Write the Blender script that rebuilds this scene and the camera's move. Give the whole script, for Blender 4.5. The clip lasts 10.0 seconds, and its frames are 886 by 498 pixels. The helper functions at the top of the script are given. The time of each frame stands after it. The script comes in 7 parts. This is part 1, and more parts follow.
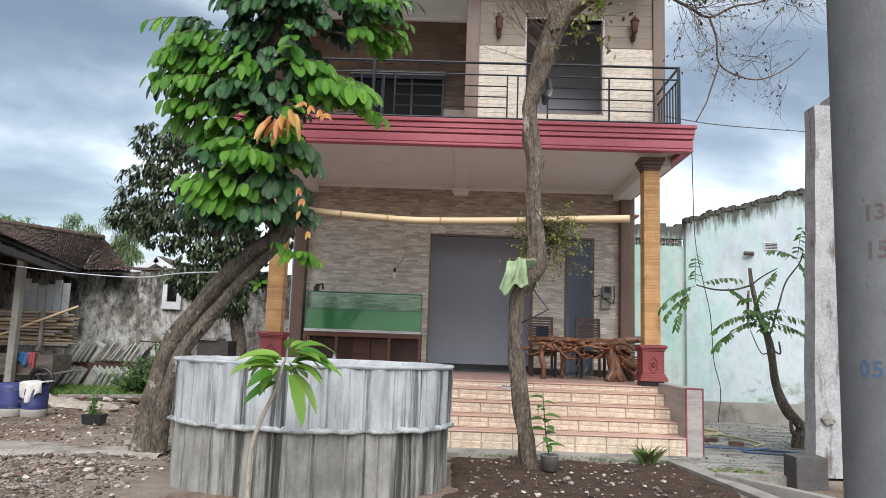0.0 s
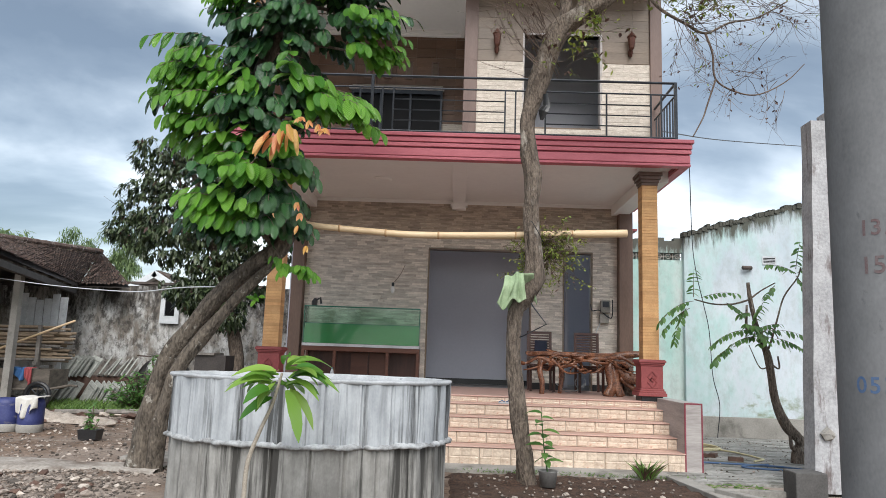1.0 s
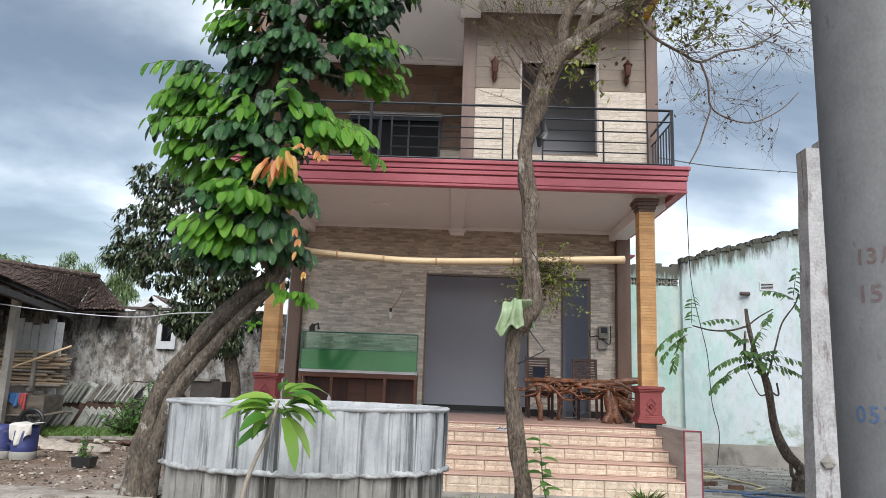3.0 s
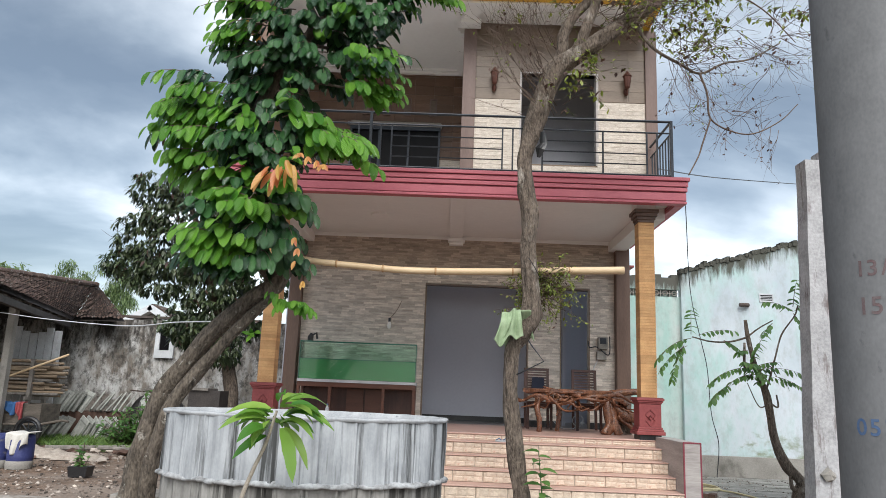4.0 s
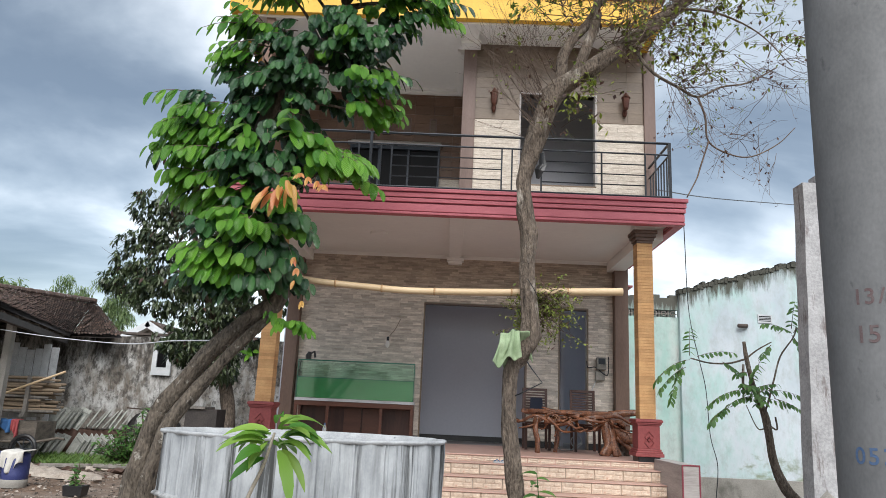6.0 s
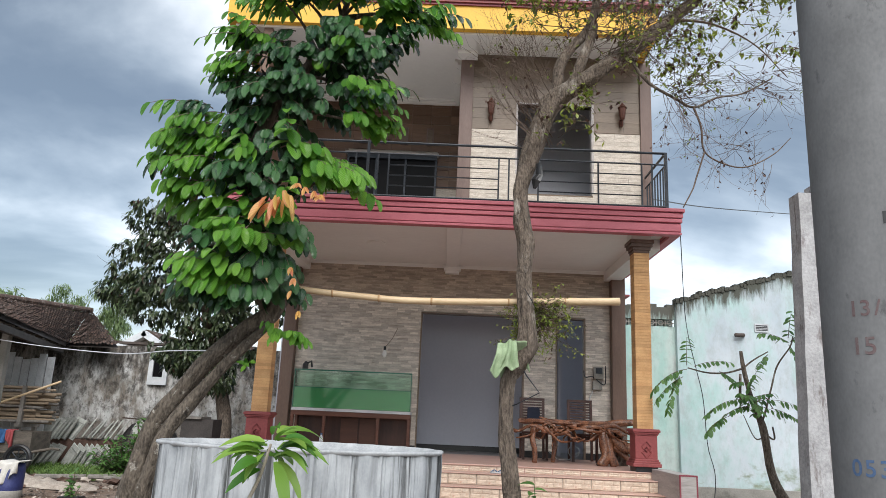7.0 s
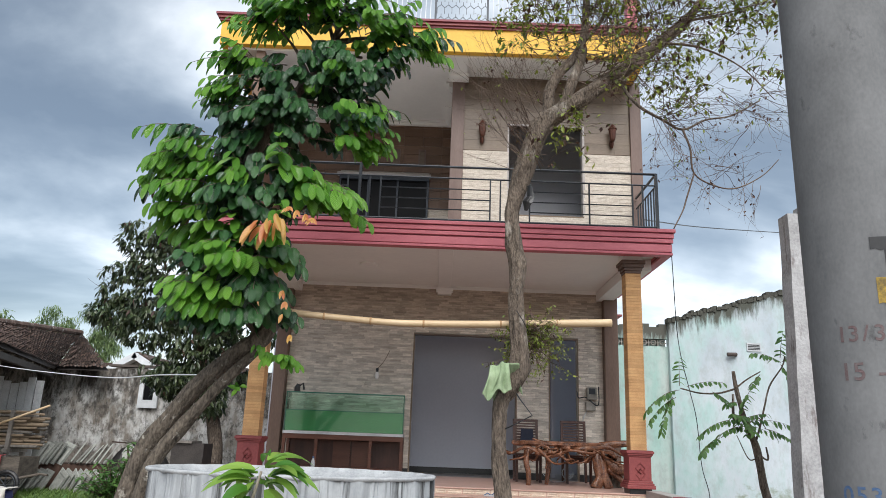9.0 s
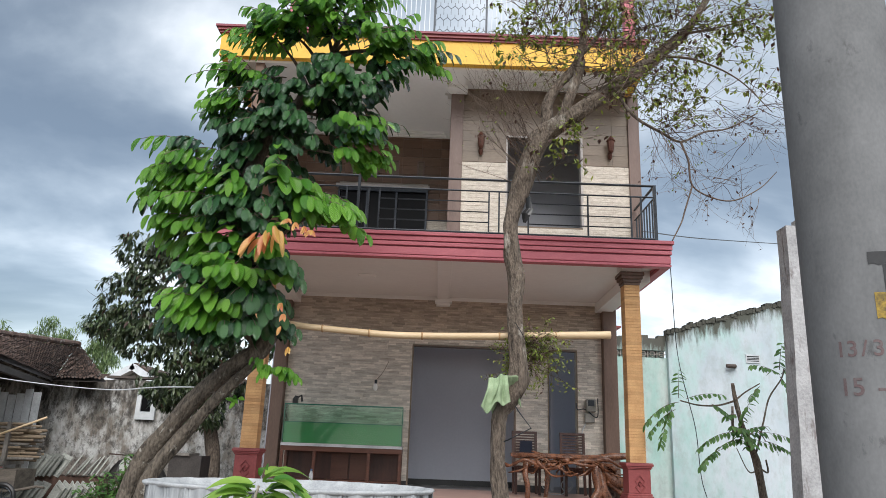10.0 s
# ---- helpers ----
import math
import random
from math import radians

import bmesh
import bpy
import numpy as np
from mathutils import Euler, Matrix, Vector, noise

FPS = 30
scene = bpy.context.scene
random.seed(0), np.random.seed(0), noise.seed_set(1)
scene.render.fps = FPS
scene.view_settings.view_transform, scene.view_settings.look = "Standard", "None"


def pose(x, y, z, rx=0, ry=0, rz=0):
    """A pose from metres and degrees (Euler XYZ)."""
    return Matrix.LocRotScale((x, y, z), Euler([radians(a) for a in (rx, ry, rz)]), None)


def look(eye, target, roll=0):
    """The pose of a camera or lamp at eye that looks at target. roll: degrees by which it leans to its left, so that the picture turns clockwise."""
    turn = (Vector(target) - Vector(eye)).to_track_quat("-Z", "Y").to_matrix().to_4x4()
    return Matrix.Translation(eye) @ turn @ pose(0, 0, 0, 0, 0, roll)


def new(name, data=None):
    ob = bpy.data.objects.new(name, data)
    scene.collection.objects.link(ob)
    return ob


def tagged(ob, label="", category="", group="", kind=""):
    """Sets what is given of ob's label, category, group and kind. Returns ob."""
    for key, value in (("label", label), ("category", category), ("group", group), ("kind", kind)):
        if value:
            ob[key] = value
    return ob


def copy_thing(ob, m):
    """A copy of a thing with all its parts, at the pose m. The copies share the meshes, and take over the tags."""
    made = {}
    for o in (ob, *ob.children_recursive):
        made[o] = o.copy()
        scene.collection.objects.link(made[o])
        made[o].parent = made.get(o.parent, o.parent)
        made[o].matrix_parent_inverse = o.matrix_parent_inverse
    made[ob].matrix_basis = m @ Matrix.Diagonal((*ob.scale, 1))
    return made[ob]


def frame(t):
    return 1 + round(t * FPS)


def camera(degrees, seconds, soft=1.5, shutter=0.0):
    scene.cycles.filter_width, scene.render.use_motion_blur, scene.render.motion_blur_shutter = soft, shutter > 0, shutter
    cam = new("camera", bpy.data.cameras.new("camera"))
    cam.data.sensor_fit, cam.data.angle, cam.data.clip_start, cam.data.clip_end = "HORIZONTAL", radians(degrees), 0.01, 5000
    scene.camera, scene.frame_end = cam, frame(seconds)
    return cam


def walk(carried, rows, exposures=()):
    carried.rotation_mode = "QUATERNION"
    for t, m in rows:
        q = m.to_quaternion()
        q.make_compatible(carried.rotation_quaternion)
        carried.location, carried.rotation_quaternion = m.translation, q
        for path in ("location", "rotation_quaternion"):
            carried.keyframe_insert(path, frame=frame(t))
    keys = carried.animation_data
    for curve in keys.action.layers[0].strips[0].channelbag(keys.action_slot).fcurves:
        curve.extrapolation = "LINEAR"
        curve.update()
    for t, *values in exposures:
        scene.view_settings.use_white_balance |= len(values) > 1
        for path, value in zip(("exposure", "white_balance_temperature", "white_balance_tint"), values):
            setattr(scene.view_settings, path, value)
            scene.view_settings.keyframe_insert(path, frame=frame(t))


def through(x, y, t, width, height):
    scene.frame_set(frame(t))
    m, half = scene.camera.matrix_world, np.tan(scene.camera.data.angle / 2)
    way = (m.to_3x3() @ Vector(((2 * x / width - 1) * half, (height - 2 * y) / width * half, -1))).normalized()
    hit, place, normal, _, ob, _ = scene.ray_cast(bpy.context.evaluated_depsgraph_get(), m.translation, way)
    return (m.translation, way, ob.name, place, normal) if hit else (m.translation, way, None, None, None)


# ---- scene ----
cam = camera(64.0, 10.0, soft=0.55)
PATH = [
    (0, (0.009, -0.647, 1.346), (-0.031, 1.335, 1.609), 2.0),
    (0.5, (0.019, -0.645, 1.352), (-0.02, 1.334, 1.635), 2.0),
    (1, (0.02, -0.648, 1.354), (-0.018, 1.329, 1.656), 2.0),
    (1.5, (0.024, -0.651, 1.363), (-0.013, 1.323, 1.684), 1.9),
    (2, (0.024, -0.653, 1.362), (-0.012, 1.318, 1.7), 2.0),
    (2.5, (0.021, -0.661, 1.366), (-0.014, 1.307, 1.721), 2.0),
    (4, (0.018, -0.65, 1.371), (-0.015, 1.309, 1.769), 2.3),
    (4.5, (0.012, -0.663, 1.38), (-0.021, 1.294, 1.79), 2.4),
    (5, (0.011, -0.663, 1.384), (-0.022, 1.292, 1.806), 2.5),
    (5.5, (0.011, -0.668, 1.396), (-0.022, 1.284, 1.83), 2.6),
    (7, (0.012, -0.683, 1.42), (-0.012, 1.261, 1.889), 2.6),
    (7.5, (0.012, -0.683, 1.43), (-0.007, 1.258, 1.913), 2.5),
    (8, (0.019, -0.688, 1.442), (0.005, 1.25, 1.936), 2.4),
    (8.5, (0.022, -0.687, 1.453), (0.013, 1.247, 1.961), 2.3),
    (9, (0.023, -0.698, 1.46), (0.017, 1.233, 1.981), 2.2),
    (9.5, (0.026, -0.698, 1.472), (0.021, 1.229, 2.008), 2.2),
    (10, (0.025, -0.702, 1.48), (0.021, 1.221, 2.029), 2.2),
]
walk(cam, [(t, look(eye, target, roll)) for t, eye, target, roll in PATH], [(0.0, 0.55), (10.0, 0.45)])

# ---- world and light ----
world = bpy.data.worlds.new("sky")
scene.world = world
world.use_nodes = True
wn, wl = world.node_tree.nodes, world.node_tree.links
wn.clear()


def wnode(kind, **kw):
    n = wn.new(kind)
    for k, v in kw.items():
        n.inputs[k].default_value = v
    return n


tc = wnode("ShaderNodeTexCoord")
sep = wnode("ShaderNodeSeparateXYZ")
wl.new(tc.outputs["Generated"], sep.inputs[0])
# clouds are a flat layer overhead: direction divided by height
lift = wnode("ShaderNodeMath")
lift.operation = "ADD"
lift.inputs[1].default_value = 0.32
wl.new(sep.outputs["Z"], lift.inputs[0])
high = wnode("ShaderNodeMath")
high.operation = "MAXIMUM"
high.inputs[1].default_value = 0.05
wl.new(lift.outputs[0], high.inputs[0])
plane = wnode("ShaderNodeVectorMath")
plane.operation = "DIVIDE"
wl.new(tc.outputs["Generated"], plane.inputs[0])
comb = wnode("ShaderNodeCombineXYZ")
for k in ("X", "Y", "Z"):
    wl.new(high.outputs[0], comb.inputs[k])
wl.new(comb.outputs[0], plane.inputs[1])
mp = wnode("ShaderNodeMapping")
mp.inputs["Location"].default_value = (0.55, 0.35, 0.0)
mp.inputs["Scale"].default_value = (-0.75, 1.0, 0.3)
wl.new(plane.outputs[0], mp.inputs["Vector"])
big = wnode("ShaderNodeTexNoise", Scale=1.7, Detail=9.0, Roughness=0.52, Distortion=0.3)
wl.new(mp.outputs[0], big.inputs["Vector"])
# the cloud deck thins towards the horizon and straight overhead
elev = wnode("ShaderNodeValToRGB")
warp = wnode("ShaderNodeTexNoise", Scale=3.2, Detail=5.0, Roughness=0.5)
wl.new(tc.outputs["Generated"], warp.inputs["Vector"])
bend = wnode("ShaderNodeMath")
bend.operation = "MULTIPLY_ADD"
bend.inputs[1].default_value = 0.16
wl.new(warp.outputs["Fac"], bend.inputs[0])
wl.new(sep.outputs["Z"], bend.inputs[2])
level = wnode("ShaderNodeMath")
level.operation = "SUBTRACT"
level.inputs[1].default_value = 0.08
wl.new(bend.outputs[0], level.inputs[0])
wl.new(level.outputs[0], elev.inputs[0])
er = elev.color_ramp
er.elements[0].position, er.elements[0].color = 0.0, (0.95, 0.95, 0.95, 1)
er.elements[1].position, er.elements[1].color = 1.0, (0.50, 0.50, 0.50, 1)
for p, v in ((0.08, 0.92), (0.15, 0.86), (0.195, 0.90), (0.235, 0.74), (0.28, 0.27), (0.375, 0.18), (0.435, 0.62), (0.50, 0.78), (0.56, 0.62), (0.63, 0.44)):
    e = er.elements.new(p)
    e.color = (v, v, v, 1)
boost = wnode("ShaderNodeMapRange")
boost.inputs["From Min"].default_value, boost.inputs["From Max"].default_value = 0.36, 0.64
boost.inputs["To Min"].default_value, boost.inputs["To Max"].default_value = -0.40, 0.40
boost.clamp = False
wl.new(big.outputs["Fac"], boost.inputs["Value"])
mixv = wnode("ShaderNodeMath")
mixv.operation = "ADD"
wl.new(boost.outputs[0], mixv.inputs[0])
wl.new(elev.outputs[0], mixv.inputs[1])
# the deck is thicker towards the west
side_ = wnode("ShaderNodeMath")
side_.operation = "MULTIPLY_ADD"
side_.inputs[1].default_value = 0.46
wl.new(sep.outputs["X"], side_.inputs[0])
wl.new(mixv.outputs[0], side_.inputs[2])
ramp = wnode("ShaderNodeValToRGB")
wl.new(side_.outputs[0], ramp.inputs[0])
cr = ramp.color_ramp
cr.elements[0].position, cr.elements[0].color = 0.10, (0.092, 0.108, 0.118, 1)
cr.elements[1].position, cr.elements[1].color = 1.0, (0.84, 0.86, 0.87, 1)
for p, c in ((0.30, (0.135, 0.155, 0.167)), (0.50, (0.235, 0.263, 0.278)), (0.70, (0.385, 0.415, 0.43)), (0.87, (0.60, 0.625, 0.635))):
    e = cr.elements.new(p)
    e.color = (*c, 1)
sky = wnode("ShaderNodeTexSky")
sky.sky_type = "NISHITA"
sky.sun_disc = False
sky.sun_elevation, sky.sun_rotation = radians(46), radians(178)
bg_sky = wnode("ShaderNodeBackground", Strength=0.052)
bg_cloud = wnode("ShaderNodeBackground", Strength=1.04)
wl.new(sky.outputs[0], bg_sky.inputs["Color"])
wl.new(ramp.outputs[0], bg_cloud.inputs["Color"])
addsh = wnode("ShaderNodeAddShader")
wl.new(bg_sky.outputs[0], addsh.inputs[0])
wl.new(bg_cloud.outputs[0], addsh.inputs[1])
wout = wnode("ShaderNodeOutputWorld")
wl.new(addsh.outputs[0], wout.inputs["Surface"])

sun_data = bpy.data.lights.new("sun", "SUN")
sun_data.energy, sun_data.angle, sun_data.color = 2.75, radians(45), (0.99, 0.97, 0.94)
sun = new("sun", sun_data)
sun.matrix_world = look((0.5, -13.5, 13.8), (0, 0, 0))

# ---- materials ----
def shader(name):
    m = bpy.data.materials.new(name)
    m.use_nodes = True
    return m, m.node_tree.nodes, m.node_tree.links, m.node_tree.nodes["Principled BSDF"]


def ramp_of(n, stops):
    r = n.new("ShaderNodeValToRGB")
    e = r.color_ramp.elements
    e[0].position, e[0].color = stops[0][0], (*stops[0][1], 1)
    e[1].position, e[1].color = stops[-1][0], (*stops[-1][1], 1)
    for p, c in stops[1:-1]:
        e.new(p).color = (*c, 1)
    return r


def mat(name, dark, light, size=4.0, fine=40.0, rough=0.8, bump=0.3, metal=0.0, stretch=(1, 1, 1), vary=0.0, grain=0.35,
        stain=None, stain_size=0.8, stain_stretch=(1, 1, 1), stain_at=(0.5, 0.62), spec=0.4, lift=0.004, streak=None):
    """Two scales of noise between two colours, fine relief, optional stains and random change from piece to piece."""
    m, n, l, b = shader(name)
    tex = n.new("ShaderNodeTexCoord")
    mapping = n.new("ShaderNodeMapping")
    mapping.inputs["Scale"].default_value = stretch
    l.new(tex.outputs["Object"], mapping.inputs["Vector"])
    a = n.new("ShaderNodeTexNoise")
    a.inputs["Scale"].default_value, a.inputs["Detail"].default_value, a.inputs["Roughness"].default_value = size, 6.0, 0.6
    f = n.new("ShaderNodeTexNoise")
    f.inputs["Scale"].default_value, f.inputs["Detail"].default_value = fine, 4.0
    l.new(mapping.outputs[0], a.inputs["Vector"])
    l.new(mapping.outputs[0], f.inputs["Vector"])
    mx = n.new("ShaderNodeMix")
    mx.inputs["Factor"].default_value = grain
    l.new(a.outputs["Fac"], mx.inputs["A"])
    l.new(f.outputs["Fac"], mx.inputs["B"])
    r = ramp_of(n, [(0.34, dark), (0.66, light)])
    l.new(mx.outputs["Result"], r.inputs[0])
    colour = r.outputs[0]
    if vary:
        geo = n.new("ShaderNodeNewGeometry")
        info = n.new("ShaderNodeObjectInfo")
        ad = n.new("ShaderNodeMath")
        ad.operation = "ADD"
        l.new(geo.outputs["Random Per Island"], ad.inputs[0])
        l.new(info.outputs["Random"], ad.inputs[1])
        fr = n.new("ShaderNodeMath")
        fr.operation = "FRACT"
        l.new(ad.outputs[0], fr.inputs[0])
        rng = n.new("ShaderNodeMapRange")
        rng.inputs["To Min"].default_value, rng.inputs["To Max"].default_value = 1 - vary, 1 + vary
        l.new(fr.outputs[0], rng.inputs["Value"])
        hsv = n.new("ShaderNodeHueSaturation")
        l.new(rng.outputs[0], hsv.inputs["Value"])
        l.new(colour, hsv.inputs["Color"])
        colour = hsv.outputs[0]
    if stain:
        sm = n.new("ShaderNodeMapping")
        sm.inputs["Scale"].default_value = stain_stretch
        l.new(tex.outputs["Object"], sm.inputs["Vector"])
        s = n.new("ShaderNodeTexNoise")
        s.inputs["Scale"].default_value, s.inputs["Detail"].default_value, s.inputs["Roughness"].default_value = stain_size, 8.0, 0.68
        l.new(sm.outputs[0], s.inputs["Vector"])
        sr = ramp_of(n, [(stain_at[0], (0, 0, 0)), (stain_at[1], (1, 1, 1))])
        l.new(s.outputs["Fac"], sr.inputs[0])
        smx = n.new("ShaderNodeMix")
        smx.data_type = "RGBA"
        l.new(sr.outputs[0], smx.inputs["Factor"])
        l.new(colour, smx.inputs[6])
        smx.inputs[7].default_value = (*stain, 1)
        colour = smx.outputs[2]
    if streak:
        # narrow runs of dirt down the face, partly see-through
        km_ = n.new("ShaderNodeMapping")
        km_.inputs["Scale"].default_value = (7.0, 7.0, 0.5)
        l.new(tex.outputs["Object"], km_.inputs["Vector"])
        kn = n.new("ShaderNodeTexNoise")
        kn.inputs["Scale"].default_value, kn.inputs["Detail"].default_value, kn.inputs["Roughness"].default_value = 1.6, 5.0, 0.6
        l.new(km_.outputs[0], kn.inputs["Vector"])
        kr = ramp_of(n, [(0.50, (0, 0, 0)), (0.76, (0.55, 0.55, 0.55))])
        l.new(kn.outputs["Fac"], kr.inputs[0])
        kx = n.new("ShaderNodeMix")
        kx.data_type = "RGBA"
        l.new(kr.outputs[0], kx.inputs["Factor"])
        l.new(colour, kx.inputs[6])
        kx.inputs[7].default_value = (*streak, 1)
        colour = kx.outputs[2]
    l.new(colour, b.inputs["Base Color"])
    b.inputs["Roughness"].default_value, b.inputs["Metallic"].default_value = rough, metal
    b.inputs["Specular IOR Level"].default_value = spec
    if bump:
        bp = n.new("ShaderNodeBump")
        bp.inputs["Strength"].default_value, bp.inputs["Distance"].default_value = bump, lift
        l.new(mx.outputs["Result"], bp.inputs["Height"])
        l.new(bp.outputs[0], b.inputs["Normal"])
    return m


def leaf_mat(name, dark, light, gloss=0.45, vein=0.5, ribs=16.0, through=0.3):
    m, n, l, b = shader(name)
    geo = n.new("ShaderNodeNewGeometry")
    info = n.new("ShaderNodeObjectInfo")
    ad = n.new("ShaderNodeMath")
    ad.operation = "ADD"
    l.new(geo.outputs["Random Per Island"], ad.inputs[0])
    l.new(info.outputs["Random"], ad.inputs[1])
    fr = n.new("ShaderNodeMath")
    fr.operation = "FRACT"
    l.new(ad.outputs[0], fr.inputs[0])
    r = ramp_of(n, [(0.0, dark), (1.0, light)])
    l.new(fr.outputs[0], r.inputs[0])
    uv = n.new("ShaderNodeUVMap")
    sp = n.new("ShaderNodeSeparateXYZ")
    l.new(uv.outputs[0], sp.inputs[0])
    # ribs run forward from the midrib
    off = n.new("ShaderNodeMath")
    off.operation = "ABSOLUTE"
    l.new(sp.outputs["X"], off.inputs[0])
    slant = n.new("ShaderNodeMath")
    slant.operation = "MULTIPLY_ADD"
    slant.inputs[1].default_value = -0.35
    l.new(off.outputs[0], slant.inputs[0])
    l.new(sp.outputs["Y"], slant.inputs[2])
    wav = n.new("ShaderNodeMath")
    wav.operation = "MULTIPLY"
    wav.inputs[1].default_value = ribs * 6.283
    l.new(slant.outputs[0], wav.inputs[0])
    sn = n.new("ShaderNodeMath")
    sn.operation = "SINE"
    l.new(wav.outputs[0], sn.inputs[0])
    bp = n.new("ShaderNodeBump")
    bp.inputs["Strength"].default_value, bp.inputs["Distance"].default_value = vein, 0.006
    l.new(sn.outputs[0], bp.inputs["Height"])
    rib = n.new("ShaderNodeMapRange")
    rib.inputs["From Min"].default_value = -1.0
    rib.inputs["To Min"].default_value, rib.inputs["To Max"].default_value = 1 - 0.34 * vein, 1 + 0.26 * vein
    l.new(sn.outputs[0], rib.inputs["Value"])
    hsv = n.new("ShaderNodeHueSaturation")
    l.new(rib.outputs[0], hsv.inputs["Value"])
    l.new(r.outputs[0], hsv.inputs["Color"])
    l.new(hsv.outputs[0], b.inputs["Base Color"])
    l.new(bp.outputs[0], b.inputs["Normal"])
    b.inputs["Roughness"].default_value = gloss
    b.inputs["Specular IOR Level"].default_value = 0.75
    tr = n.new("ShaderNodeBsdfTranslucent")
    l.new(hsv.outputs[0], tr.inputs["Color"])
    mixs = n.new("ShaderNodeMixShader")
    mixs.inputs[0].default_value = through
    l.new(b.outputs[0], mixs.inputs[1])
    l.new(tr.outputs[0], mixs.inputs[2])
    l.new(mixs.outputs[0], n["Material Output"].inputs["Surface"])
    return m


M_SOIL = mat("soil", (0.06, 0.038, 0.027), (0.25, 0.172, 0.122), 2.2, 26, 0.95, 1.0, grain=0.6, stain=(0.27, 0.225, 0.19), stain_size=0.4, stain_at=(0.46, 0.62), lift=0.04)
M_GRAVEL = mat("gravel", (0.085, 0.068, 0.056), (0.30, 0.255, 0.22), 6, 50, 0.9, 0.4, vary=0.75)
M_CONC = mat("concrete", (0.22, 0.21, 0.19), (0.36, 0.34, 0.31), 2.0, 60, 0.9, 0.4, stain=(0.12, 0.115, 0.1), stain_size=1.5, stain_at=(0.52, 0.68))
M_PAVE = mat("paving concrete", (0.11, 0.11, 0.10), (0.42, 0.41, 0.385), 1.6, 26, 0.85, 1.0, grain=0.5, stretch=(0.7, 1.6, 1), stain=(0.085, 0.085, 0.07), stain_size=2.6, stain_stretch=(0.6, 1.5, 1), stain_at=(0.50, 0.60), lift=0.02)
M_TANK = mat("tank cement", (0.27, 0.29, 0.31), (0.46, 0.485, 0.505), 3.0, 40, 0.85, 0.5, stretch=(1.4, 1.4, 0.8), grain=0.16, stain=(0.06, 0.063, 0.064), stain_size=1.9,
             stain_stretch=(2.4, 2.4, 0.10), stain_at=(0.50, 0.58), streak=(0.10, 0.105, 0.11))
M_TANKLOW = mat("tank lower cement", (0.17, 0.165, 0.155), (0.36, 0.355, 0.335), 3.0, 40, 0.9, 0.5, stretch=(1.4, 1.4, 0.8), grain=0.16, stain=(0.05, 0.048, 0.044), stain_size=1.9,
                stain_stretch=(2.4, 2.4, 0.10), stain_at=(0.50, 0.58), streak=(0.09, 0.088, 0.08))
M_TANKRIM = mat("tank rim cement", (0.27, 0.285, 0.30), (0.46, 0.475, 0.49), 6, 50, 0.85, 0.4)
M_RIM = mat("rim cement", (0.36, 0.38, 0.40), (0.58, 0.60, 0.62), 4, 50, 0.85, 0.3)
M_POLE = mat("pole concrete", (0.12, 0.124, 0.128), (0.22, 0.226, 0.232), 2.2, 70, 0.85, 0.3, stretch=(1, 1, 0.6), grain=0.22, stain=(0.055, 0.055, 0.058), stain_size=7.0, stain_stretch=(1, 1, 0.6), stain_at=(0.61, 0.75))
M_PINK = mat("pink paint", (0.42, 0.105, 0.135), (0.53, 0.15, 0.18), 1.5, 30, 0.5, 0.1, stretch=(1, 1, 3))
M_GROOVE = mat("dark pink moulding", (0.17, 0.03, 0.045), (0.25, 0.05, 0.07), 3, 30, 0.5, 0.1)
M_WHITE = mat("white paint", (0.78, 0.765, 0.75), (0.85, 0.835, 0.815), 0.8, 12, 0.7, 0.05)
M_YELLOW = mat("yellow paint", (0.66, 0.36, 0.03), (0.78, 0.46, 0.05), 1.5, 30, 0.5, 0.1)
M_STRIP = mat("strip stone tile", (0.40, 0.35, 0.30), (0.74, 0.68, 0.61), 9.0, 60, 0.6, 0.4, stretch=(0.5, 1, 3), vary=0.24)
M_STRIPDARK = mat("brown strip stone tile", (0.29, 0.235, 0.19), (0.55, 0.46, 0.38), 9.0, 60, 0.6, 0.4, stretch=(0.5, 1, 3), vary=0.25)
M_GROUT = mat("grout", (0.30, 0.27, 0.235), (0.40, 0.365, 0.32), 3, 40, 0.9, 0.2)
M_STONE = mat("white stone tile", (0.36, 0.30, 0.245), (0.66, 0.60, 0.525), 20.0, 70, 0.7, 0.9, stretch=(0.5, 1, 1.8), vary=0.07, grain=0.45)
M_BEIGE = mat("beige tile", (0.115, 0.082, 0.057), (0.205, 0.152, 0.108), 1.4, 30, 0.4, 0.15, stretch=(0.5, 1, 3), vary=0.1)
M_BROWN = mat("brown wall tile", (0.10, 0.055, 0.035), (0.17, 0.10, 0.065), 2.0, 30, 0.5, 0.15, stretch=(0.4, 1, 3), vary=0.2)
M_PILASTER = mat("brown pilaster tile", (0.095, 0.057, 0.042), (0.165, 0.105, 0.08), 2.0, 40, 0.5, 0.15, stretch=(2, 2, 0.3))
M_UPPIL = mat("mauve brown pilaster tile", (0.115, 0.073, 0.061), (0.18, 0.12, 0.10), 2.0, 40, 0.5, 0.15, stretch=(2, 2, 0.3))
M_BRICK = mat("orange facing brick", (0.46, 0.245, 0.105), (0.66, 0.40, 0.19), 5.0, 60, 0.8, 0.4, vary=0.12)
M_BRICKJOINT = mat("brick joint", (0.38, 0.195, 0.085), (0.50, 0.28, 0.13), 5, 40, 0.9, 0.2)
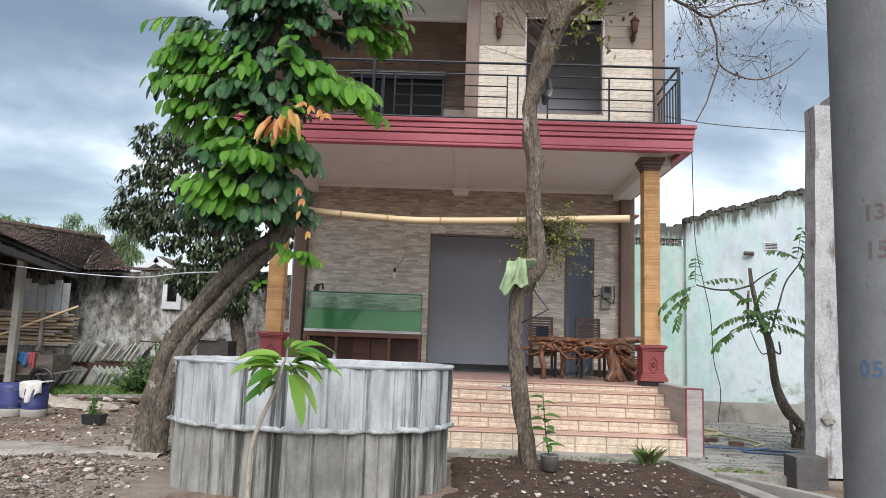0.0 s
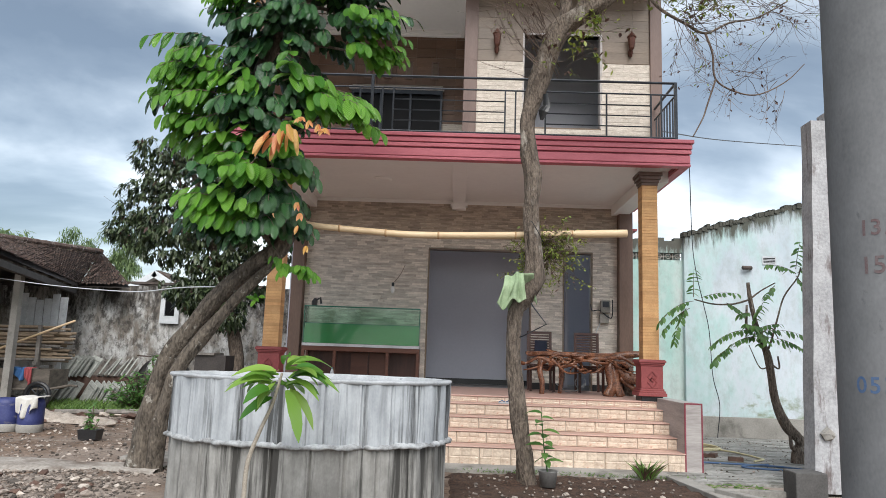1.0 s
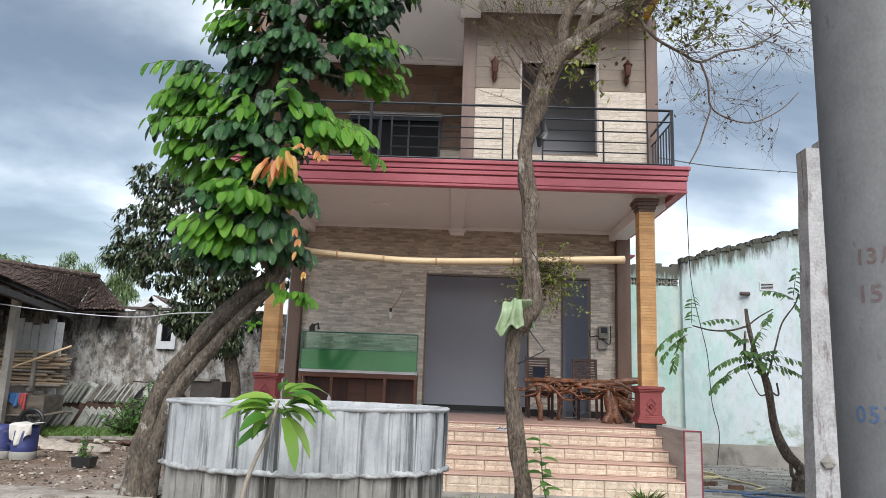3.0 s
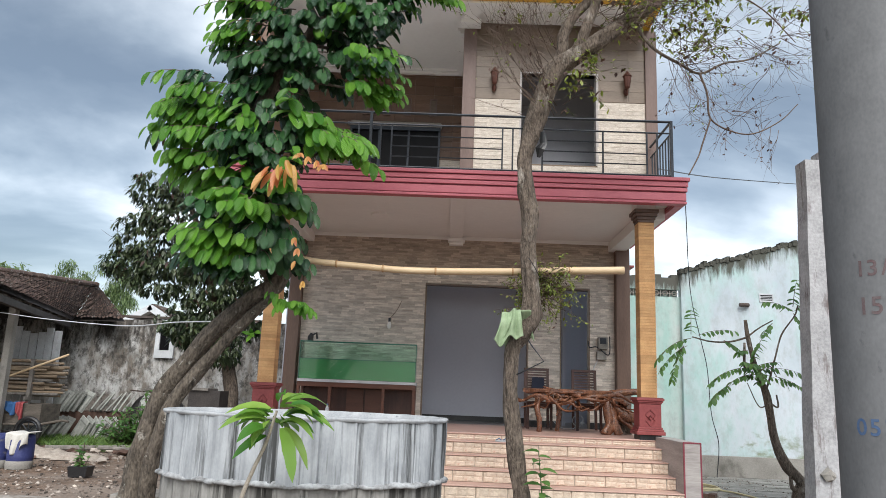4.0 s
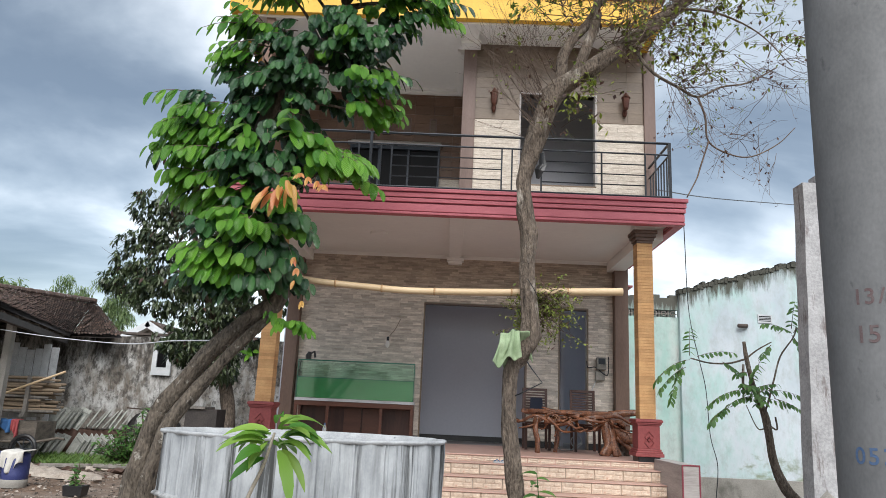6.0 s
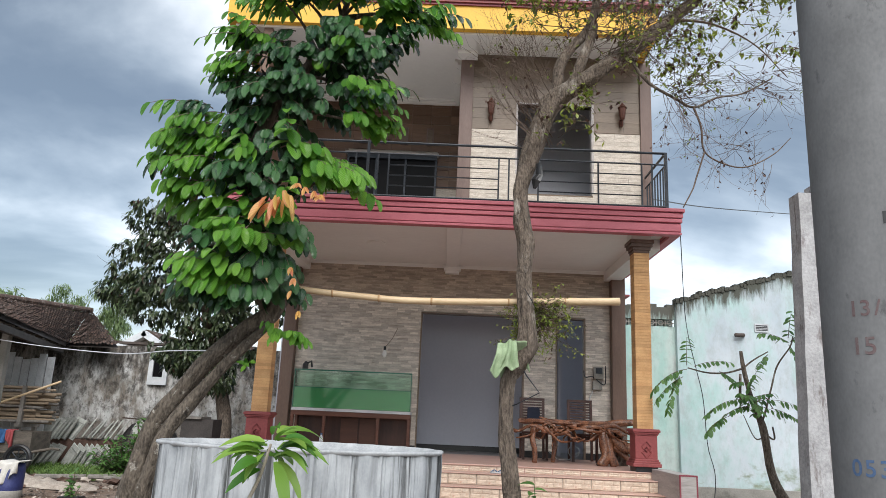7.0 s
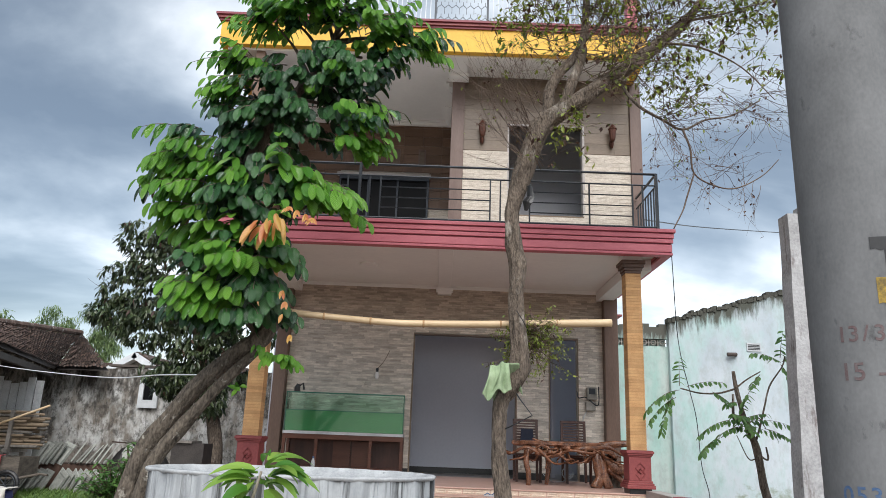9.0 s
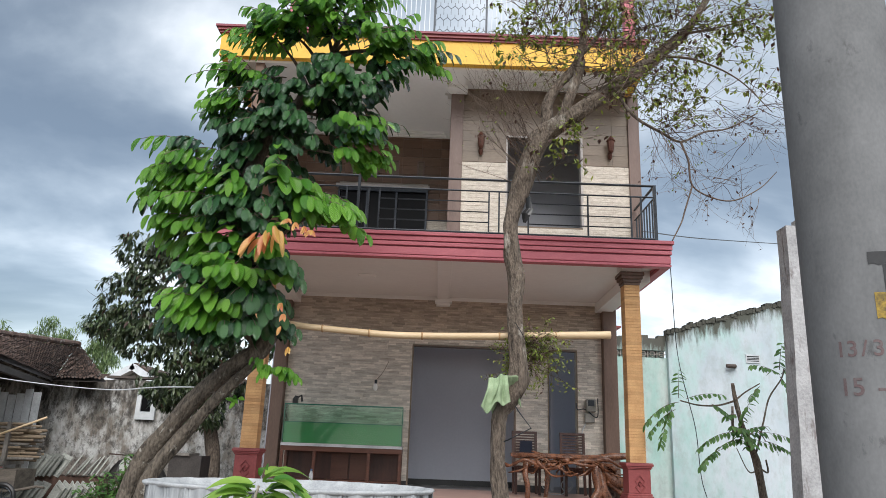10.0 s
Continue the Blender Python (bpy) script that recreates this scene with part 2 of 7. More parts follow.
M_MAROON = mat("maroon pedestal paint", (0.20, 0.042, 0.045), (0.31, 0.075, 0.072), 3.0, 40, 0.5, 0.2)
M_BLACK = mat("black tile", (0.012, 0.012, 0.013), (0.03, 0.03, 0.032), 3, 40, 0.35, 0.05)
M_RISER = mat("cream riser tile", (0.44, 0.325, 0.245), (0.72, 0.605, 0.485), 13.0, 60, 0.5, 0.7, stretch=(0.7, 1, 1.3), vary=0.10, stain=(0.50, 0.30, 0.22), stain_size=9.0, stain_at=(0.60, 0.74))
M_TREAD = mat("salmon tread tile", (0.44, 0.27, 0.22), (0.56, 0.375, 0.31), 2.0, 40, 0.4, 0.1)
M_SIDETILE = mat("grey brown side tile", (0.25, 0.225, 0.215), (0.46, 0.425, 0.405), 3.0, 40, 0.5, 0.2, stretch=(0.3, 0.3, 3))
M_GREY = mat("grey blue interior paint", (0.43, 0.44, 0.505), (0.49, 0.50, 0.565), 0.6, 20, 0.7, 0.05)
M_FLOORIN = mat("interior floor tile", (0.10, 0.09, 0.09), (0.16, 0.15, 0.14), 2, 30, 0.3, 0.05)
M_RAIL = mat("dark steel", (0.022, 0.026, 0.032), (0.045, 0.05, 0.058), 5, 60, 0.4, 0.05, metal=0.6)
M_BARK = mat("grey bark", (0.026, 0.021, 0.017), (0.19, 0.158, 0.125), 9.0, 30, 0.95, 1.0, stretch=(1.5, 1.5, 0.6), grain=0.5, stain=(0.36, 0.34, 0.30), stain_size=6.0, stain_at=(0.60, 0.67), lift=0.06)
M_BARK2 = mat("brown bark", (0.040, 0.030, 0.024), (0.25, 0.20, 0.158), 11.0, 36, 0.95, 1.0, stretch=(1.8, 1.8, 0.55), grain=0.5, stain=(0.37, 0.33, 0.285), stain_size=4.5, stain_stretch=(1, 1, 0.45), stain_at=(0.58, 0.66), lift=0.07)
M_TWIG = mat("dry twig bark", (0.07, 0.048, 0.038), (0.19, 0.14, 0.11), 8, 60, 0.9, 0.3)
M_BAMBOO = mat("dry bamboo", (0.48, 0.335, 0.19), (0.66, 0.51, 0.33), 3.0, 60, 0.45, 0.15, stretch=(0.3, 2, 2))
# mature green made darker, to carry the inner crown's shade
L_DARK = leaf_mat("shaded mature leaf", (0.015, 0.052, 0.022), (0.055, 0.15, 0.045), 0.20, 0.5, ribs=10.0, through=0.15)
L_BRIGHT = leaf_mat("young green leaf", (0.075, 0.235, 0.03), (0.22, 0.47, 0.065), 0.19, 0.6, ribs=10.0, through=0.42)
L_ORANGE = leaf_mat("young orange leaf", (0.56, 0.15, 0.07), (0.64, 0.42, 0.10), 0.4, 0.28, ribs=6.0, through=0.35)
L_BACK = leaf_mat("dull dark leaf", (0.016, 0.034, 0.013), (0.10, 0.135, 0.06), 0.3, 0.2, through=0.2)
L_SMALL = leaf_mat("small yellow green leaf", (0.11, 0.17, 0.02), (0.28, 0.33, 0.045), 0.5, 0.1, through=0.4)
L_DRY = leaf_mat("dry brown leaf", (0.05, 0.022, 0.018), (0.10, 0.05, 0.035), 0.7, 0.1)
L_PINNATE = leaf_mat("pinnate leaflet", (0.045, 0.14, 0.025), (0.13, 0.26, 0.06), 0.5, 0.2, through=0.4)
L_MANGO = leaf_mat("mango leaf", (0.07, 0.21, 0.03), (0.30, 0.48, 0.09), 0.24, 0.06, ribs=12, through=0.42)
L_FAR = leaf_mat("distant foliage", (0.09, 0.16, 0.06), (0.20, 0.28, 0.11), 0.7, 0.0)
L_GRASS = leaf_mat("grass blade", (0.05, 0.12, 0.015), (0.14, 0.24, 0.04), 0.6, 0.0)


# ---- building tools ----
class Geo:
    """Vertices and faces that become one mesh."""

    def __init__(self):
        self.v, self.f, self.uv = [], [], []

    def box(self, x0, y0, z0, x1, y1, z1, m=None, taper=0.0):
        k = len(self.v)
        t = taper
        pts = [(x0, y0, z0), (x1, y0, z0), (x1, y1, z0), (x0, y1, z0),
               (x0 + t, y0 + t, z1), (x1 - t, y0 + t, z1), (x1 - t, y1 - t, z1), (x0 + t, y1 - t, z1)]
        if m is not None:
            pts = [tuple(m @ Vector(p)) for p in pts]
        self.v += pts
        self.f += [(k, k + 3, k + 2, k + 1), (k + 4, k + 5, k + 6, k + 7), (k, k + 1, k + 5, k + 4), (k + 1, k + 2, k + 6, k + 5),
                   (k + 2, k + 3, k + 7, k + 6), (k + 3, k, k + 4, k + 7)]
        return self

    def tile(self, x0, z0, x1, z1, y, d, b=0.006):
        """A tile on a wall that faces -y, with chamfered edges."""
        k = len(self.v)
        self.v += [(x0, y, z0), (x1, y, z0), (x1, y, z1), (x0, y, z1), (x0 + b, y - d, z0 + b), (x1 - b, y - d, z0 + b), (x1 - b, y - d, z1 - b), (x0 + b, y - d, z1 - b)]
        self.f += [(k + 4, k + 5, k + 6, k + 7), (k, k + 1, k + 5, k + 4), (k + 1, k + 2, k + 6, k + 5), (k + 2, k + 3, k + 7, k + 6), (k + 3, k, k + 4, k + 7)]
        return self

    def tube(self, pts, radii, n=8, wob=0.0, seed=0, caps=True):
        """A round limb along points."""
        pts = [Vector(p) for p in pts]
        if not hasattr(radii, "__len__"):
            radii = [radii] * len(pts)
        k0 = len(self.v)
        side = None
        for i, p in enumerate(pts):
            d = (pts[min(i + 1, len(pts) - 1)] - pts[max(i - 1, 0)]).normalized()
            if side is None:
                side = d.orthogonal().normalized()
            side = (side - d * side.dot(d)).normalized()
            up = d.cross(side)
            for j in range(n):
                a = 2 * math.pi * j / n
                o = side * math.cos(a) + up * math.sin(a)
                r = radii[i]
                if wob:
                    r *= 1 + wob * noise.noise(p * 2.3 + o * 1.7 + Vector((seed, 0, 0)))
                self.v.append(tuple(p + o * r))
        for i in range(len(pts) - 1):
            for j in range(n):
                a, b = k0 + i * n + j, k0 + i * n + (j + 1) % n
                self.f.append((a, b, b + n, a + n))
        if caps:
            self.f.append(tuple(k0 + j for j in range(n))[::-1])
            self.f.append(tuple(k0 + (len(pts) - 1) * n + j for j in range(n)))
        return self

    def lathe(self, cx, cy, profile, n=32):
        k0 = len(self.v)
        for r, z in profile:
            for j in range(n):
                a = 2 * math.pi * j / n
                self.v.append((cx + r * math.cos(a), cy + r * math.sin(a), z))
        for i in range(len(profile) - 1):
            for j in range(n):
                a, b = k0 + i * n + j, k0 + i * n + (j + 1) % n
                self.f.append((a, b, b + n, a + n))
        return self

    def leaf(self, base, way, face, length, width, droop=0.3, fold=0.25, steps=4, full=0.75):
        """A leaf blade folded along its midrib and bent downwards; carries its own map."""
        base, way = Vector(base), Vector(way).normalized()
        side = way.cross(Vector(face))
        if side.length < 1e-3:
            side = way.orthogonal()
        side.normalize()
        top = side.cross(way).normalized()
        k = len(self.v)
        p, d = base.copy(), way.copy()
        for i in range(steps + 1):
            u = i / steps
            w = width * 0.5 * max(0.05, math.sin(math.pi * min(1.0, u * 0.93 + 0.03) ** 0.85) ** full)
            if i == steps:
                w = width * (0.10 if full < 0.7 else 0.02)
            if steps > 6 and i % 2 and i < steps:
                w *= 1.09
            lift_ = top * (w * fold)
            for s in (-1, 0, 1):
                self.v.append(tuple(p + side * (w * s) + (lift_ if s else Vector((0, 0, 0)))))
            d = (d + Vector((0, 0, -droop / steps))).normalized()
            p = p + d * (length / steps)
        for i in range(steps):
            for s in (0, 1):
                a = k + i * 3 + s
                self.f.append((a, a + 1, a + 4, a + 3))
                for (ii, ss) in ((i, s), (i, s + 1), (i + 1, s + 1), (i + 1, s)):
                    self.uv.append((ss - 1, ii / steps))
        return self

    def mesh(self, name, material, smooth=False):
        me = bpy.data.meshes.new(name)
        me.from_pydata(self.v, [], self.f)
        if self.uv and len(self.uv) == len(me.loops):
            me.uv_layers.new(name="UVMap").data.foreach_set("uv", [c for q in self.uv for c in q])
        if smooth:
            me.polygons.foreach_set("use_smooth", [True] * len(me.polygons))
        me.materials.append(material)
        me.update()
        return me


def part(name, g, material, parent=None, label="", smooth=False, kind=""):
    ob = new(name, g.mesh(name, material, smooth) if isinstance(g, Geo) else g)
    if parent is not None:
        ob.parent = parent
    return tagged(ob, label, kind=kind)


def thing(name, label, category, group="", kind="", at=(0, 0, 0)):
    ob = new(name)
    ob.location = at
    return tagged(ob, label, category, group, kind)


def structure(name, g, material, label, smooth=False):
    return tagged(new(name, g.mesh(name, material, smooth)), label, name.split("_")[0], kind="structure")


def weld(ob):
    bm = bmesh.new()
    bm.from_mesh(ob.data)
    bmesh.ops.remove_doubles(bm, verts=bm.verts, dist=0.0005)
    bm.to_mesh(ob.data)
    bm.free()
    return ob


def bevelled(ob, w=0.01, seg=2):
    b = ob.modifiers.new("bevel", "BEVEL")
    b.width, b.segments, b.limit_method = w, seg, "ANGLE"
    return ob


def curve_pts(keys, per=6):
    """A smooth line through the keys."""
    k = [Vector(p) for p in keys]
    k = [k[0] * 2 - k[1]] + k + [k[-1] * 2 - k[-2]]
    out = []
    for i in range(1, len(k) - 2):
        for j in range(per):
            t = j / per
            a, b, c, d = k[i - 1], k[i], k[i + 1], k[i + 2]
            out.append(0.5 * ((2 * b) + (c - a) * t + (2 * a - 5 * b + 4 * c - d) * t * t + (3 * b - a - 3 * c + d) * t ** 3))
    out.append(k[-2])
    return out


def taper(n, a, b, power=1.0):
    return [a + (b - a) * (i / (n - 1)) ** power for i in range(n)]


R = random.Random(7)


def rnd(a, b):
    return R.uniform(a, b)


# ---- ground ----
def ground_height(x, y):
    h = 0.035 * noise.noise(Vector((x * 0.9, y * 0.9, 0))) + 0.02 * noise.noise(Vector((x * 3.1, y * 3.1, 4)))
    h += 0.012 * noise.noise(Vector((x * 8, y * 8, 9)))
    if -3.0 < x < 0.6 and 4.6 < y < 9:
        h *= 0.6
    return h - 0.02


g = Geo()
xs = [-400, -150, -60, -30] + [-20 + 0.6 * i for i in range(18)] + [-9.2 + 0.16 * i for i in range(82)] + [4.2, 5.5, 8, 14, 30, 60, 150, 400]
ys = [-150, -40, -12, -5, -2, 0, 1.5, 3] + [4 + 0.16 * i for i in range(56)] + [13 + 0.5 * i for i in range(14)] + [22, 30, 45, 90, 200, 600]
for yv in ys:
    for xv in xs:
        g.v.append((xv, yv, ground_height(xv, yv)))
nx = len(xs)
for j in range(len(ys) - 1):
    for i in range(nx - 1):
        a = j * nx + i
        g.f.append((a, a + 1, a + nx + 1, a + nx))
structure("ground", g, M_SOIL, "bare brown soil yard strewn with gravel and rubble", True)

# concrete apron before the stairs and the paved yard beside the house
g = Geo()
g.box(-4.0, 8.22, -0.1, 2.72, 8.8, 0.025)
structure("pavement_apron", g, M_CONC, "narrow worn concrete apron along the stair foot")
g = Geo()
g.box(2.72, 8.0, -0.1, 9.0, 13.6, 0.02)
structure("pavement_yard", g, M_PAVE, "weathered grey concrete yard beside the house")
g = Geo()
for j in range(7):
    for i in range(61):
        x, v = -9.5 + 0.105 * i, j / 6
        lo = 7.2 + 0.16 * noise.noise(Vector((x * 1.3, 1, 0))) + 0.05 * noise.noise(Vector((x * 6, 1, 0)))
        hi = 7.98 + 0.22 * noise.noise(Vector((x * 1.1, 7, 0))) + 0.06 * noise.noise(Vector((x * 6, 7, 0)))
        g.v.append((x, lo + (hi - lo) * v, (0.026 if 0 < j < 6 else -0.03) + 0.008 * noise.noise(Vector((x * 3, v * 3, 2)))))
for j in range(6):
    for i in range(60):
        a = j * 61 + i
        g.f.append((a, a + 1, a + 62, a + 61))
structure("pavement_path", g, mat("worn pale cement", (0.20, 0.175, 0.15), (0.46, 0.42, 0.375), 2.2, 30, 0.85, 0.7, grain=0.45, stain=(0.15, 0.115, 0.09), stain_size=1.6, stain_at=(0.50, 0.62), lift=0.01), "pale worn cement strip across the yard", True)

# dark turned soil of the planting bed before the stairs
g = Geo()
for j in range(41):
    for i in range(41):
        u, v = i / 40, j / 40
        x, y = -0.1 + 3.0 * u, 4.4 + 3.84 * v
        x = min(x, 2.78 + (8.24 - y) * 0.13)
        edge = min(u, 1 - u, v, 1 - v) * 12 + 0.6 * noise.noise(Vector((x * 3, y * 3, 8)))
        lump = 0.03 * noise.noise(Vector((x * 5, y * 5, 3))) + 0.018 * noise.noise(Vector((x * 14, y * 14, 3)))
        g.v.append((x, y, ground_height(x, y) + (0.022 + lump if edge > 0.5 else -0.03)))
for j in range(40):
    for i in range(40):
        a = j * 41 + i
        g.f.append((a, a + 1, a + 42, a + 41))
structure("ground_bed", g, mat("dark garden soil", (0.016, 0.010, 0.007), (0.105, 0.06, 0.04), 5.0, 40, 0.95, 1.0, grain=0.55, lift=0.03), "dark reddish brown turned soil of a planting bed", True)

# ---- house ----
FLOOR, WALL, CEIL = 0.82, 13.0, 4.38
XL, XR = -3.12, 3.39
house_wall = Geo()
SPANS = [(-2.89, -0.52), (1.49, 2.09), (2.66, 3.13)]
for a, b in SPANS:
    house_wall.box(a, WALL, 0, b, WALL + 0.15, CEIL)
for a, b in ((-0.52, 1.49), (2.09, 2.66)):
    house_wall.box(a, WALL, 3.45, b, WALL + 0.15, CEIL)
    house_wall.box(a, WALL, 0, b, WALL + 0.15, FLOOR)
wall_front = structure("wall_front", house_wall, M_GROUT, "porch back wall clad in beige strip stone tiles")


def cladding(x0, x1, z0, z1, y, row, lo, hi, holes, depth=0.012, gap=0.0015, uneven=0.005):
    out = Geo()
    z = z0
    while z < z1 - 0.01:
        top = min(z + row, z1)
        x = x0
        first = True
        while x < x1 - 0.005:
            w = rnd(lo, hi) * (0.5 if first else 1)
            first = False
            xe = min(x + w, x1)
            if x1 - xe < 0.05:
                xe = x1
            pieces = [(x, xe)]
            for hx0, hx1, hz0, hz1 in holes:
                if z < hz1 - 0.01 and top > hz0 + 0.01:
                    nxt = []
                    for p, q in pieces:
                        if q <= hx0 or p >= hx1:
                            nxt.append((p, q))
                        else:
                            if p < hx0:
                                nxt.append((p, hx0))
                            if q > hx1:
                                nxt.append((hx1, q))
                    pieces = nxt
            for p, q in pieces:
                if q - p > 0.015:
                    out.tile(p, z + gap, q, top - gap, y, depth + rnd(-uneven, uneven), 2 * gap)
            x = xe
        z = top
    return out


HOLES = [(-0.52, 1.49, 0, 3.45), (2.09, 2.66, 0, 3.45)]
part("strip_tiles", cladding(-2.89, 3.13, FLOOR, 3.66, WALL, 0.042, 0.11, 0.30, HOLES, 0.012, 0.0008, 0.0025), M_STRIP, wall_front, "beige strip stone tiles", kind="stuff")
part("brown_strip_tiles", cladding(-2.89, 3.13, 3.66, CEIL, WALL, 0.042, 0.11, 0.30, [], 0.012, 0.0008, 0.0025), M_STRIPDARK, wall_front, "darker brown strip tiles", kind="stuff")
for nm, a, b in (("pilaster_left", XL, -2.89), ("pilaster_right", 3.13, XR)):
    g = Geo().box(a, WALL - 0.2, FLOOR, b, WALL + 0.15, CEIL - 0.12)
    bevelled(structure(nm, g, M_PILASTER, "brown tiled pilaster at the porch wall end"), 0.008)
g = Geo()
for a, b, top in ((-0.52, 1.49, 3.45), (2.09, 2.66, 3.45)):
    g.box(a, WALL - 0.016, FLOOR, a + 0.025, WALL + 0.16, top).box(b - 0.025, WALL - 0.016, FLOOR, b, WALL + 0.16, top).box(a + 0.025, WALL - 0.016, top - 0.025, b - 0.025, WALL + 0.16, top)
structure("trim_openings", g, M_BEIGE, "pale edge trim round the two doorways")

# the room behind the doorways
g = Geo()
g.box(XL, 14.5, FLOOR, 2.30, 14.6, CEIL)
g.box(2.30, 14.05, FLOOR, 2.36, 14.6, CEIL).box(2.36, 16.0, FLOOR, 3.29, 16.1, CEIL)
structure("wall_room_back", g, M_GREY, "grey blue painted inner wall of an empty room")
g = Geo().box(XL - 0.1, WALL + 0.15, FLOOR, XL, 16.1, CEIL)
structure("wall_room_left", g, M_GREY, "grey blue painted inner side wall")
g = Geo().box(-0.6, 14.47, FLOOR, 2.30, 14.5, FLOOR + 0.11)
structure("baseboard_room", g, M_BLACK, "black tiled skirting along the inner wall")
g = Geo().box(XL, WALL + 0.15, FLOOR - 0.1, 3.29, 16.1, FLOOR - 0.004)
structure("floor_room", g, M_FLOORIN, "dark tiled room floor")

# porch floor, stairs and their side walls
g = Geo().box(-3.4, 9.98, 0, 3.40, WALL, FLOOR)
structure("floor_porch", g, M_TREAD, "salmon tiled raised porch floor")
STEPS = [(8.72, 0.245), (9.06, 0.405), (9.37, 0.565), (9.67, 0.725)]
SX0, SX1 = -2.8, 3.02
stairs = tagged(new("stairs"), "tiled porch stairs with cream stone-look risers and salmon treads", "stairs", kind="structure")
levels = [(y, z) for y, z in STEPS] + [(9.98, FLOOR)]
prev = 0.0
for i, (y, z) in enumerate(levels):
    back = levels[i + 1][0] + 0.02 if i < 4 else 10.2
    if i < 4:
        part("step", Geo().box(SX0, y + 0.012, 0 if i == 0 else prev - 0.03, SX1, back, z - 0.022), M_GROUT, stairs)
    bevelled(part("tread", Geo().box(SX0, y - 0.018, z - 0.016, SX1, back - (0.0 if i < 4 else 0.1), z + (0 if i < 4 else 0.005)), M_TREAD, stairs, "salmon tiled tread"), 0.006)
    h = z - 0.018 - prev
    tile_me = Geo().tile(0, 0, 0.395, h, 0.012, 0.014, 0.006)
    # raised stone faces on each tile
    for q in range(3):
        for r_ in range(2):
            tile_me.tile(0.01 + q * 0.127 + (0.03 if r_ else 0), 0.012 + r_ * (h - 0.02) / 2, min(0.385, 0.13 + q * 0.127 + (0.03 if r_ else 0)), 0.008 + (r_ + 1) * (h - 0.02) / 2, -0.001, 0.006, 0.010)
    tile_me = tile_me.mesh("riser_tile", M_RISER)
    x = SX0 + (0.1 if i % 2 else 0.0)
    while x < SX1 - 0.03:
        ob = part("riser_tile", tile_me, None, stairs)
        ob.location = (x, y, prev + 0.001)
        ob.scale = (min(1.0, (SX1 - x) / 0.4), 1, 1)
        x += 0.4
    prev = z
for sx0, sx1 in ((3.02, 3.24), (-3.02, -2.8)):
    sw = tagged(new("wall_stair"), "low stair side wall in grey brown tile with maroon edge trim", "wall", kind="structure")
    bevelled(part("wall_block", Geo().box(sx0, 8.72, 0, sx1, 10.0, 0.875), M_SIDETILE, sw), 0.006)
    part("edge_trim", Geo().box(sx0 - 0.006, 8.714, 0, sx0 + 0.012, 8.732, 0.88).box(sx1 - 0.012, 8.714, 0, sx1 + 0.006, 8.732, 0.88)
         .box(sx0 + 0.012, 8.714, 0.862, sx1 - 0.012, 8.732, 0.88), M_GROOVE, sw, "maroon edge trim")

# pillars
def pillar(cx):
    cy = 10.12
    p = thing("porch_pillar", "square orange brick pillar on a maroon carved pedestal", "pillar", "porch pillars")
    h = 0.118
    bevelled(part("plinth", Geo().box(cx - 0.16, cy - 0.16, FLOOR, cx + 0.16, cy + 0.16, FLOOR + 0.075), M_BLACK, p, "black tiled plinth"), 0.006)
    ped = Geo()
    z = FLOOR + 0.075
    for w, dz in ((0.205, 0.05), (0.19, 0.03), (0.175, 0.03), (0.16, 0.33), (0.172, 0.02), (0.185, 0.025), (0.2, 0.035), (0.19, 0.012)):
        ped.box(cx - w, cy - w, z, cx + w, cy + w, z + dz)
        z += dz
    ped = bevelled(part("pedestal", ped, M_MAROON, p, "maroon painted carved pedestal"), 0.006)
    rel = Geo()
    for cz, s in ((z - 0.25, 0.075), (z - 0.33, 0.075), (z - 0.29, 0.035)):
        pts = [(cx, cy - 0.168, cz - s), (cx + s * 0.9, cy - 0.168, cz), (cx, cy - 0.168, cz + s), (cx - s * 0.9, cy - 0.168, cz), (cx, cy - 0.168, cz - s)]
        rel.tube(pts, 0.008, 5)
    part("relief", rel, M_MAROON, ped)
    part("core", Geo().box(cx - h + 0.008, cy - h + 0.008, z, cx + h - 0.008, cy + h - 0.008, 4.30), M_BRICKJOINT, p)
    shaft = Geo()
    top = 4.07
    while z < top:
        shaft.box(cx - h, cy - h, z + 0.002, cx + h, cy + h, z + 0.042)
        z += 0.044
    part("brick_courses", shaft, M_BRICK, p, "orange brick courses", kind="stuff")
    cap = Geo()
    for w, z0, z1 in ((0.125, 4.07, 4.11), (0.14, 4.11, 4.16), (0.165, 4.16, 4.215), (0.185, 4.215, 4.27)):
        cap.box(cx - w, cy - w, z0, cx + w, cy + w, z1)
    bevelled(part("capital", cap, M_PILASTER, p, "dark brown stepped capital"), 0.006)
    part("bearing_block", Geo().box(cx - 0.15, cy - 0.15, 4.272, cx + 0.15, cy + 0.15, 4.379), M_WHITE, p, "white bearing block")
    return p


pillar(2.95)
pillar(-2.72)

# balcony slab with its moulded pink edge
FX0, FX1, FY = -3.55, 3.47, 9.65
slab = tagged(new("balcony_slab"), "balcony slab with a moulded pink painted edge", "balcony", kind="structure")
part("slab_core", Geo().box(FX0 + 0.06, FY + 0.06, 4.42, FX1 - 0.06, WALL + 0.1, 4.69), M_WHITE, slab)


def band(name, z0, z1, out, m):
    g_ = Geo()
    a, b, c = FX0 - out, FX1 + out, FY - out
    g_.box(a, c, z0, b, c + 0.14 + out, z1).box(b - 0.14 - out, c + 0.14 + out, z0, b, WALL, z1).box(a, c + 0.14 + out, z0, a + 0.14 + out, WALL, z1)
    return bevelled(part(name, g_, m, slab), 0.008)


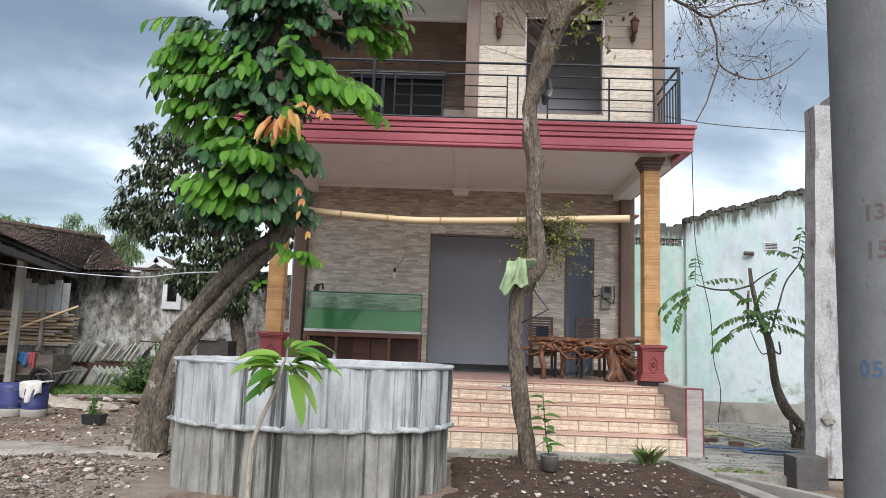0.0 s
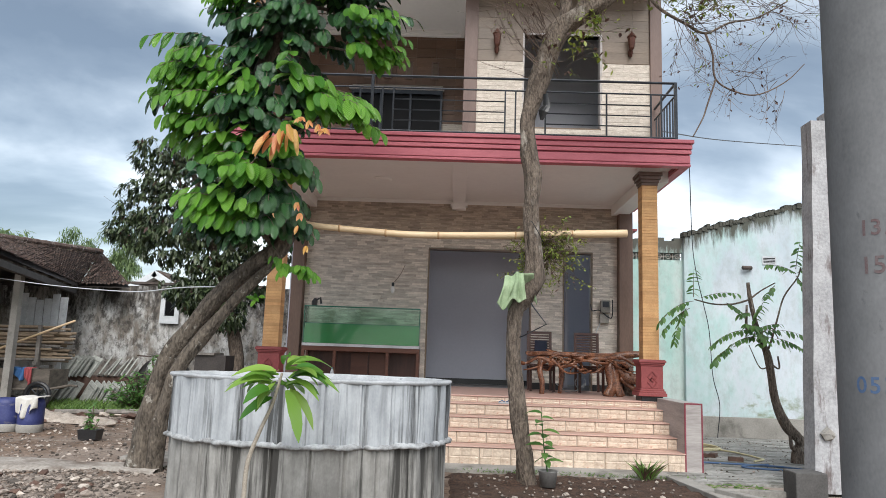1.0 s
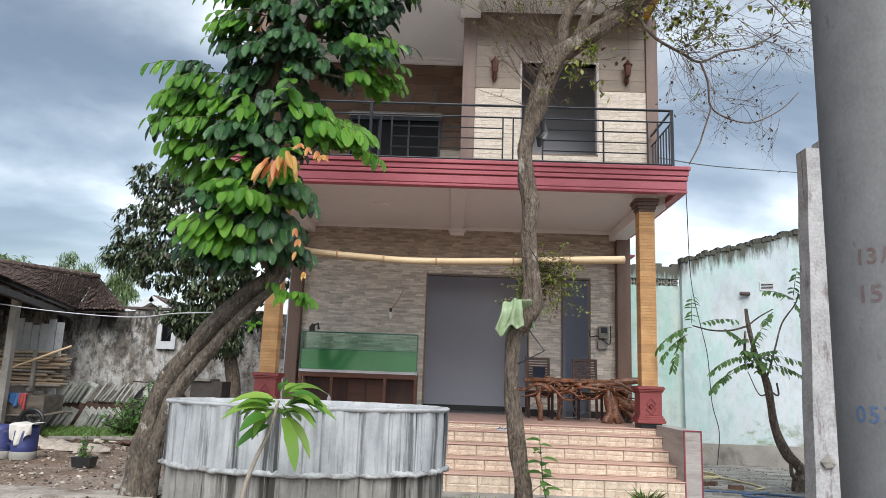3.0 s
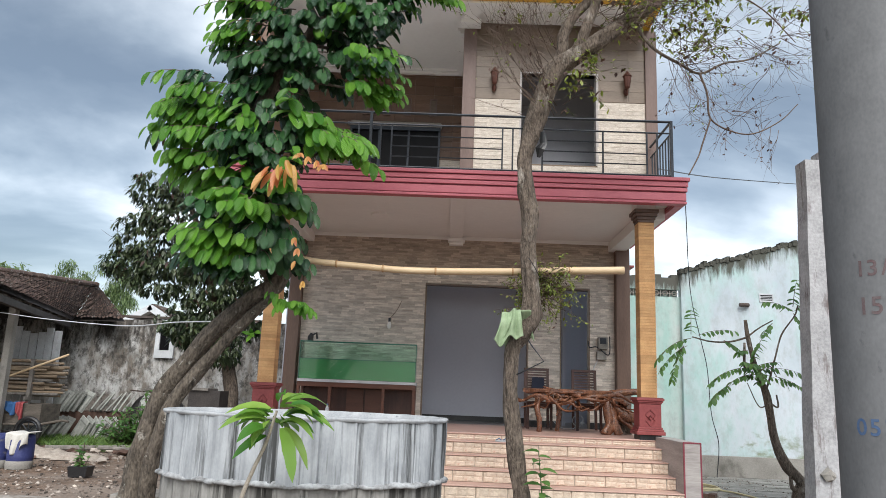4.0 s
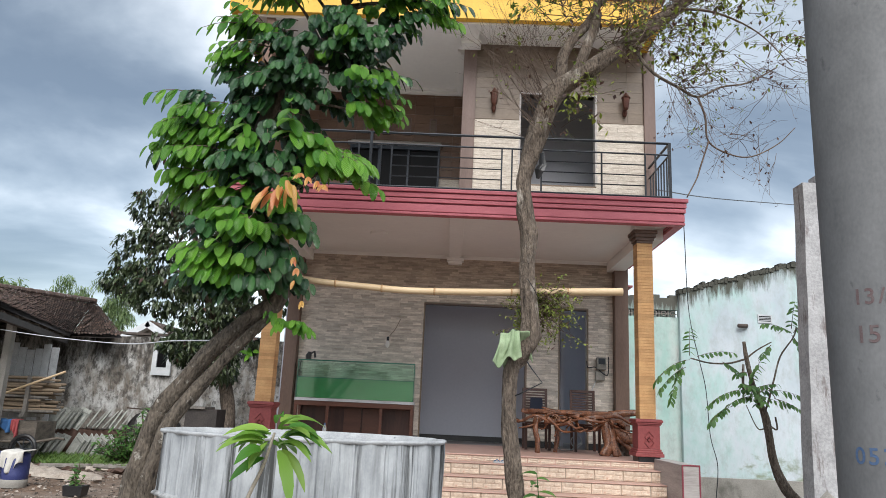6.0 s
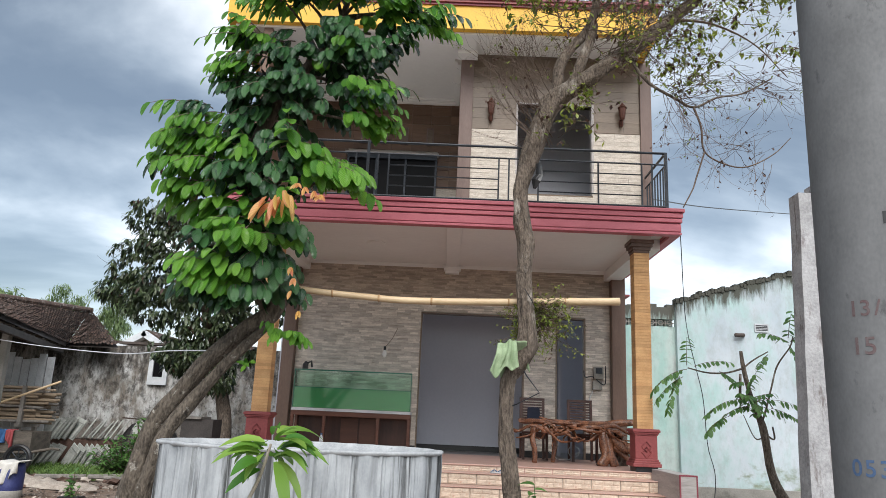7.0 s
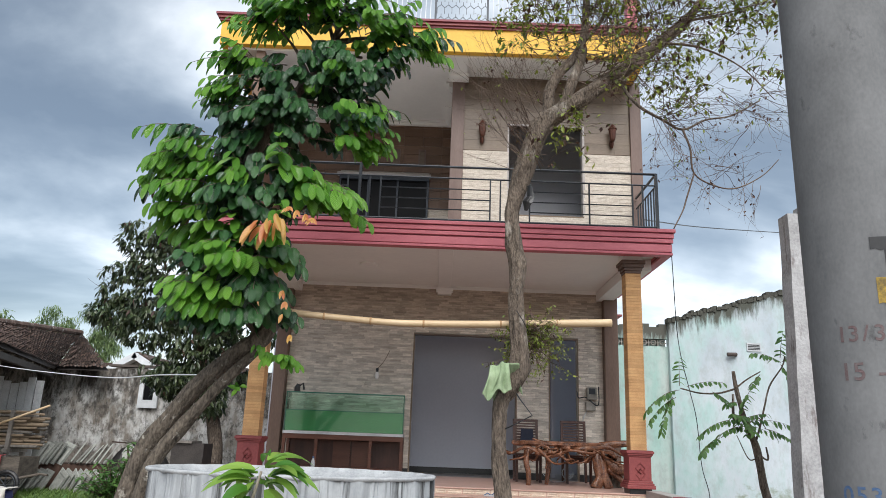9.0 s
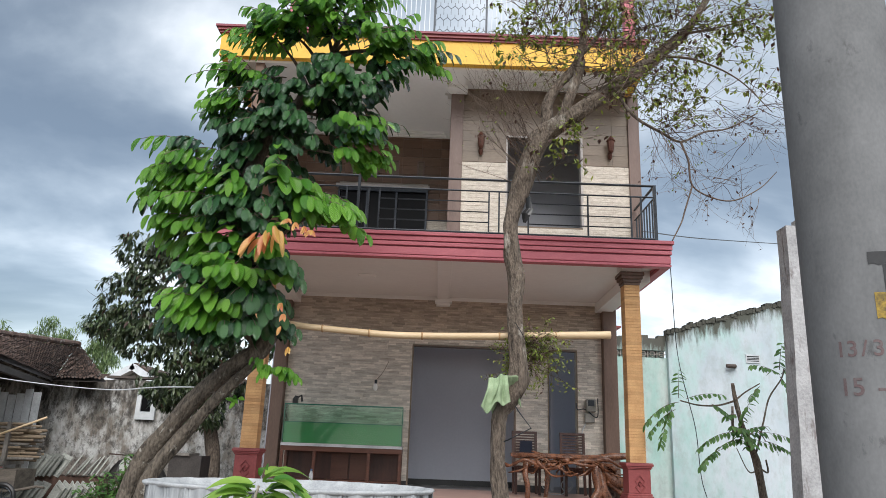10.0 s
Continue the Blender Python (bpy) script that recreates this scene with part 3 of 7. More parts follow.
band("fascia_lip", 4.285, 4.325, 0.0, M_PINK)
band("fascia_groove", 4.325, 4.335, -0.012, M_GROOVE)
band("fascia_board", 4.335, 4.455, -0.004, M_PINK)
band("fascia_groove", 4.455, 4.475, -0.014, M_GROOVE)
band("fascia_roll", 4.475, 4.535, 0.012, M_PINK)
band("fascia_groove", 4.535, 4.548, -0.004, M_GROOVE)
band("fascia_cove", 4.548, 4.62, 0.022, M_PINK)
band("fascia_groove", 4.62, 4.632, 0.012, M_GROOVE)
band("fascia_cap", 4.632, 4.69, 0.045, M_PINK)
g = Geo().box(FX0 + 0.14, FY + 0.14, 4.38, FX1 - 0.14, WALL, 4.42)
structure("ceiling_porch", g, M_WHITE, "white painted porch ceiling")
for bx0, bx1, by0, bz in ((-0.08, 0.16, FY + 0.14, 4.325), (3.02, 3.33, 10.3, 4.20), (-3.05, -2.75, 10.3, 4.20)):
    bevelled(structure("beam_porch", Geo().box(bx0, by0, bz, bx1, WALL, 4.378), M_WHITE, "white painted beam under the porch ceiling"), 0.005)
g = Geo()
for a, b in ((-2.75, -0.08), (0.16, 3.02)):
    for k, (d, z0, z1) in enumerate(((0.09, 4.363, 4.38), (0.05, 4.346, 4.363), (0.025, 4.33, 4.346))):
        g.box(a, WALL - d, z0, b, WALL - 0.001 if k == 0 else WALL, z1)
g.box(-0.12, WALL - 0.2, 4.265, 0.21, WALL, 4.325).box(-0.09, WALL - 0.15, 4.21, 0.18, WALL, 4.265)
structure("trim_cornice", g, M_WHITE, "white cornice under the porch ceiling")
lampd = thing("ceiling_light", "flush round white lamp on the porch ceiling", "lamp")
part("lamp_disc", Geo().lathe(-1.30, 11.3, [(0.0, 4.35), (0.14, 4.35), (0.16, 4.365), (0.16, 4.38)], 24), M_WHITE, lampd)

# upper storey
UY, UZ, UT = 11.1, 4.69, 7.95
g = Geo()
for a, b, z0, z1 in ((0.06, 1.09, UZ, UT), (2.43, 3.46, UZ, UT), (1.09, 2.43, UZ, 5.32), (1.09, 2.43, 7.0, UT)):
    g.box(a, UY, z0, b, UY + 0.15, z1)
g.box(0.06, UY + 0.15, UZ, 0.21, WALL, UT)
wall_upper = structure("wall_upper", g, M_BEIGE, "upper wall with pale stone below and beige tile above")
UH = [(1.09, 2.43, 5.32, 7.0)]
part("stone_tiles", cladding(0.28, 3.27, UZ, 6.50, UY, 0.075, 0.3, 0.62, UH, 0.012, 0.0006, 0.0025), M_STONE, wall_upper, "pale split stone tiles", kind="stuff")
part("beige_tiles", cladding(0.28, 3.27, 6.50, UT, UY, 0.20, 0.6, 0.601, UH, 0.008, 0.0007, 0.0008), M_BEIGE, wall_upper, "smooth beige tiles", kind="stuff")
for nm, a, b in (("pilaster_upper_left", 0.05, 0.28), ("pilaster_upper_right", 3.27, 3.47)):
    g = Geo().box(a, UY - 0.06, UZ, b, UY + 0.14, UT - 0.1)
    bevelled(structure(nm, g, M_UPPIL, "mauve brown tiled corner pilaster"), 0.006)
# added gap in the lower wall, out of view, lets daylight into the room
g = Geo().box(3.36, UY + 0.15, UZ, 3.46, 17, UT).box(3.29, WALL + 0.15, 0.0, 3.39, 14.7, UZ).box(3.29, 15.4, 0.0, 3.39, 17, UZ).box(3.29, 14.7, 2.6, 3.39, 15.4, UZ)
structure("wall_house_right", g, M_WHITE, "rendered side wall of the house with an unseen daylight gap")
g = Geo().box(XL - 0.25, WALL + 0.1, UZ, 0.06, WALL + 0.25, UT)
wall_recess = structure("wall_recess", g, M_GROUT, "brown tiled wall at the back of the balcony recess")
part("brown_tiles", cladding(XL, 0.06, 6.0, UT, WALL + 0.1, 0.2, 0.4, 0.401, [(-2.2, -0.36, UZ, 6.62)], 0.008), M_BROWN, wall_recess, "dark brown tiles", kind="stuff")
part("stone_tiles", cladding(-0.36, 0.06, UZ, 6.0, WALL + 0.1, 0.075, 0.3, 0.6, [], 0.012, 0.0006, 0.0025), M_STONE, wall_recess, "pale split stone tiles", kind="stuff")
part("brown_side_tiles", cladding(XL, -2.2, UZ, 6.0, WALL + 0.1, 0.2, 0.4, 0.401, [], 0.008), M_BROWN, wall_recess, kind="stuff")
g = Geo().box(XL - 0.25, 10.3, UZ, XL - 0.1, WALL + 0.1, UT)
structure("wall_recess_left", g, M_BROWN, "brown tiled side wall of the balcony recess")
g = Geo().box(1.0, 12.6, UZ, 3.36, 12.7, UT).box(0.21, UY + 1.5, UZ, 1.0, UY + 1.6, UT)
structure("wall_upper_room", g, mat("grey room paint", (0.36, 0.365, 0.40), (0.42, 0.425, 0.46), 0.6, 20, 0.7, 0.05), "grey inner wall of the upper room")
g = Geo().box(2.41, UY - 0.012, 5.32, 2.45, UY + 0.15, 7.0).box(1.07, UY - 0.012, 7.0, 2.45, UY + 0.15, 7.03).box(1.07, UY - 0.012, 5.32, 1.10, UY + 0.15, 7.0)
structure("trim_upper_door", g, M_SIDETILE, "thin pale edge trim of the upper doorway")

# top slab, its yellow edge and the upper ceiling
RX0, RX1, RY = -3.98, 3.36, 10.15
top_slab = tagged(new("roof_slab"), "flat roof slab with a yellow painted edge and maroon capping", "roof", kind="structure")
part("slab_core", Geo().box(RX0 + 0.03, RY + 0.03, 8.02, RX1 - 0.03, 17, 8.40), M_WHITE, top_slab)
g = Geo().box(RX0, RY, 7.90, RX1, RY + 0.12, 8.33).box(RX0, RY + 0.12, 7.90, RX0 + 0.12, 17, 8.33).box(RX1 - 0.12, RY + 0.12, 7.90, RX1, 17, 8.33)
part("yellow_board", g, M_YELLOW, top_slab, "yellow painted fascia")
for k, (o, z0, z1) in enumerate(((0.03, 8.33, 8.37), (0.06, 8.37, 8.42), (0.09, 8.42, 8.46))):
    g = Geo().box(RX0 - o, RY - o, z0, RX1 + o, 17, z1)
    part("capping", g, M_GROOVE if k != 1 else M_MAROON, top_slab, "maroon capping")
g = Geo().box(RX0 + 0.12, RY + 0.12, 7.95, RX1 - 0.12, 17, 8.02)
g.box(RX0 + 0.12, RY + 0.12, 7.86, RX1 - 0.12, RY + 0.3, 7.95)
g.box(0.03, RY + 0.3, 7.86, 0.30, UY - 0.06, 7.95).box(-0.02, UY - 0.3, 7.80, 0.34, UY - 0.06, 7.86)
for d, z0, z1 in ((0.12, 7.90, 7.95), (0.07, 7.84, 7.90)):
    g.box(XL - 0.1, WALL + 0.1 - d, z0, 0.05 - 0.0, WALL + 0.1, z1).box(0.05 - d, UY + 0.2, z0, 0.05, WALL + 0.1 - d, z1)
structure("ceiling_upper", g, M_WHITE, "white painted upper balcony ceiling")

# ---- railings ----
def balcony_rail():
    p = thing("balcony_railing", "dark steel balcony railing with horizontal bars", "railing")
    y, z0, z1 = 9.85, 4.69, 5.66
    x0, x1 = -3.4, 3.32
    part("top_rail", Geo().tube([(x0, y, z1), (x1, y, z1)], 0.021, 8), M_RAIL, p)
    part("second_rail", Geo().tube([(x0, y, 5.47), (x1, y, 5.47)], 0.014, 8), M_RAIL, p)
    part("bottom_rail", Geo().tube([(x0, y, 4.78), (x1, y, 4.78)], 0.016, 8), M_RAIL, p)
    for x in (x0, -1.36, x1):
        part("post", Geo().box(x - 0.022, y - 0.022, z0, x + 0.022, y + 0.022, z1 + 0.01), M_RAIL, p)
    uprights = (-2.9, -2.72, -1.55, -1.2, -1.03, 0.70, 0.86, 1.32, 2.26, 2.94, 3.1)
    for x in uprights:
        part("upright", Geo().box(x - 0.012, y - 0.012, 4.78, x + 0.012, y + 0.012, 5.47), M_RAIL, p)
    for a, b in ((-2.72, -1.55), (-1.03, 0.70), (1.32, 2.26), (2.26, 2.94)):
        for z in (4.95, 5.12, 5.29):
            part("bar", Geo().tube([(a, y, z), (b, y, z)], 0.010, 6), M_RAIL, p)
    # short return at the right end with its uprights
    part("side_rail", Geo().tube([(x1, y, z1), (x1, 11.0, z1)], 0.021, 8), M_RAIL, p)
    part("side_rail", Geo().tube([(x1, y, 5.47), (x1, 11.0, 5.47)], 0.014, 8), M_RAIL, p)
    part("side_rail", Geo().tube([(x1, y, 4.78), (x1, 11.0, 4.78)], 0.014, 8), M_RAIL, p)
    for k in range(7):
        yy = y + 0.15 + k * 0.15
        part("upright", Geo().box(x1 - 0.01, yy - 0.01, 4.78, x1 + 0.01, yy + 0.01, 5.47), M_RAIL, p)


balcony_rail()


def roof_rail():
    p = thing("roof_railing", "painted steel roof railing with bars and a lattice panel", "railing")
    y = 10.32
    white = mat("pale rail paint", (0.55, 0.60, 0.66), (0.66, 0.70, 0.74), 3, 40, 0.5, 0.05)
    for x in (-2.78, 3.15):
        bevelled(part("corner_post", Geo().box(x - 0.09, y - 0.09, 8.46, x + 0.09, y + 0.09, 9.6), M_PINK, p, "pink rendered corner post"), 0.01)
    part("bottom_rail", Geo().tube([(-2.7, y, 8.55), (3.05, y, 8.55)], 0.015, 6), white, p)
    part("top_rail", Geo().tube([(-2.7, y, 9.45), (3.05, y, 9.45)], 0.02, 6), M_RAIL, p)
    for x in (-0.3, 0.62):
        part("frame_post", Geo().box(x - 0.018, y - 0.018, 8.46, x + 0.018, y + 0.018, 9.45), M_RAIL, p)
    x = -2.6
    while x < 3.0:
        if not -0.36 < x < 0.66:
            part("bar", Geo().box(x - 0.007, y - 0.007, 8.55, x + 0.007, y + 0.007, 9.45), white, p)
        x += 0.085
    lat = Geo()
    for i in range(7):
        xx = -0.24 + i * 0.13
        for k in range(4):
            z = 8.50 + k * 0.24
            o = 0.035
            lat.tube([(xx - o, y, z), (xx - o, y, z + 0.12), (xx + o, y, z + 0.18), (xx + o, y, z + 0.24)], 0.006, 4)
            lat.tube([(xx + 0.13 - o, y, z), (xx + 0.13 - o, y, z + 0.12), (xx + o, y, z + 0.18)], 0.006, 4)
    part("lattice", lat, M_RAIL, p, "dark steel lattice panel")


roof_rail()

# upper window in the recess, with louvre vents and wall lanterns
win = thing("window_recess", "wide dark window at the back of the balcony", "window", kind="structure")
# near black pane carries the dark of the unlit opening in its colour
gm, gn, gl, gb = shader("near black window pane")
gb.inputs["Base Color"].default_value, gb.inputs["Roughness"].default_value, gb.inputs["Specular IOR Level"].default_value = (0.006, 0.006, 0.007, 1), 0.35, 0.08
part("pane", Geo().box(-2.15, WALL + 0.06, 4.75, -0.40, WALL + 0.09, 6.58), gm, win, "near black pane with the unlit opening's dark in its colour")
fr_ = Geo()
for x in (-2.2, -1.62, -1.02, -0.40):
    fr_.box(x, WALL + 0.0, 4.72, x + 0.04, WALL + 0.1, 6.62)
fr_.box(-2.2, WALL - 0.01, 6.58, -0.36, WALL + 0.1, 6.66)
part("window_frame", fr_, M_RAIL, win)
part("window_head", Geo().box(-2.25, WALL - 0.03, 6.66, -0.33, WALL + 0.1, 6.72), M_SIDETILE, win, "pale lintel strip")
st = Geo()
for k in range(5):
    a = -1.02 + k * 0.12
    st.tube([(a, WALL + 0.03, 4.95 + 0.06 * k), (a + 0.5, WALL + 0.03, 5.5 + 0.06 * k)], 0.017, 4)
part("grille", st, M_RAIL, win)
for x in (-1.9, -1.48, -1.06, -0.53):
    v = thing("wall_vent", "small upright vent in a timber frame on brown tiles", "vent", "vents over the window")
    part("frame", Geo().box(x - 0.075, WALL + 0.05, 6.92, x - 0.05, WALL + 0.092, 7.3).box(x + 0.05, WALL + 0.05, 6.92, x + 0.075, WALL + 0.092, 7.3)
         .box(x - 0.05, WALL + 0.05, 7.27, x + 0.05, WALL + 0.092, 7.3).box(x - 0.05, WALL + 0.05, 6.92, x + 0.05, WALL + 0.092, 6.95), M_UPPIL, v)
    part("panel", Geo().box(x - 0.05, WALL + 0.07, 6.95, x + 0.05, WALL + 0.09, 7.27), M_BEIGE, v, "beige panel")
copper = mat("copper paint", (0.07, 0.028, 0.020), (0.15, 0.062, 0.042), 6, 60, 0.4, 0.1, metal=0.5)
for x in (0.61, 2.93):
    lt = thing("wall_lantern", "copper red lantern on a bracket on beige tiles", "lamp", "upper wall lanterns")
    part("backplate", Geo().lathe(x, UY - 0.045, [(0.0, 6.62), (0.03, 6.63), (0.045, 6.70), (0.03, 6.76), (0.0, 6.77)], 10), copper, lt, smooth=True)
    part("body", Geo().lathe(x, UY - 0.14, [(0.02, 6.70), (0.045, 6.74), (0.055, 6.80), (0.068, 6.92), (0.085, 6.935), (0.06, 6.97), (0.02, 7.02), (0.0, 7.05)], 8), copper, lt)
    part("glass", Geo().lathe(x, UY - 0.14, [(0.05, 6.79), (0.062, 6.92)], 8), M_RIM, lt, "frosted glass")
    part("arm", Geo().tube(curve_pts([(x, UY - 0.03, 6.68), (x, UY - 0.1, 6.60), (x, UY - 0.14, 6.70)]), 0.012, 6), copper, lt)

# ---- tank ----
def water_tank():
    t = thing("water_tank", "round cast cement water tank in two ribbed rings", "water tank", at=(0, 0, 0))
    cx, cy, r0 = -1.345, 6.42, 1.335
    flat = 0.69
    n = 900

    def ring(z0, z1, shift, seed, r):
        g_ = Geo()
        zs = [z0 + (z1 - z0) * i / 5 for i in range(6)]
        for z in zs:
            for j in range(n):
                a = 2 * math.pi * j / n
                u = (a * 25 / (2 * math.pi) + shift) % 1.0
                # broad flat panels pressed by the mould, with a groove and a raised seam between them
                q = u - 0.5 - 0.1 * math.sin(a * 5 + seed)
                d = -0.038 if 0.0 < q < 0.07 else (0.020 if -0.09 < q <= 0.0 else (0.012 if 0.07 <= q < 0.13 else 0.0))
                d += 0.012 * math.sin(6.283 * u + seed)
                d += 0.012 * noise.noise(Vector((math.cos(a) * 4, math.sin(a) * 4, z * 2.5 + seed)))
                g_.v.append((cx + (r + d) * math.cos(a), cy + flat * (r + d) * math.sin(a), z))
        for i in range(5):
            for j in range(n):
                a, b = i * n + j, i * n + (j + 1) % n
                g_.f.append((a, b, b + n, a + n))
        return g_
    part("lower_ring", ring(-0.06, 0.56, 0.3, 3, r0 - 0.03), M_TANKLOW, t, "lower ring stained darker", smooth=True)
    part("upper_ring", ring(0.56, 1.115, 0.0, 8, r0), M_TANK, t, "upper pale grey ring", smooth=True)
    joint = Geo()
    prof = [(r0 - 0.03, 0.545), (r0 + 0.03, 0.543), (r0 + 0.052, 0.552), (r0 + 0.05, 0.57), (r0 + 0.02, 0.588), (r0 - 0.02, 0.596)]
    for r, z in prof:
        for j in range(n):
            a = 2 * math.pi * j / n
            p_ = Vector((math.cos(a) * 6, math.sin(a) * 6, z * 4))
            d = 0.035 * noise.noise(p_) + 0.045 * noise.noise(p_ * 2.7) - 0.02
            zz = z + 0.010 * noise.noise(p_ * 1.3 + Vector((5, 0, 0))) + 0.012 * noise.noise(p_ * 3.1)
            joint.v.append((cx + (r + d) * math.cos(a), cy + flat * (r + d) * math.sin(a), zz))
    for i in range(len(prof) - 1):
        for j in range(n):
            a, b = i * n + j, i * n + (j + 1) % n
            joint.f.append((a, b, b + n, a + n))
    part("joint", joint, mat("joint mortar", (0.12, 0.12, 0.12), (0.46, 0.475, 0.485), 7.0, 40, 0.9, 0.8, grain=0.3), t, "lumpy mortar joint", smooth=True)
    rim = Geo()
    prof = [(r0 + 0.008, 1.095), (r0 + 0.03, 1.112), (r0 + 0.024, 1.13), (r0 - 0.04, 1.133), (r0 - 0.055, 1.11), (r0 - 0.14, 1.05), (r0 - 0.16, 0.1)]
    for r, z in prof:
        for j in range(n):
            a = 2 * math.pi * j / n
            d = 0.028 * noise.noise(Vector((math.cos(a) * 7, math.sin(a) * 7, 1)))
            rim.v.append((cx + (r + d) * math.cos(a), cy + flat * (r + d) * math.sin(a), z + 0.006 * noise.noise(Vector((math.cos(a) * 9, math.sin(a) * 9, 5)))))
    for i in range(len(prof) - 1):
        for j in range(n):
            a, b = i * n + j, i * n + (j + 1) % n
            rim.f.append((a, b, b + n, a + n))
    part("rim", rim, M_TANKRIM, t, "pale cement rim", smooth=True)


water_tank()

# ---- leaning tree ----
def compound_leaf(g_, origin, way, length, count, leaf_len, leaf_w, hang=0.75, stems=None, sag=0.9):
    """A stalk that arches over, with broad leaflets hanging in pairs along it and one at its end."""
    way = Vector(way).normalized()
    pts, p, d = [], Vector(origin), way.copy()
    for i in range(count + 1):
        pts.append(p.copy())
        d = (d + Vector((0, 0, -sag / count))).normalized()
        p = p + d * (length / count)
    side = way.cross(Vector((0, 0, 1)))
    side = side.normalized() if side.length > 0.05 else Vector((1, 0, 0))
    for i in range(1, count + 1):
        for s in ((-1, 1) if i < count else (0,)):
            k = 0.62 + 0.38 * math.sin(math.pi * min(1, (i + 0.6) / count))
            w = side * s * rnd(0.3, 0.62) + d * 0.4 + way * 0.25 + Vector((rnd(-0.15, 0.15), rnd(-0.15, 0.15), -hang * rnd(0.6, 1.3)))
            face = Vector((0, -0.75, 1)) + way * 0.5 + side * s * 0.3 + Vector((rnd(-0.35, 0.35), rnd(-0.35, 0.35), 0))
            g_.leaf(pts[i], w, face, leaf_len * k * rnd(0.8, 1.15), leaf_w * k * rnd(0.85, 1.15), rnd(0.2, 0.9), rnd(0.1, 0.5), 8, 0.55)
    if stems is not None:
        stems.tube(pts, taper(len(pts), 0.008, 0.003), 4, caps=False)


def leaning_tree():
    t = thing("leaning_tree", "leaning broadleaf tree with large ribbed drooping leaves", "tree")
    keys = [(-3.46, 7.62, -0.12), (-3.46, 7.62, 0.2), (-3.40, 7.6, 0.68), (-3.29, 7.6, 1.2), (-3.04, 7.6, 1.6), (-2.74, 7.6, 1.98), (-2.39, 7.6, 2.33), (-2.1, 7.6, 2.53), (-1.98, 7.58, 2.8),
            (-2.12, 7.55, 3.3), (-2.36, 7.55, 3.95), (-2.46, 7.5, 4.5), (-2.32, 7.5, 4.95), (-2.12, 7.5, 5.4), (-1.72, 7.5, 5.95), (-1.5, 7.5, 6.5), (-1.4, 7.5, 7.0)]
    pts = curve_pts(keys, 6)
    rad = [0.21, 0.16, 0.125, 0.105, 0.092, 0.09, 0.098, 0.11, 0.11, 0.105, 0.09, 0.085, 0.08, 0.07, 0.055, 0.04, 0.02]
    radii = []
    for i in range(len(pts)):
        q = i / 6
        k = min(int(q), len(rad) - 2)
        radii.append(rad[k] + (rad[k + 1] - rad[k]) * (q - k))
    part("trunk", Geo().tube(pts, radii, 24, 0.26, 3), M_BARK, t, "grey furrowed leaning trunk", smooth=True)
    # a second stem fused along the lower trunk
    pts2 = curve_pts([(-3.29, 7.52, -0.1), (-3.28, 7.5, 0.3), (-3.22, 7.5, 0.70), (-3.11, 7.5, 1.12), (-2.87, 7.5, 1.47), (-2.60, 7.52, 1.83), (-2.31, 7.55, 2.18), (-2.08, 7.58, 2.42)], 6)
    part("second_stem", Geo().tube(pts2, taper(len(pts2), 0.095, 0.055), 16, 0.3, 9), M_BARK, t, smooth=True)
    dark, bright, stems = Geo(), Geo(), Geo()

    def limb_to(mid, r):
        k = min(range(42, len(pts)), key=lambda q: (pts[q] + Vector((0, 0, 0.25)) - mid).length)
        lk = curve_pts([pts[k], (pts[k] + mid) / 2 + Vector((0, 0.05, 0.08)), mid], 4)
        part("limb", Geo().tube(lk, taper(len(lk), r, r * 0.4), 7, 0.1), M_BARK, t, smooth=True)
        return (mid - pts[k]).normalized()
    # old foliage, shade put into its dark green: middle, half width, half height, leaves
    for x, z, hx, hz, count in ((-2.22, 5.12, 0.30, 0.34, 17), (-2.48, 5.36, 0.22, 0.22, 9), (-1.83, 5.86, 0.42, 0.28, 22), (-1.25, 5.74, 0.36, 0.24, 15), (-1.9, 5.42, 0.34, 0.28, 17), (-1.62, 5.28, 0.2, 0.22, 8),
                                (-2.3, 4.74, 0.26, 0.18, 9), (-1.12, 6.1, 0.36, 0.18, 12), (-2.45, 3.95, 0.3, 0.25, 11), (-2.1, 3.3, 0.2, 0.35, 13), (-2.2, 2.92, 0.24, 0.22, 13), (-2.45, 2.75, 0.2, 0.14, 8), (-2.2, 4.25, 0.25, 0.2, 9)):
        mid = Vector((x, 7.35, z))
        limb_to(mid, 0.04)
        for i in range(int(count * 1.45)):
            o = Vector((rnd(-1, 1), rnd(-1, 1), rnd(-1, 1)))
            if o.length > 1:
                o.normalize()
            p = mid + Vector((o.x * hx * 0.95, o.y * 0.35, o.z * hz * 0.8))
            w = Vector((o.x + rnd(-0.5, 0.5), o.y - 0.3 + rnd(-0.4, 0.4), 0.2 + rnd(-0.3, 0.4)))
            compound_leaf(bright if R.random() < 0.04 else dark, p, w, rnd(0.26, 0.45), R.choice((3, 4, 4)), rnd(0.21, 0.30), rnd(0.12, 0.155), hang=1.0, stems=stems)
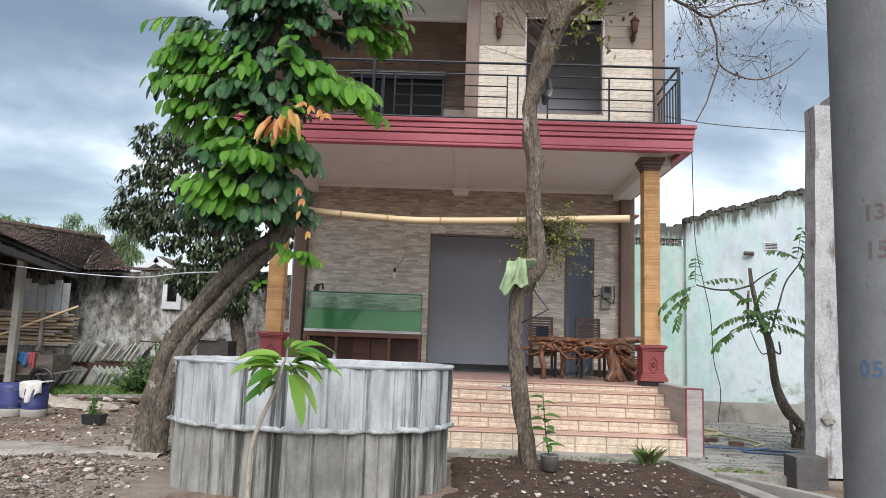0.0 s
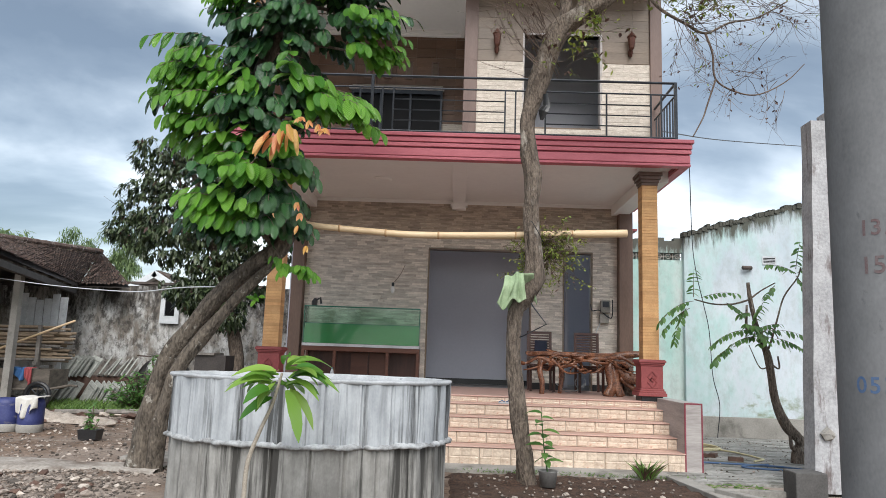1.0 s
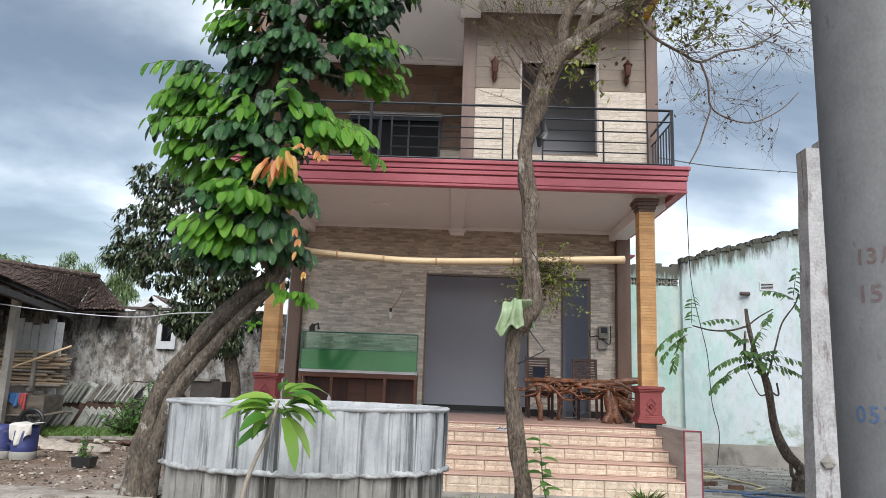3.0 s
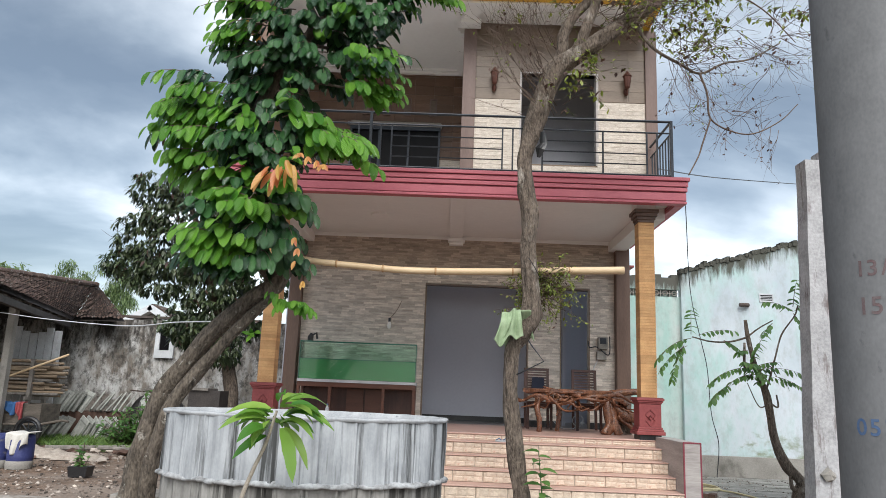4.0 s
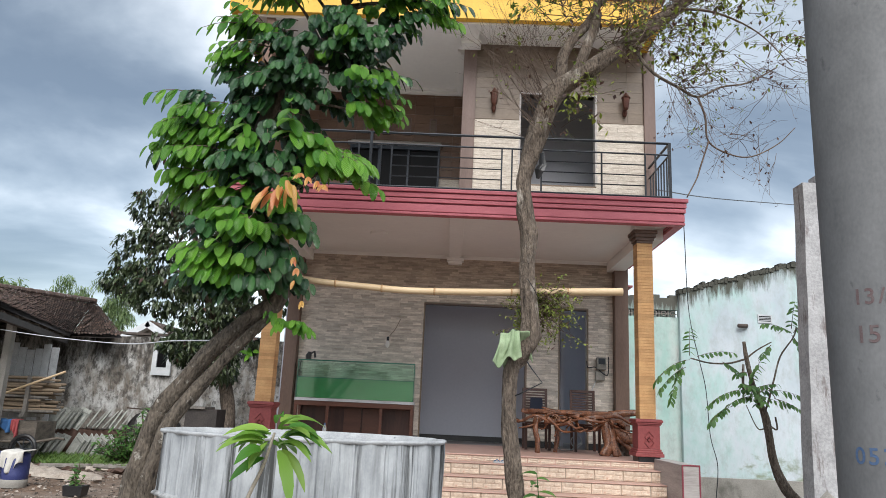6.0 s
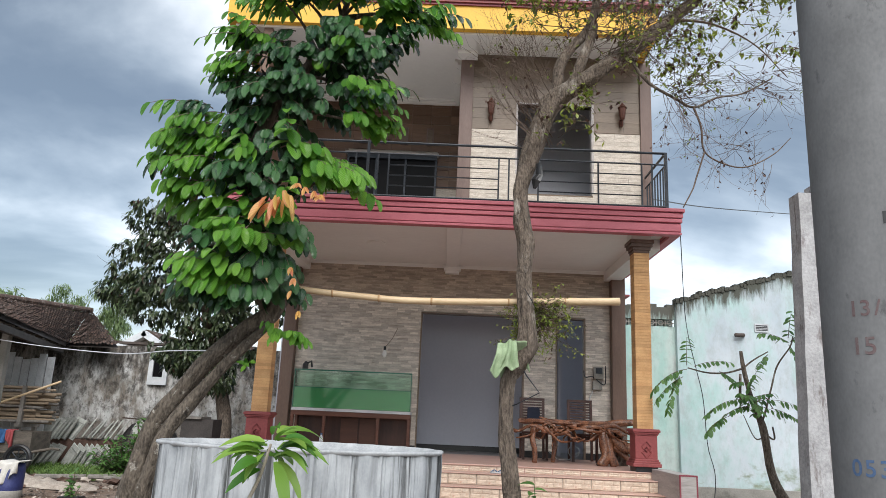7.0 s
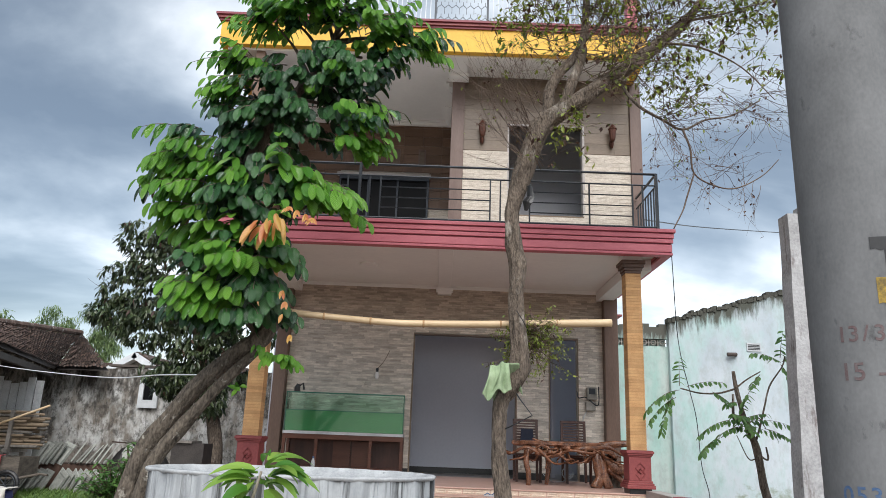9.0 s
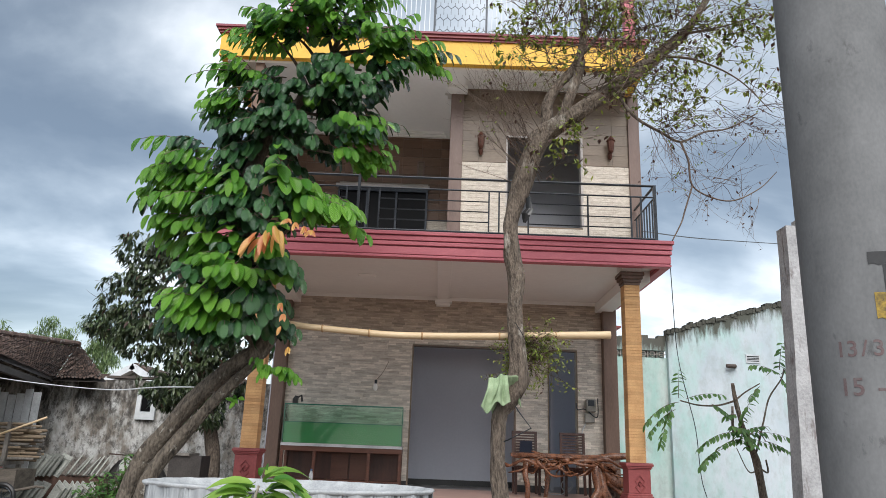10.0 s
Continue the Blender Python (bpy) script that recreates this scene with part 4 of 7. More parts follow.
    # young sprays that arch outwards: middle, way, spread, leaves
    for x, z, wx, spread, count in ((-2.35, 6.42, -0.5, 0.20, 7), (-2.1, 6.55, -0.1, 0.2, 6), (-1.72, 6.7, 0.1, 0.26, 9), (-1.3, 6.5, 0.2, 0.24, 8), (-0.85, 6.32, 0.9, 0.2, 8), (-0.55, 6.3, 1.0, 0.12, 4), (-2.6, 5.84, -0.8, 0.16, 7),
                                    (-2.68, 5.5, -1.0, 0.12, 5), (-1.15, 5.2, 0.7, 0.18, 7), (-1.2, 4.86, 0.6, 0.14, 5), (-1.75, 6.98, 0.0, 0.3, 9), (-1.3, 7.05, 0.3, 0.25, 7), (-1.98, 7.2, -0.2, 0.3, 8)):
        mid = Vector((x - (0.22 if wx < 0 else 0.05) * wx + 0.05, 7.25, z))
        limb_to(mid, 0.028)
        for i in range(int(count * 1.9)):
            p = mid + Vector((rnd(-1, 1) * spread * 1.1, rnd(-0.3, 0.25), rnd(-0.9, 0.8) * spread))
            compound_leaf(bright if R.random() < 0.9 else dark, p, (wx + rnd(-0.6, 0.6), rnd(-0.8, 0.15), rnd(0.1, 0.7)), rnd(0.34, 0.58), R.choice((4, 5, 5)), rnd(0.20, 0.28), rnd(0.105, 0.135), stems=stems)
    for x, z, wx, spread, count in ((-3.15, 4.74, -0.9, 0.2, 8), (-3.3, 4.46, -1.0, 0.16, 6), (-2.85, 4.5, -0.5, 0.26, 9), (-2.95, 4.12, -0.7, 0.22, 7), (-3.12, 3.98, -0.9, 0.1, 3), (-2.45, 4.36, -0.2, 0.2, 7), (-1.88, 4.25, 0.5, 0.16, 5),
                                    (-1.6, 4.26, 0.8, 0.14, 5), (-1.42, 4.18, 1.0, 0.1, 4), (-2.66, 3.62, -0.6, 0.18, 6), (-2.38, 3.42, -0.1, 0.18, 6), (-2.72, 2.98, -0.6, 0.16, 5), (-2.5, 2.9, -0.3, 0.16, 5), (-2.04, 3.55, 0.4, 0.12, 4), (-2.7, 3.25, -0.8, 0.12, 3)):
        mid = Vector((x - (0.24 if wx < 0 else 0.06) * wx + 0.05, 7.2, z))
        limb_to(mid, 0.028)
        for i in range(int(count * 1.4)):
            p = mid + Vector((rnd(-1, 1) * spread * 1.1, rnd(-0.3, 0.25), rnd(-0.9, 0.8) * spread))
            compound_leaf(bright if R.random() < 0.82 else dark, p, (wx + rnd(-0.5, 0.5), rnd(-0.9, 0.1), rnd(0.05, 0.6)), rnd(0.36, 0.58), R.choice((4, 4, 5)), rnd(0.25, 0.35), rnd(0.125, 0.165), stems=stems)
    for nm, g_, m, lab in (("crown", dark, L_DARK, "mature leaves with inner shade in their dark green"), ("new_growth", bright, L_BRIGHT, "bright green young leaves"), ("stalks", stems, M_TWIG, "")):
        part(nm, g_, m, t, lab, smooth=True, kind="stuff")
    young = Geo()
    for k in range(17):
        a = k / 16
        young.leaf((-1.99 + 0.26 * a, 6.55 + rnd(-0.12, 0.08), 3.60 + 0.12 * a + rnd(-0.05, 0.03)), (-0.75 + 1.2 * a + rnd(-0.3, 0.3), rnd(-0.6, 0.2), -0.9), (rnd(-0.9, 0.9), -1, rnd(-0.2, 0.7)), rnd(0.14, 0.29), rnd(0.055, 0.085), rnd(0.1, 0.8), rnd(0.2, 0.9), 6, 0.65)
    for q, z in ((-1.60, 3.80), (-1.50, 3.76), (-1.68, 3.84), (-1.42, 3.72)):
        for k in range(6):
            young.leaf((q, 6.6, z), (rnd(-0.7, 0.7), -0.3, -0.6), (rnd(-0.5, 0.5), -1, 0.4), rnd(0.07, 0.13), 0.035, 0.3, 0.4)
    for q, z in ((-1.70, 2.86), (-1.62, 2.5), (-1.74, 2.98), (-1.72, 2.72)):
        for k in range(4):
            young.leaf((q, 6.95, z), (rnd(-0.5, 0.4), -0.3, -0.8), (rnd(-0.8, 0.8), -1, 0.2), rnd(0.07, 0.12), 0.04, 0.4, 0.5)
    part("orange_leaves", young, L_ORANGE, t, "drooping orange young leaves", smooth=True, kind="stuff")
    low = Geo()
    for k in range(7):
        compound_leaf(low, (-2.0 + 0.05 * k, 7.35, 2.32 + rnd(-0.03, 0.05)), (rnd(-0.3, 0.9), -0.4, rnd(-0.1, 0.5)), 0.2, 3, 0.17, 0.07)
    for k in range(5):
        low.leaf((-2.25 + rnd(-0.05, 0.05), 7.42, 1.98 + rnd(-0.05, 0.05)), (rnd(-0.8, 0.8), -0.4, rnd(-0.5, 0.5)), (0, -1, 0.5), 0.12, 0.05, 0.4, 0.3)
    part("low_sprout", low, L_BRIGHT, t, smooth=True, kind="stuff")


leaning_tree()

# ---- slim tree with bare twigs ----
def twig(g_, p, d, length, r, depth, leaves, leaf_chance, droop, curl=0.35, size=1.0):
    n = 5
    pts = [Vector(p)]
    d = Vector(d).normalized()
    for i in range(n):
        d = (d + Vector((rnd(-curl, curl), rnd(-curl, curl), rnd(-curl, curl) - droop)) * 0.5).normalized()
        pts.append(pts[-1] + d * length / n)
    g_.tube(pts, taper(len(pts), r, r * 0.45), 5 if r > 0.008 else 3, caps=False)
    if depth > 0:
        for k in range(R.choice((2, 3, 3))):
            i = R.randint(1, n)
            w = (pts[i] - pts[i - 1]).normalized() + Vector((rnd(-1, 1), rnd(-1, 1), rnd(-0.8, 0.8)))
            twig(g_, pts[i], w, length * rnd(0.5, 0.8), r * 0.55, depth - 1, leaves, leaf_chance, droop, curl, size)
    else:
        for i in range(1, n + 1):
            if R.random() < leaf_chance:
                lv = R.choice(leaves)
                lv.leaf(pts[i], (rnd(-1, 1), rnd(-1, 1), rnd(-1, 0.4)), (rnd(-0.5, 0.5), -0.5, 1), size * rnd(0.055, 0.10), size * rnd(0.032, 0.055), 0.3, 0.2, 2)


def slim_tree():
    t = thing("slim_tree", "slim crooked tree with bare twigs and sparse leaves", "tree")
    y = 7.6
    keys = [(0.92, y, -0.1), (0.87, y, 0.15), (0.80, y, 0.58), (0.73, y, 1.2), (0.71, y, 1.82), (0.79, y, 2.02), (0.92, y, 2.26), (0.945, y, 2.45), (0.92, y, 2.77), (0.89, y, 3.18), (0.9, y, 3.52), (0.84, y, 3.86),
            (0.83, y, 4.22), (0.93, y, 4.6), (1.03, y, 4.96), (1.13, y, 5.22), (1.24, y, 5.4), (1.40, y - 0.04, 5.53), (1.64, y - 0.1, 5.67), (1.93, y - 0.1, 5.9), (2.31, y - 0.1, 6.2), (2.73, y - 0.1, 6.57),
            (3.08, y - 0.1, 6.9), (3.33, y - 0.1, 7.3), (3.59, y - 0.1, 7.8)]
    pts = curve_pts(keys, 6)
    rad = [0.112, 0.10, 0.09, 0.083, 0.08, 0.098, 0.125, 0.11, 0.09, 0.09, 0.105, 0.10, 0.088, 0.105, 0.125, 0.125, 0.13, 0.12, 0.10, 0.09, 0.082, 0.078, 0.06, 0.045, 0.03]
    radii = []
    for i in range(len(pts)):
        q = i / 6
        k = min(int(q), len(rad) - 2)
        radii.append(rad[k] + (rad[k + 1] - rad[k]) * (q - k))
    part("trunk", Geo().tube(pts, radii, 24, 0.42, 5), M_BARK2, t, "rough brown crooked trunk", smooth=True)
    yb = y - 0.3
    limbs = [([(0.97, y, 2.24), (0.86, y - 0.04, 2.12), (0.74, y - 0.1, 2.06)], 0.06, 0.05),
             ([(1.22, y, 5.36), (1.28, y - 0.02, 5.62), (1.29, y, 5.83), (1.41, y, 6.1), (1.62, y, 6.36), (1.73, y, 6.61), (1.79, y, 7.09), (1.76, y, 7.62)], 0.085, 0.04),
             ([(1.40, y - 0.05, 5.55), (1.48, y - 0.06, 5.7), (1.58, y - 0.06, 5.98), (1.68, y - 0.06, 6.24), (1.73, y - 0.03, 6.5)], 0.075, 0.055),
             ([(1.73, y, 6.58), (2.0, y, 6.95), (2.1, y, 7.4), (2.15, y, 7.8)], 0.03, 0.015),
             ([(2.16, y - 0.1, 6.08), (2.22, y - 0.2, 5.8), (2.37, yb, 5.53), (2.64, yb, 5.37), (2.88, yb, 5.25), (3.17, yb, 5.39), (3.49, yb, 5.46), (3.86, yb, 5.68)], 0.024, 0.008),
             ([(2.88, yb, 5.25), (2.96, yb, 5.0), (2.99, yb, 4.68), (3.23, yb, 4.53), (3.49, yb, 4.51), (3.81, yb, 4.68), (4.03, yb, 4.9)], 0.014, 0.005),
             ([(2.99, yb, 4.68), (2.88, yb, 4.35), (2.83, yb, 4.2), (2.71, yb, 3.97)], 0.010, 0.007),
             ([(2.73, y - 0.12, 6.55), (3.2, y - 0.2, 6.45), (3.7, y - 0.2, 6.2), (4.1, y - 0.2, 5.75)], 0.02, 0.005),
             ([(3.08, y - 0.1, 6.9), (3.5, y - 0.2, 6.95), (3.95, y - 0.2, 7.1)], 0.022, 0.006)]
    for k, (lk, a, b) in enumerate(limbs):
        lp = curve_pts(lk, 5)
        part("limb", Geo().tube(lp, taper(len(lp), a, b), 10 if a > 0.02 else 6, 0.2, k), M_BARK2 if a > 0.02 else M_TWIG, t, smooth=True)
    tw, green, dry = Geo(), Geo(), Geo()
    # fine bare twigs fanning up and sideways below the fork
    for k in range(46):
        b = Vector((rnd(0.95, 1.25), y + rnd(-0.1, 0.1), rnd(4.75, 5.75)))
        twig(tw, b, (rnd(-1.2, -0.25), rnd(-0.5, 0.3), rnd(0.1, 1.0)), rnd(0.45, 0.85), 0.0055, 2, [dry, dry, green], 0.10, -0.12, 0.25, size=0.6)
    # long curved twigs and leafy patches on the high limbs
    for k in range(88):
        q = rnd(0, 1)
        b = Vector((1.8 + q * 1.7, y - 0.1, 5.85 + q * 1.65 + rnd(-0.05, 0.1)))
        twig(tw, b, (rnd(-0.7, 0.9), rnd(-0.6, 0.4), rnd(-0.5, 1.0)), rnd(0.5, 0.95), 0.0075, 2, [green, green, dry], 0.32, 0.0, 0.45)
    for k in range(46):
        q = rnd(0, 1)
        b = Vector((2.5 + q * 1.45, yb, 5.33 + 0.25 * q * q + rnd(-0.1, 0.6) * (0.3 + q)))
        twig(tw, b, (rnd(-0.2, 1.0), rnd(-0.5, 0.4), rnd(-1.0, 0.5)), rnd(0.4, 0.8), 0.005, 2, [dry, dry, green], 0.16, 0.05, 0.5, size=0.65)
    for k in range(18):
        q = rnd(0, 1)
        b = Vector((2.98 + q * 0.9, yb, 4.55 + rnd(-0.05, 0.3)))
        twig(tw, b, (rnd(-0.6, 1.0), rnd(-0.4, 0.3), rnd(-0.9, 0.4)), rnd(0.25, 0.6), 0.004, 1, [dry], 0.25, 0.06, 0.5, size=0.7)
    for k in range(60):
        b = Vector((rnd(0.9, 2.3), y + rnd(-0.1, 0.1), rnd(6.35, 7.4)))
        twig(tw, b, (rnd(-0.9, 0.9), rnd(-0.6, 0.4), rnd(-0.2, 1.0)), rnd(0.4, 0.9), 0.008, 2, [green, green, dry], 0.35, 0.0, 0.3)
    for x, z, w, count in ((0.99, 6.85, 0.3, 14), (0.8, 6.45, 0.22, 7), (1.43, 6.6, 0.2, 8), (2.16, 6.1, 0.22, 9), (2.8, 6.12, 0.26, 13), (3.0, 5.75, 0.16, 6), (2.7, 5.72, 0.14, 6), (3.75, 6.85, 0.35, 18), (4.1, 7.0, 0.25, 12),
                           (2.4, 6.9, 0.35, 14), (3.3, 6.5, 0.3, 12), (1.96, 7.15, 0.3, 12), (2.7, 7.3, 0.4, 14), (4.1, 6.2, 0.2, 6), (1.63, 5.15, 0.12, 5), (1.72, 5.4, 0.12, 5), (1.21, 4.9, 0.07, 3)):
        for k in range(int(count * 1.6)):
            b = Vector((x + rnd(-1, 1) * w, y - 0.15 + rnd(-0.2, 0.2), z + rnd(-0.8, 0.8) * w))
            twig(tw, b, (rnd(-0.9, 0.9), rnd(-0.6, 0.3), rnd(-0.4, 0.7)), rnd(0.16, 0.34), 0.004, 1, [green, green, green, green, dry], 0.85, 0.05)
    # leafy tuft behind the trunk at the bamboo
    for k in range(150):
        twig(tw, (1.05 + rnd(-0.2, 0.25), y + 0.12, rnd(2.4, 2.9)), (rnd(-0.9, 1.0), rnd(0, 0.6), rnd(-0.5, 0.7)), rnd(0.14, 0.30), 0.004, 1, [green, green, green, green, dry], 0.95, 0.05, size=0.6)
    part("twigs", tw, M_TWIG, t, "thin dry twigs", kind="stuff")
    part("leaves", green, L_SMALL, t, "sparse small yellow green leaves", kind="stuff")
    part("dry_leaves", dry, L_DRY, t, "withered brown leaves", kind="stuff")
    knot = Geo().tube([(0.99, y - 0.08, 4.2), (1.01, y - 0.1, 4.3), (1.05, y - 0.09, 4.38), (1.03, y - 0.1, 4.52)], [0.015, 0.05, 0.035, 0.02], 9, 0.9)
    part("knot", knot, M_BLACK, t, "dark clump of bark")


slim_tree()

# ---- bamboo pole and towel ----
bam = thing("bamboo_pole", "dry yellow bamboo pole tied across two tree trunks", "bamboo pole")
bp_ = curve_pts([(-1.95, 7.72, 2.93), (-1.70, 7.73, 2.87), (-1.05, 7.75, 2.825), (-0.44, 7.76, 2.80), (0.61, 7.77, 2.83), (1.4, 7.77, 2.87), (2.06, 7.77, 2.90)], 8)
bg_ = Geo()
bg_.tube(bp_, taper(len(bp_), 0.036, 0.047), 12)
part("culm", bg_, M_BAMBOO, bam, smooth=True)
for k in (5, 12, 19, 26, 33, 40):
    part("node", Geo().tube([bp_[k] - Vector((0.012, 0, 0)), bp_[k], bp_[k] + Vector((0.012, 0, 0))], [0.042, 0.05, 0.044], 12), mat("bamboo node", (0.34, 0.20, 0.10), (0.45, 0.29, 0.15), 6, 50, 0.6, 0.1) if k == 5 else bpy.data.materials["bamboo node"], bam)
# flat black disc: the hollow's inner shade is put into its colour
part("cut_end", Geo().tube([bp_[-1], bp_[-1] + Vector((0.004, 0, 0))], 0.034, 12), M_BLACK, bam, "black disc for the shaded hollow of the cut end")
part("tie", Geo().tube([(0.88, 7.45, 2.95), (0.95, 7.47, 2.85), (1.03, 7.6, 2.75), (1.0, 7.75, 2.7)], 0.006, 4), M_RAIL, bam, "wire tie")

M_TOWEL = mat("green towelling", (0.20, 0.28, 0.155), (0.35, 0.44, 0.28), 6, 220, 1.0, 0.8, lift=0.01)


def towel():
    g_ = Geo()
    nx_, nz_ = 26, 30
    for side in (0, 1):
        k0 = len(g_.v)
        for j in range(nz_ + 1):
            v = j / nz_
            for i in range(nx_ + 1):
                u = i / nx_
                nz1 = noise.noise(Vector((u * 3.2 + side * 7, v * 1.3, 0.5)))
                nz2 = noise.noise(Vector((u * 8 + side * 7, v * 2.0, 2.5)))
                fall = (0.22 + 0.15 * math.exp(-((u - 0.22) / 0.22) ** 2) + 0.08 * math.exp(-((u - 0.72) / 0.16) ** 2)) if side == 0 else 0.30 + 0.1 * math.sin(u * 6)
                x = (0.585 + 0.21 * u + (-0.09 * (1 - u) + 0.03 * u) * v) if side == 0 else (0.58 + 0.34 * u + 0.05 * v)
                fold = (0.05 * nz1 + 0.04 * nz2 + 0.03 * math.sin(u * 12 + 2.2 * v)) * (0.25 + v)
                z = 2.30 - 0.06 * (1 - u) ** 2 - 0.03 * u - v * fall + 0.04 * nz1
                yy = 7.44 + (-0.07 if side == 0 else 0.10) * min(1, v * 5) + (-abs(fold) if side == 0 else abs(fold))
                g_.v.append((x, yy, z + (0.06 * (1 - min(1, v * 5)))))
        for j in range(nz_):
            for i in range(nx_):
                a = k0 + j * (nx_ + 1) + i
                g_.f.append((a, a + 1, a + nx_ + 2, a + nx_ + 1))
    ob = part("towel", g_, M_TOWEL, None, smooth=True)
    s = ob.modifiers.new("thick", "SOLIDIFY")
    s.thickness = 0.006
    tagged(ob, "pale green towel draped over a tree stub", "towel")


towel()

# ---- utility pole with painted marks ----
PCX, PCY = 2.07, 2.65
pole = thing("utility_pole", "round grey concrete utility pole with painted numerals", "utility pole")
part("shaft", Geo().lathe(PCX, PCY, [(0.274, -0.1)] + [(0.274 - 0.0025 * z, z) for z in range(0, 10)] + [(0.0, 9.0)], 64), M_POLE, pole, smooth=True)
M_RED = mat("faded red paint", (0.125, 0.072, 0.075), (0.155, 0.13, 0.132), 30, 120, 0.8, 0.1)
M_BLUE = mat("blue spray paint", (0.05, 0.11, 0.24), (0.12, 0.17, 0.26), 14, 120, 0.8, 0.1)
M_MARKY = mat("flaked yellow paint", (0.50, 0.33, 0.04), (0.03, 0.03, 0.03), 22, 60, 0.7, 0.1)


def pole_text(name, words, arc, z, size, m, label):
    """Each painted character is a part, bent round the shaft."""
    r = 0.274 - 0.0025 * z + 0.0015
    along_ = 0.0
    for ch in words:
        if ch == " ":
            along_ += 0.3 * size
            continue
        cu = bpy.data.curves.new(name, "FONT")
        cu.body, cu.size, cu.offset = ch, size, 0.0012
        tmp = bpy.data.objects.new(name, cu)
        scene.collection.objects.link(tmp)
        bpy.context.view_layer.update()
        me = bpy.data.meshes.new_from_object(tmp.evaluated_get(bpy.context.evaluated_depsgraph_get()))
        bpy.data.objects.remove(tmp)
        for v in me.vertices:
            a = radians(arc) + (v.co.x + along_) / r
            v.co = (PCX + r * math.cos(a), PCY + r * math.sin(a), z + v.co.y)
        me.materials.clear()
        me.materials.append(m)
        part(name, me, None, pole, label)
        along_ += {"/": 0.44, "-": 0.42, "1": 0.5}.get(ch, 0.6) * size


pole_text("numeral", "13/35", -153, 1.958, 0.10, M_RED, "faded red painted numeral")
pole_text("numeral", "15 - 0", -153, 1.786, 0.11, M_RED, "faded red painted numeral")
pole_text("blue_numeral", "053", -163, 1.265, 0.10, M_BLUE, "blue sprayed numeral")


def pole_patch(name, a0, a1, z0, z1, m, label):
    g_ = Geo()
    n = 10
    for j in range(2):
        for i in range(n + 1):
            a = radians(a0 + (a1 - a0) * i / n)
            z = (z0, z1)[j] + (0.006 * math.sin(i * 2.1) if j == 0 else 0)
            r = 0.274 - 0.0025 * z + 0.002
            g_.v.append((PCX + r * math.cos(a), PCY + r * math.sin(a), z))
    for i in range(n):
        g_.f.append((i, i + 1, i + n + 2, i + n + 1))
    part(name, g_, m, pole, label, smooth=True)


pole_patch("painted_bar", -115, -70, 2.37, 2.43, M_BLACK, "black painted bar")
pole_patch("painted_stem", -103, -85, 2.23, 2.37, M_BLACK, "black painted stem")
pole_patch("painted_foot", -113, -75, 2.12, 2.24, M_MARKY, "flaking yellow and black paint")

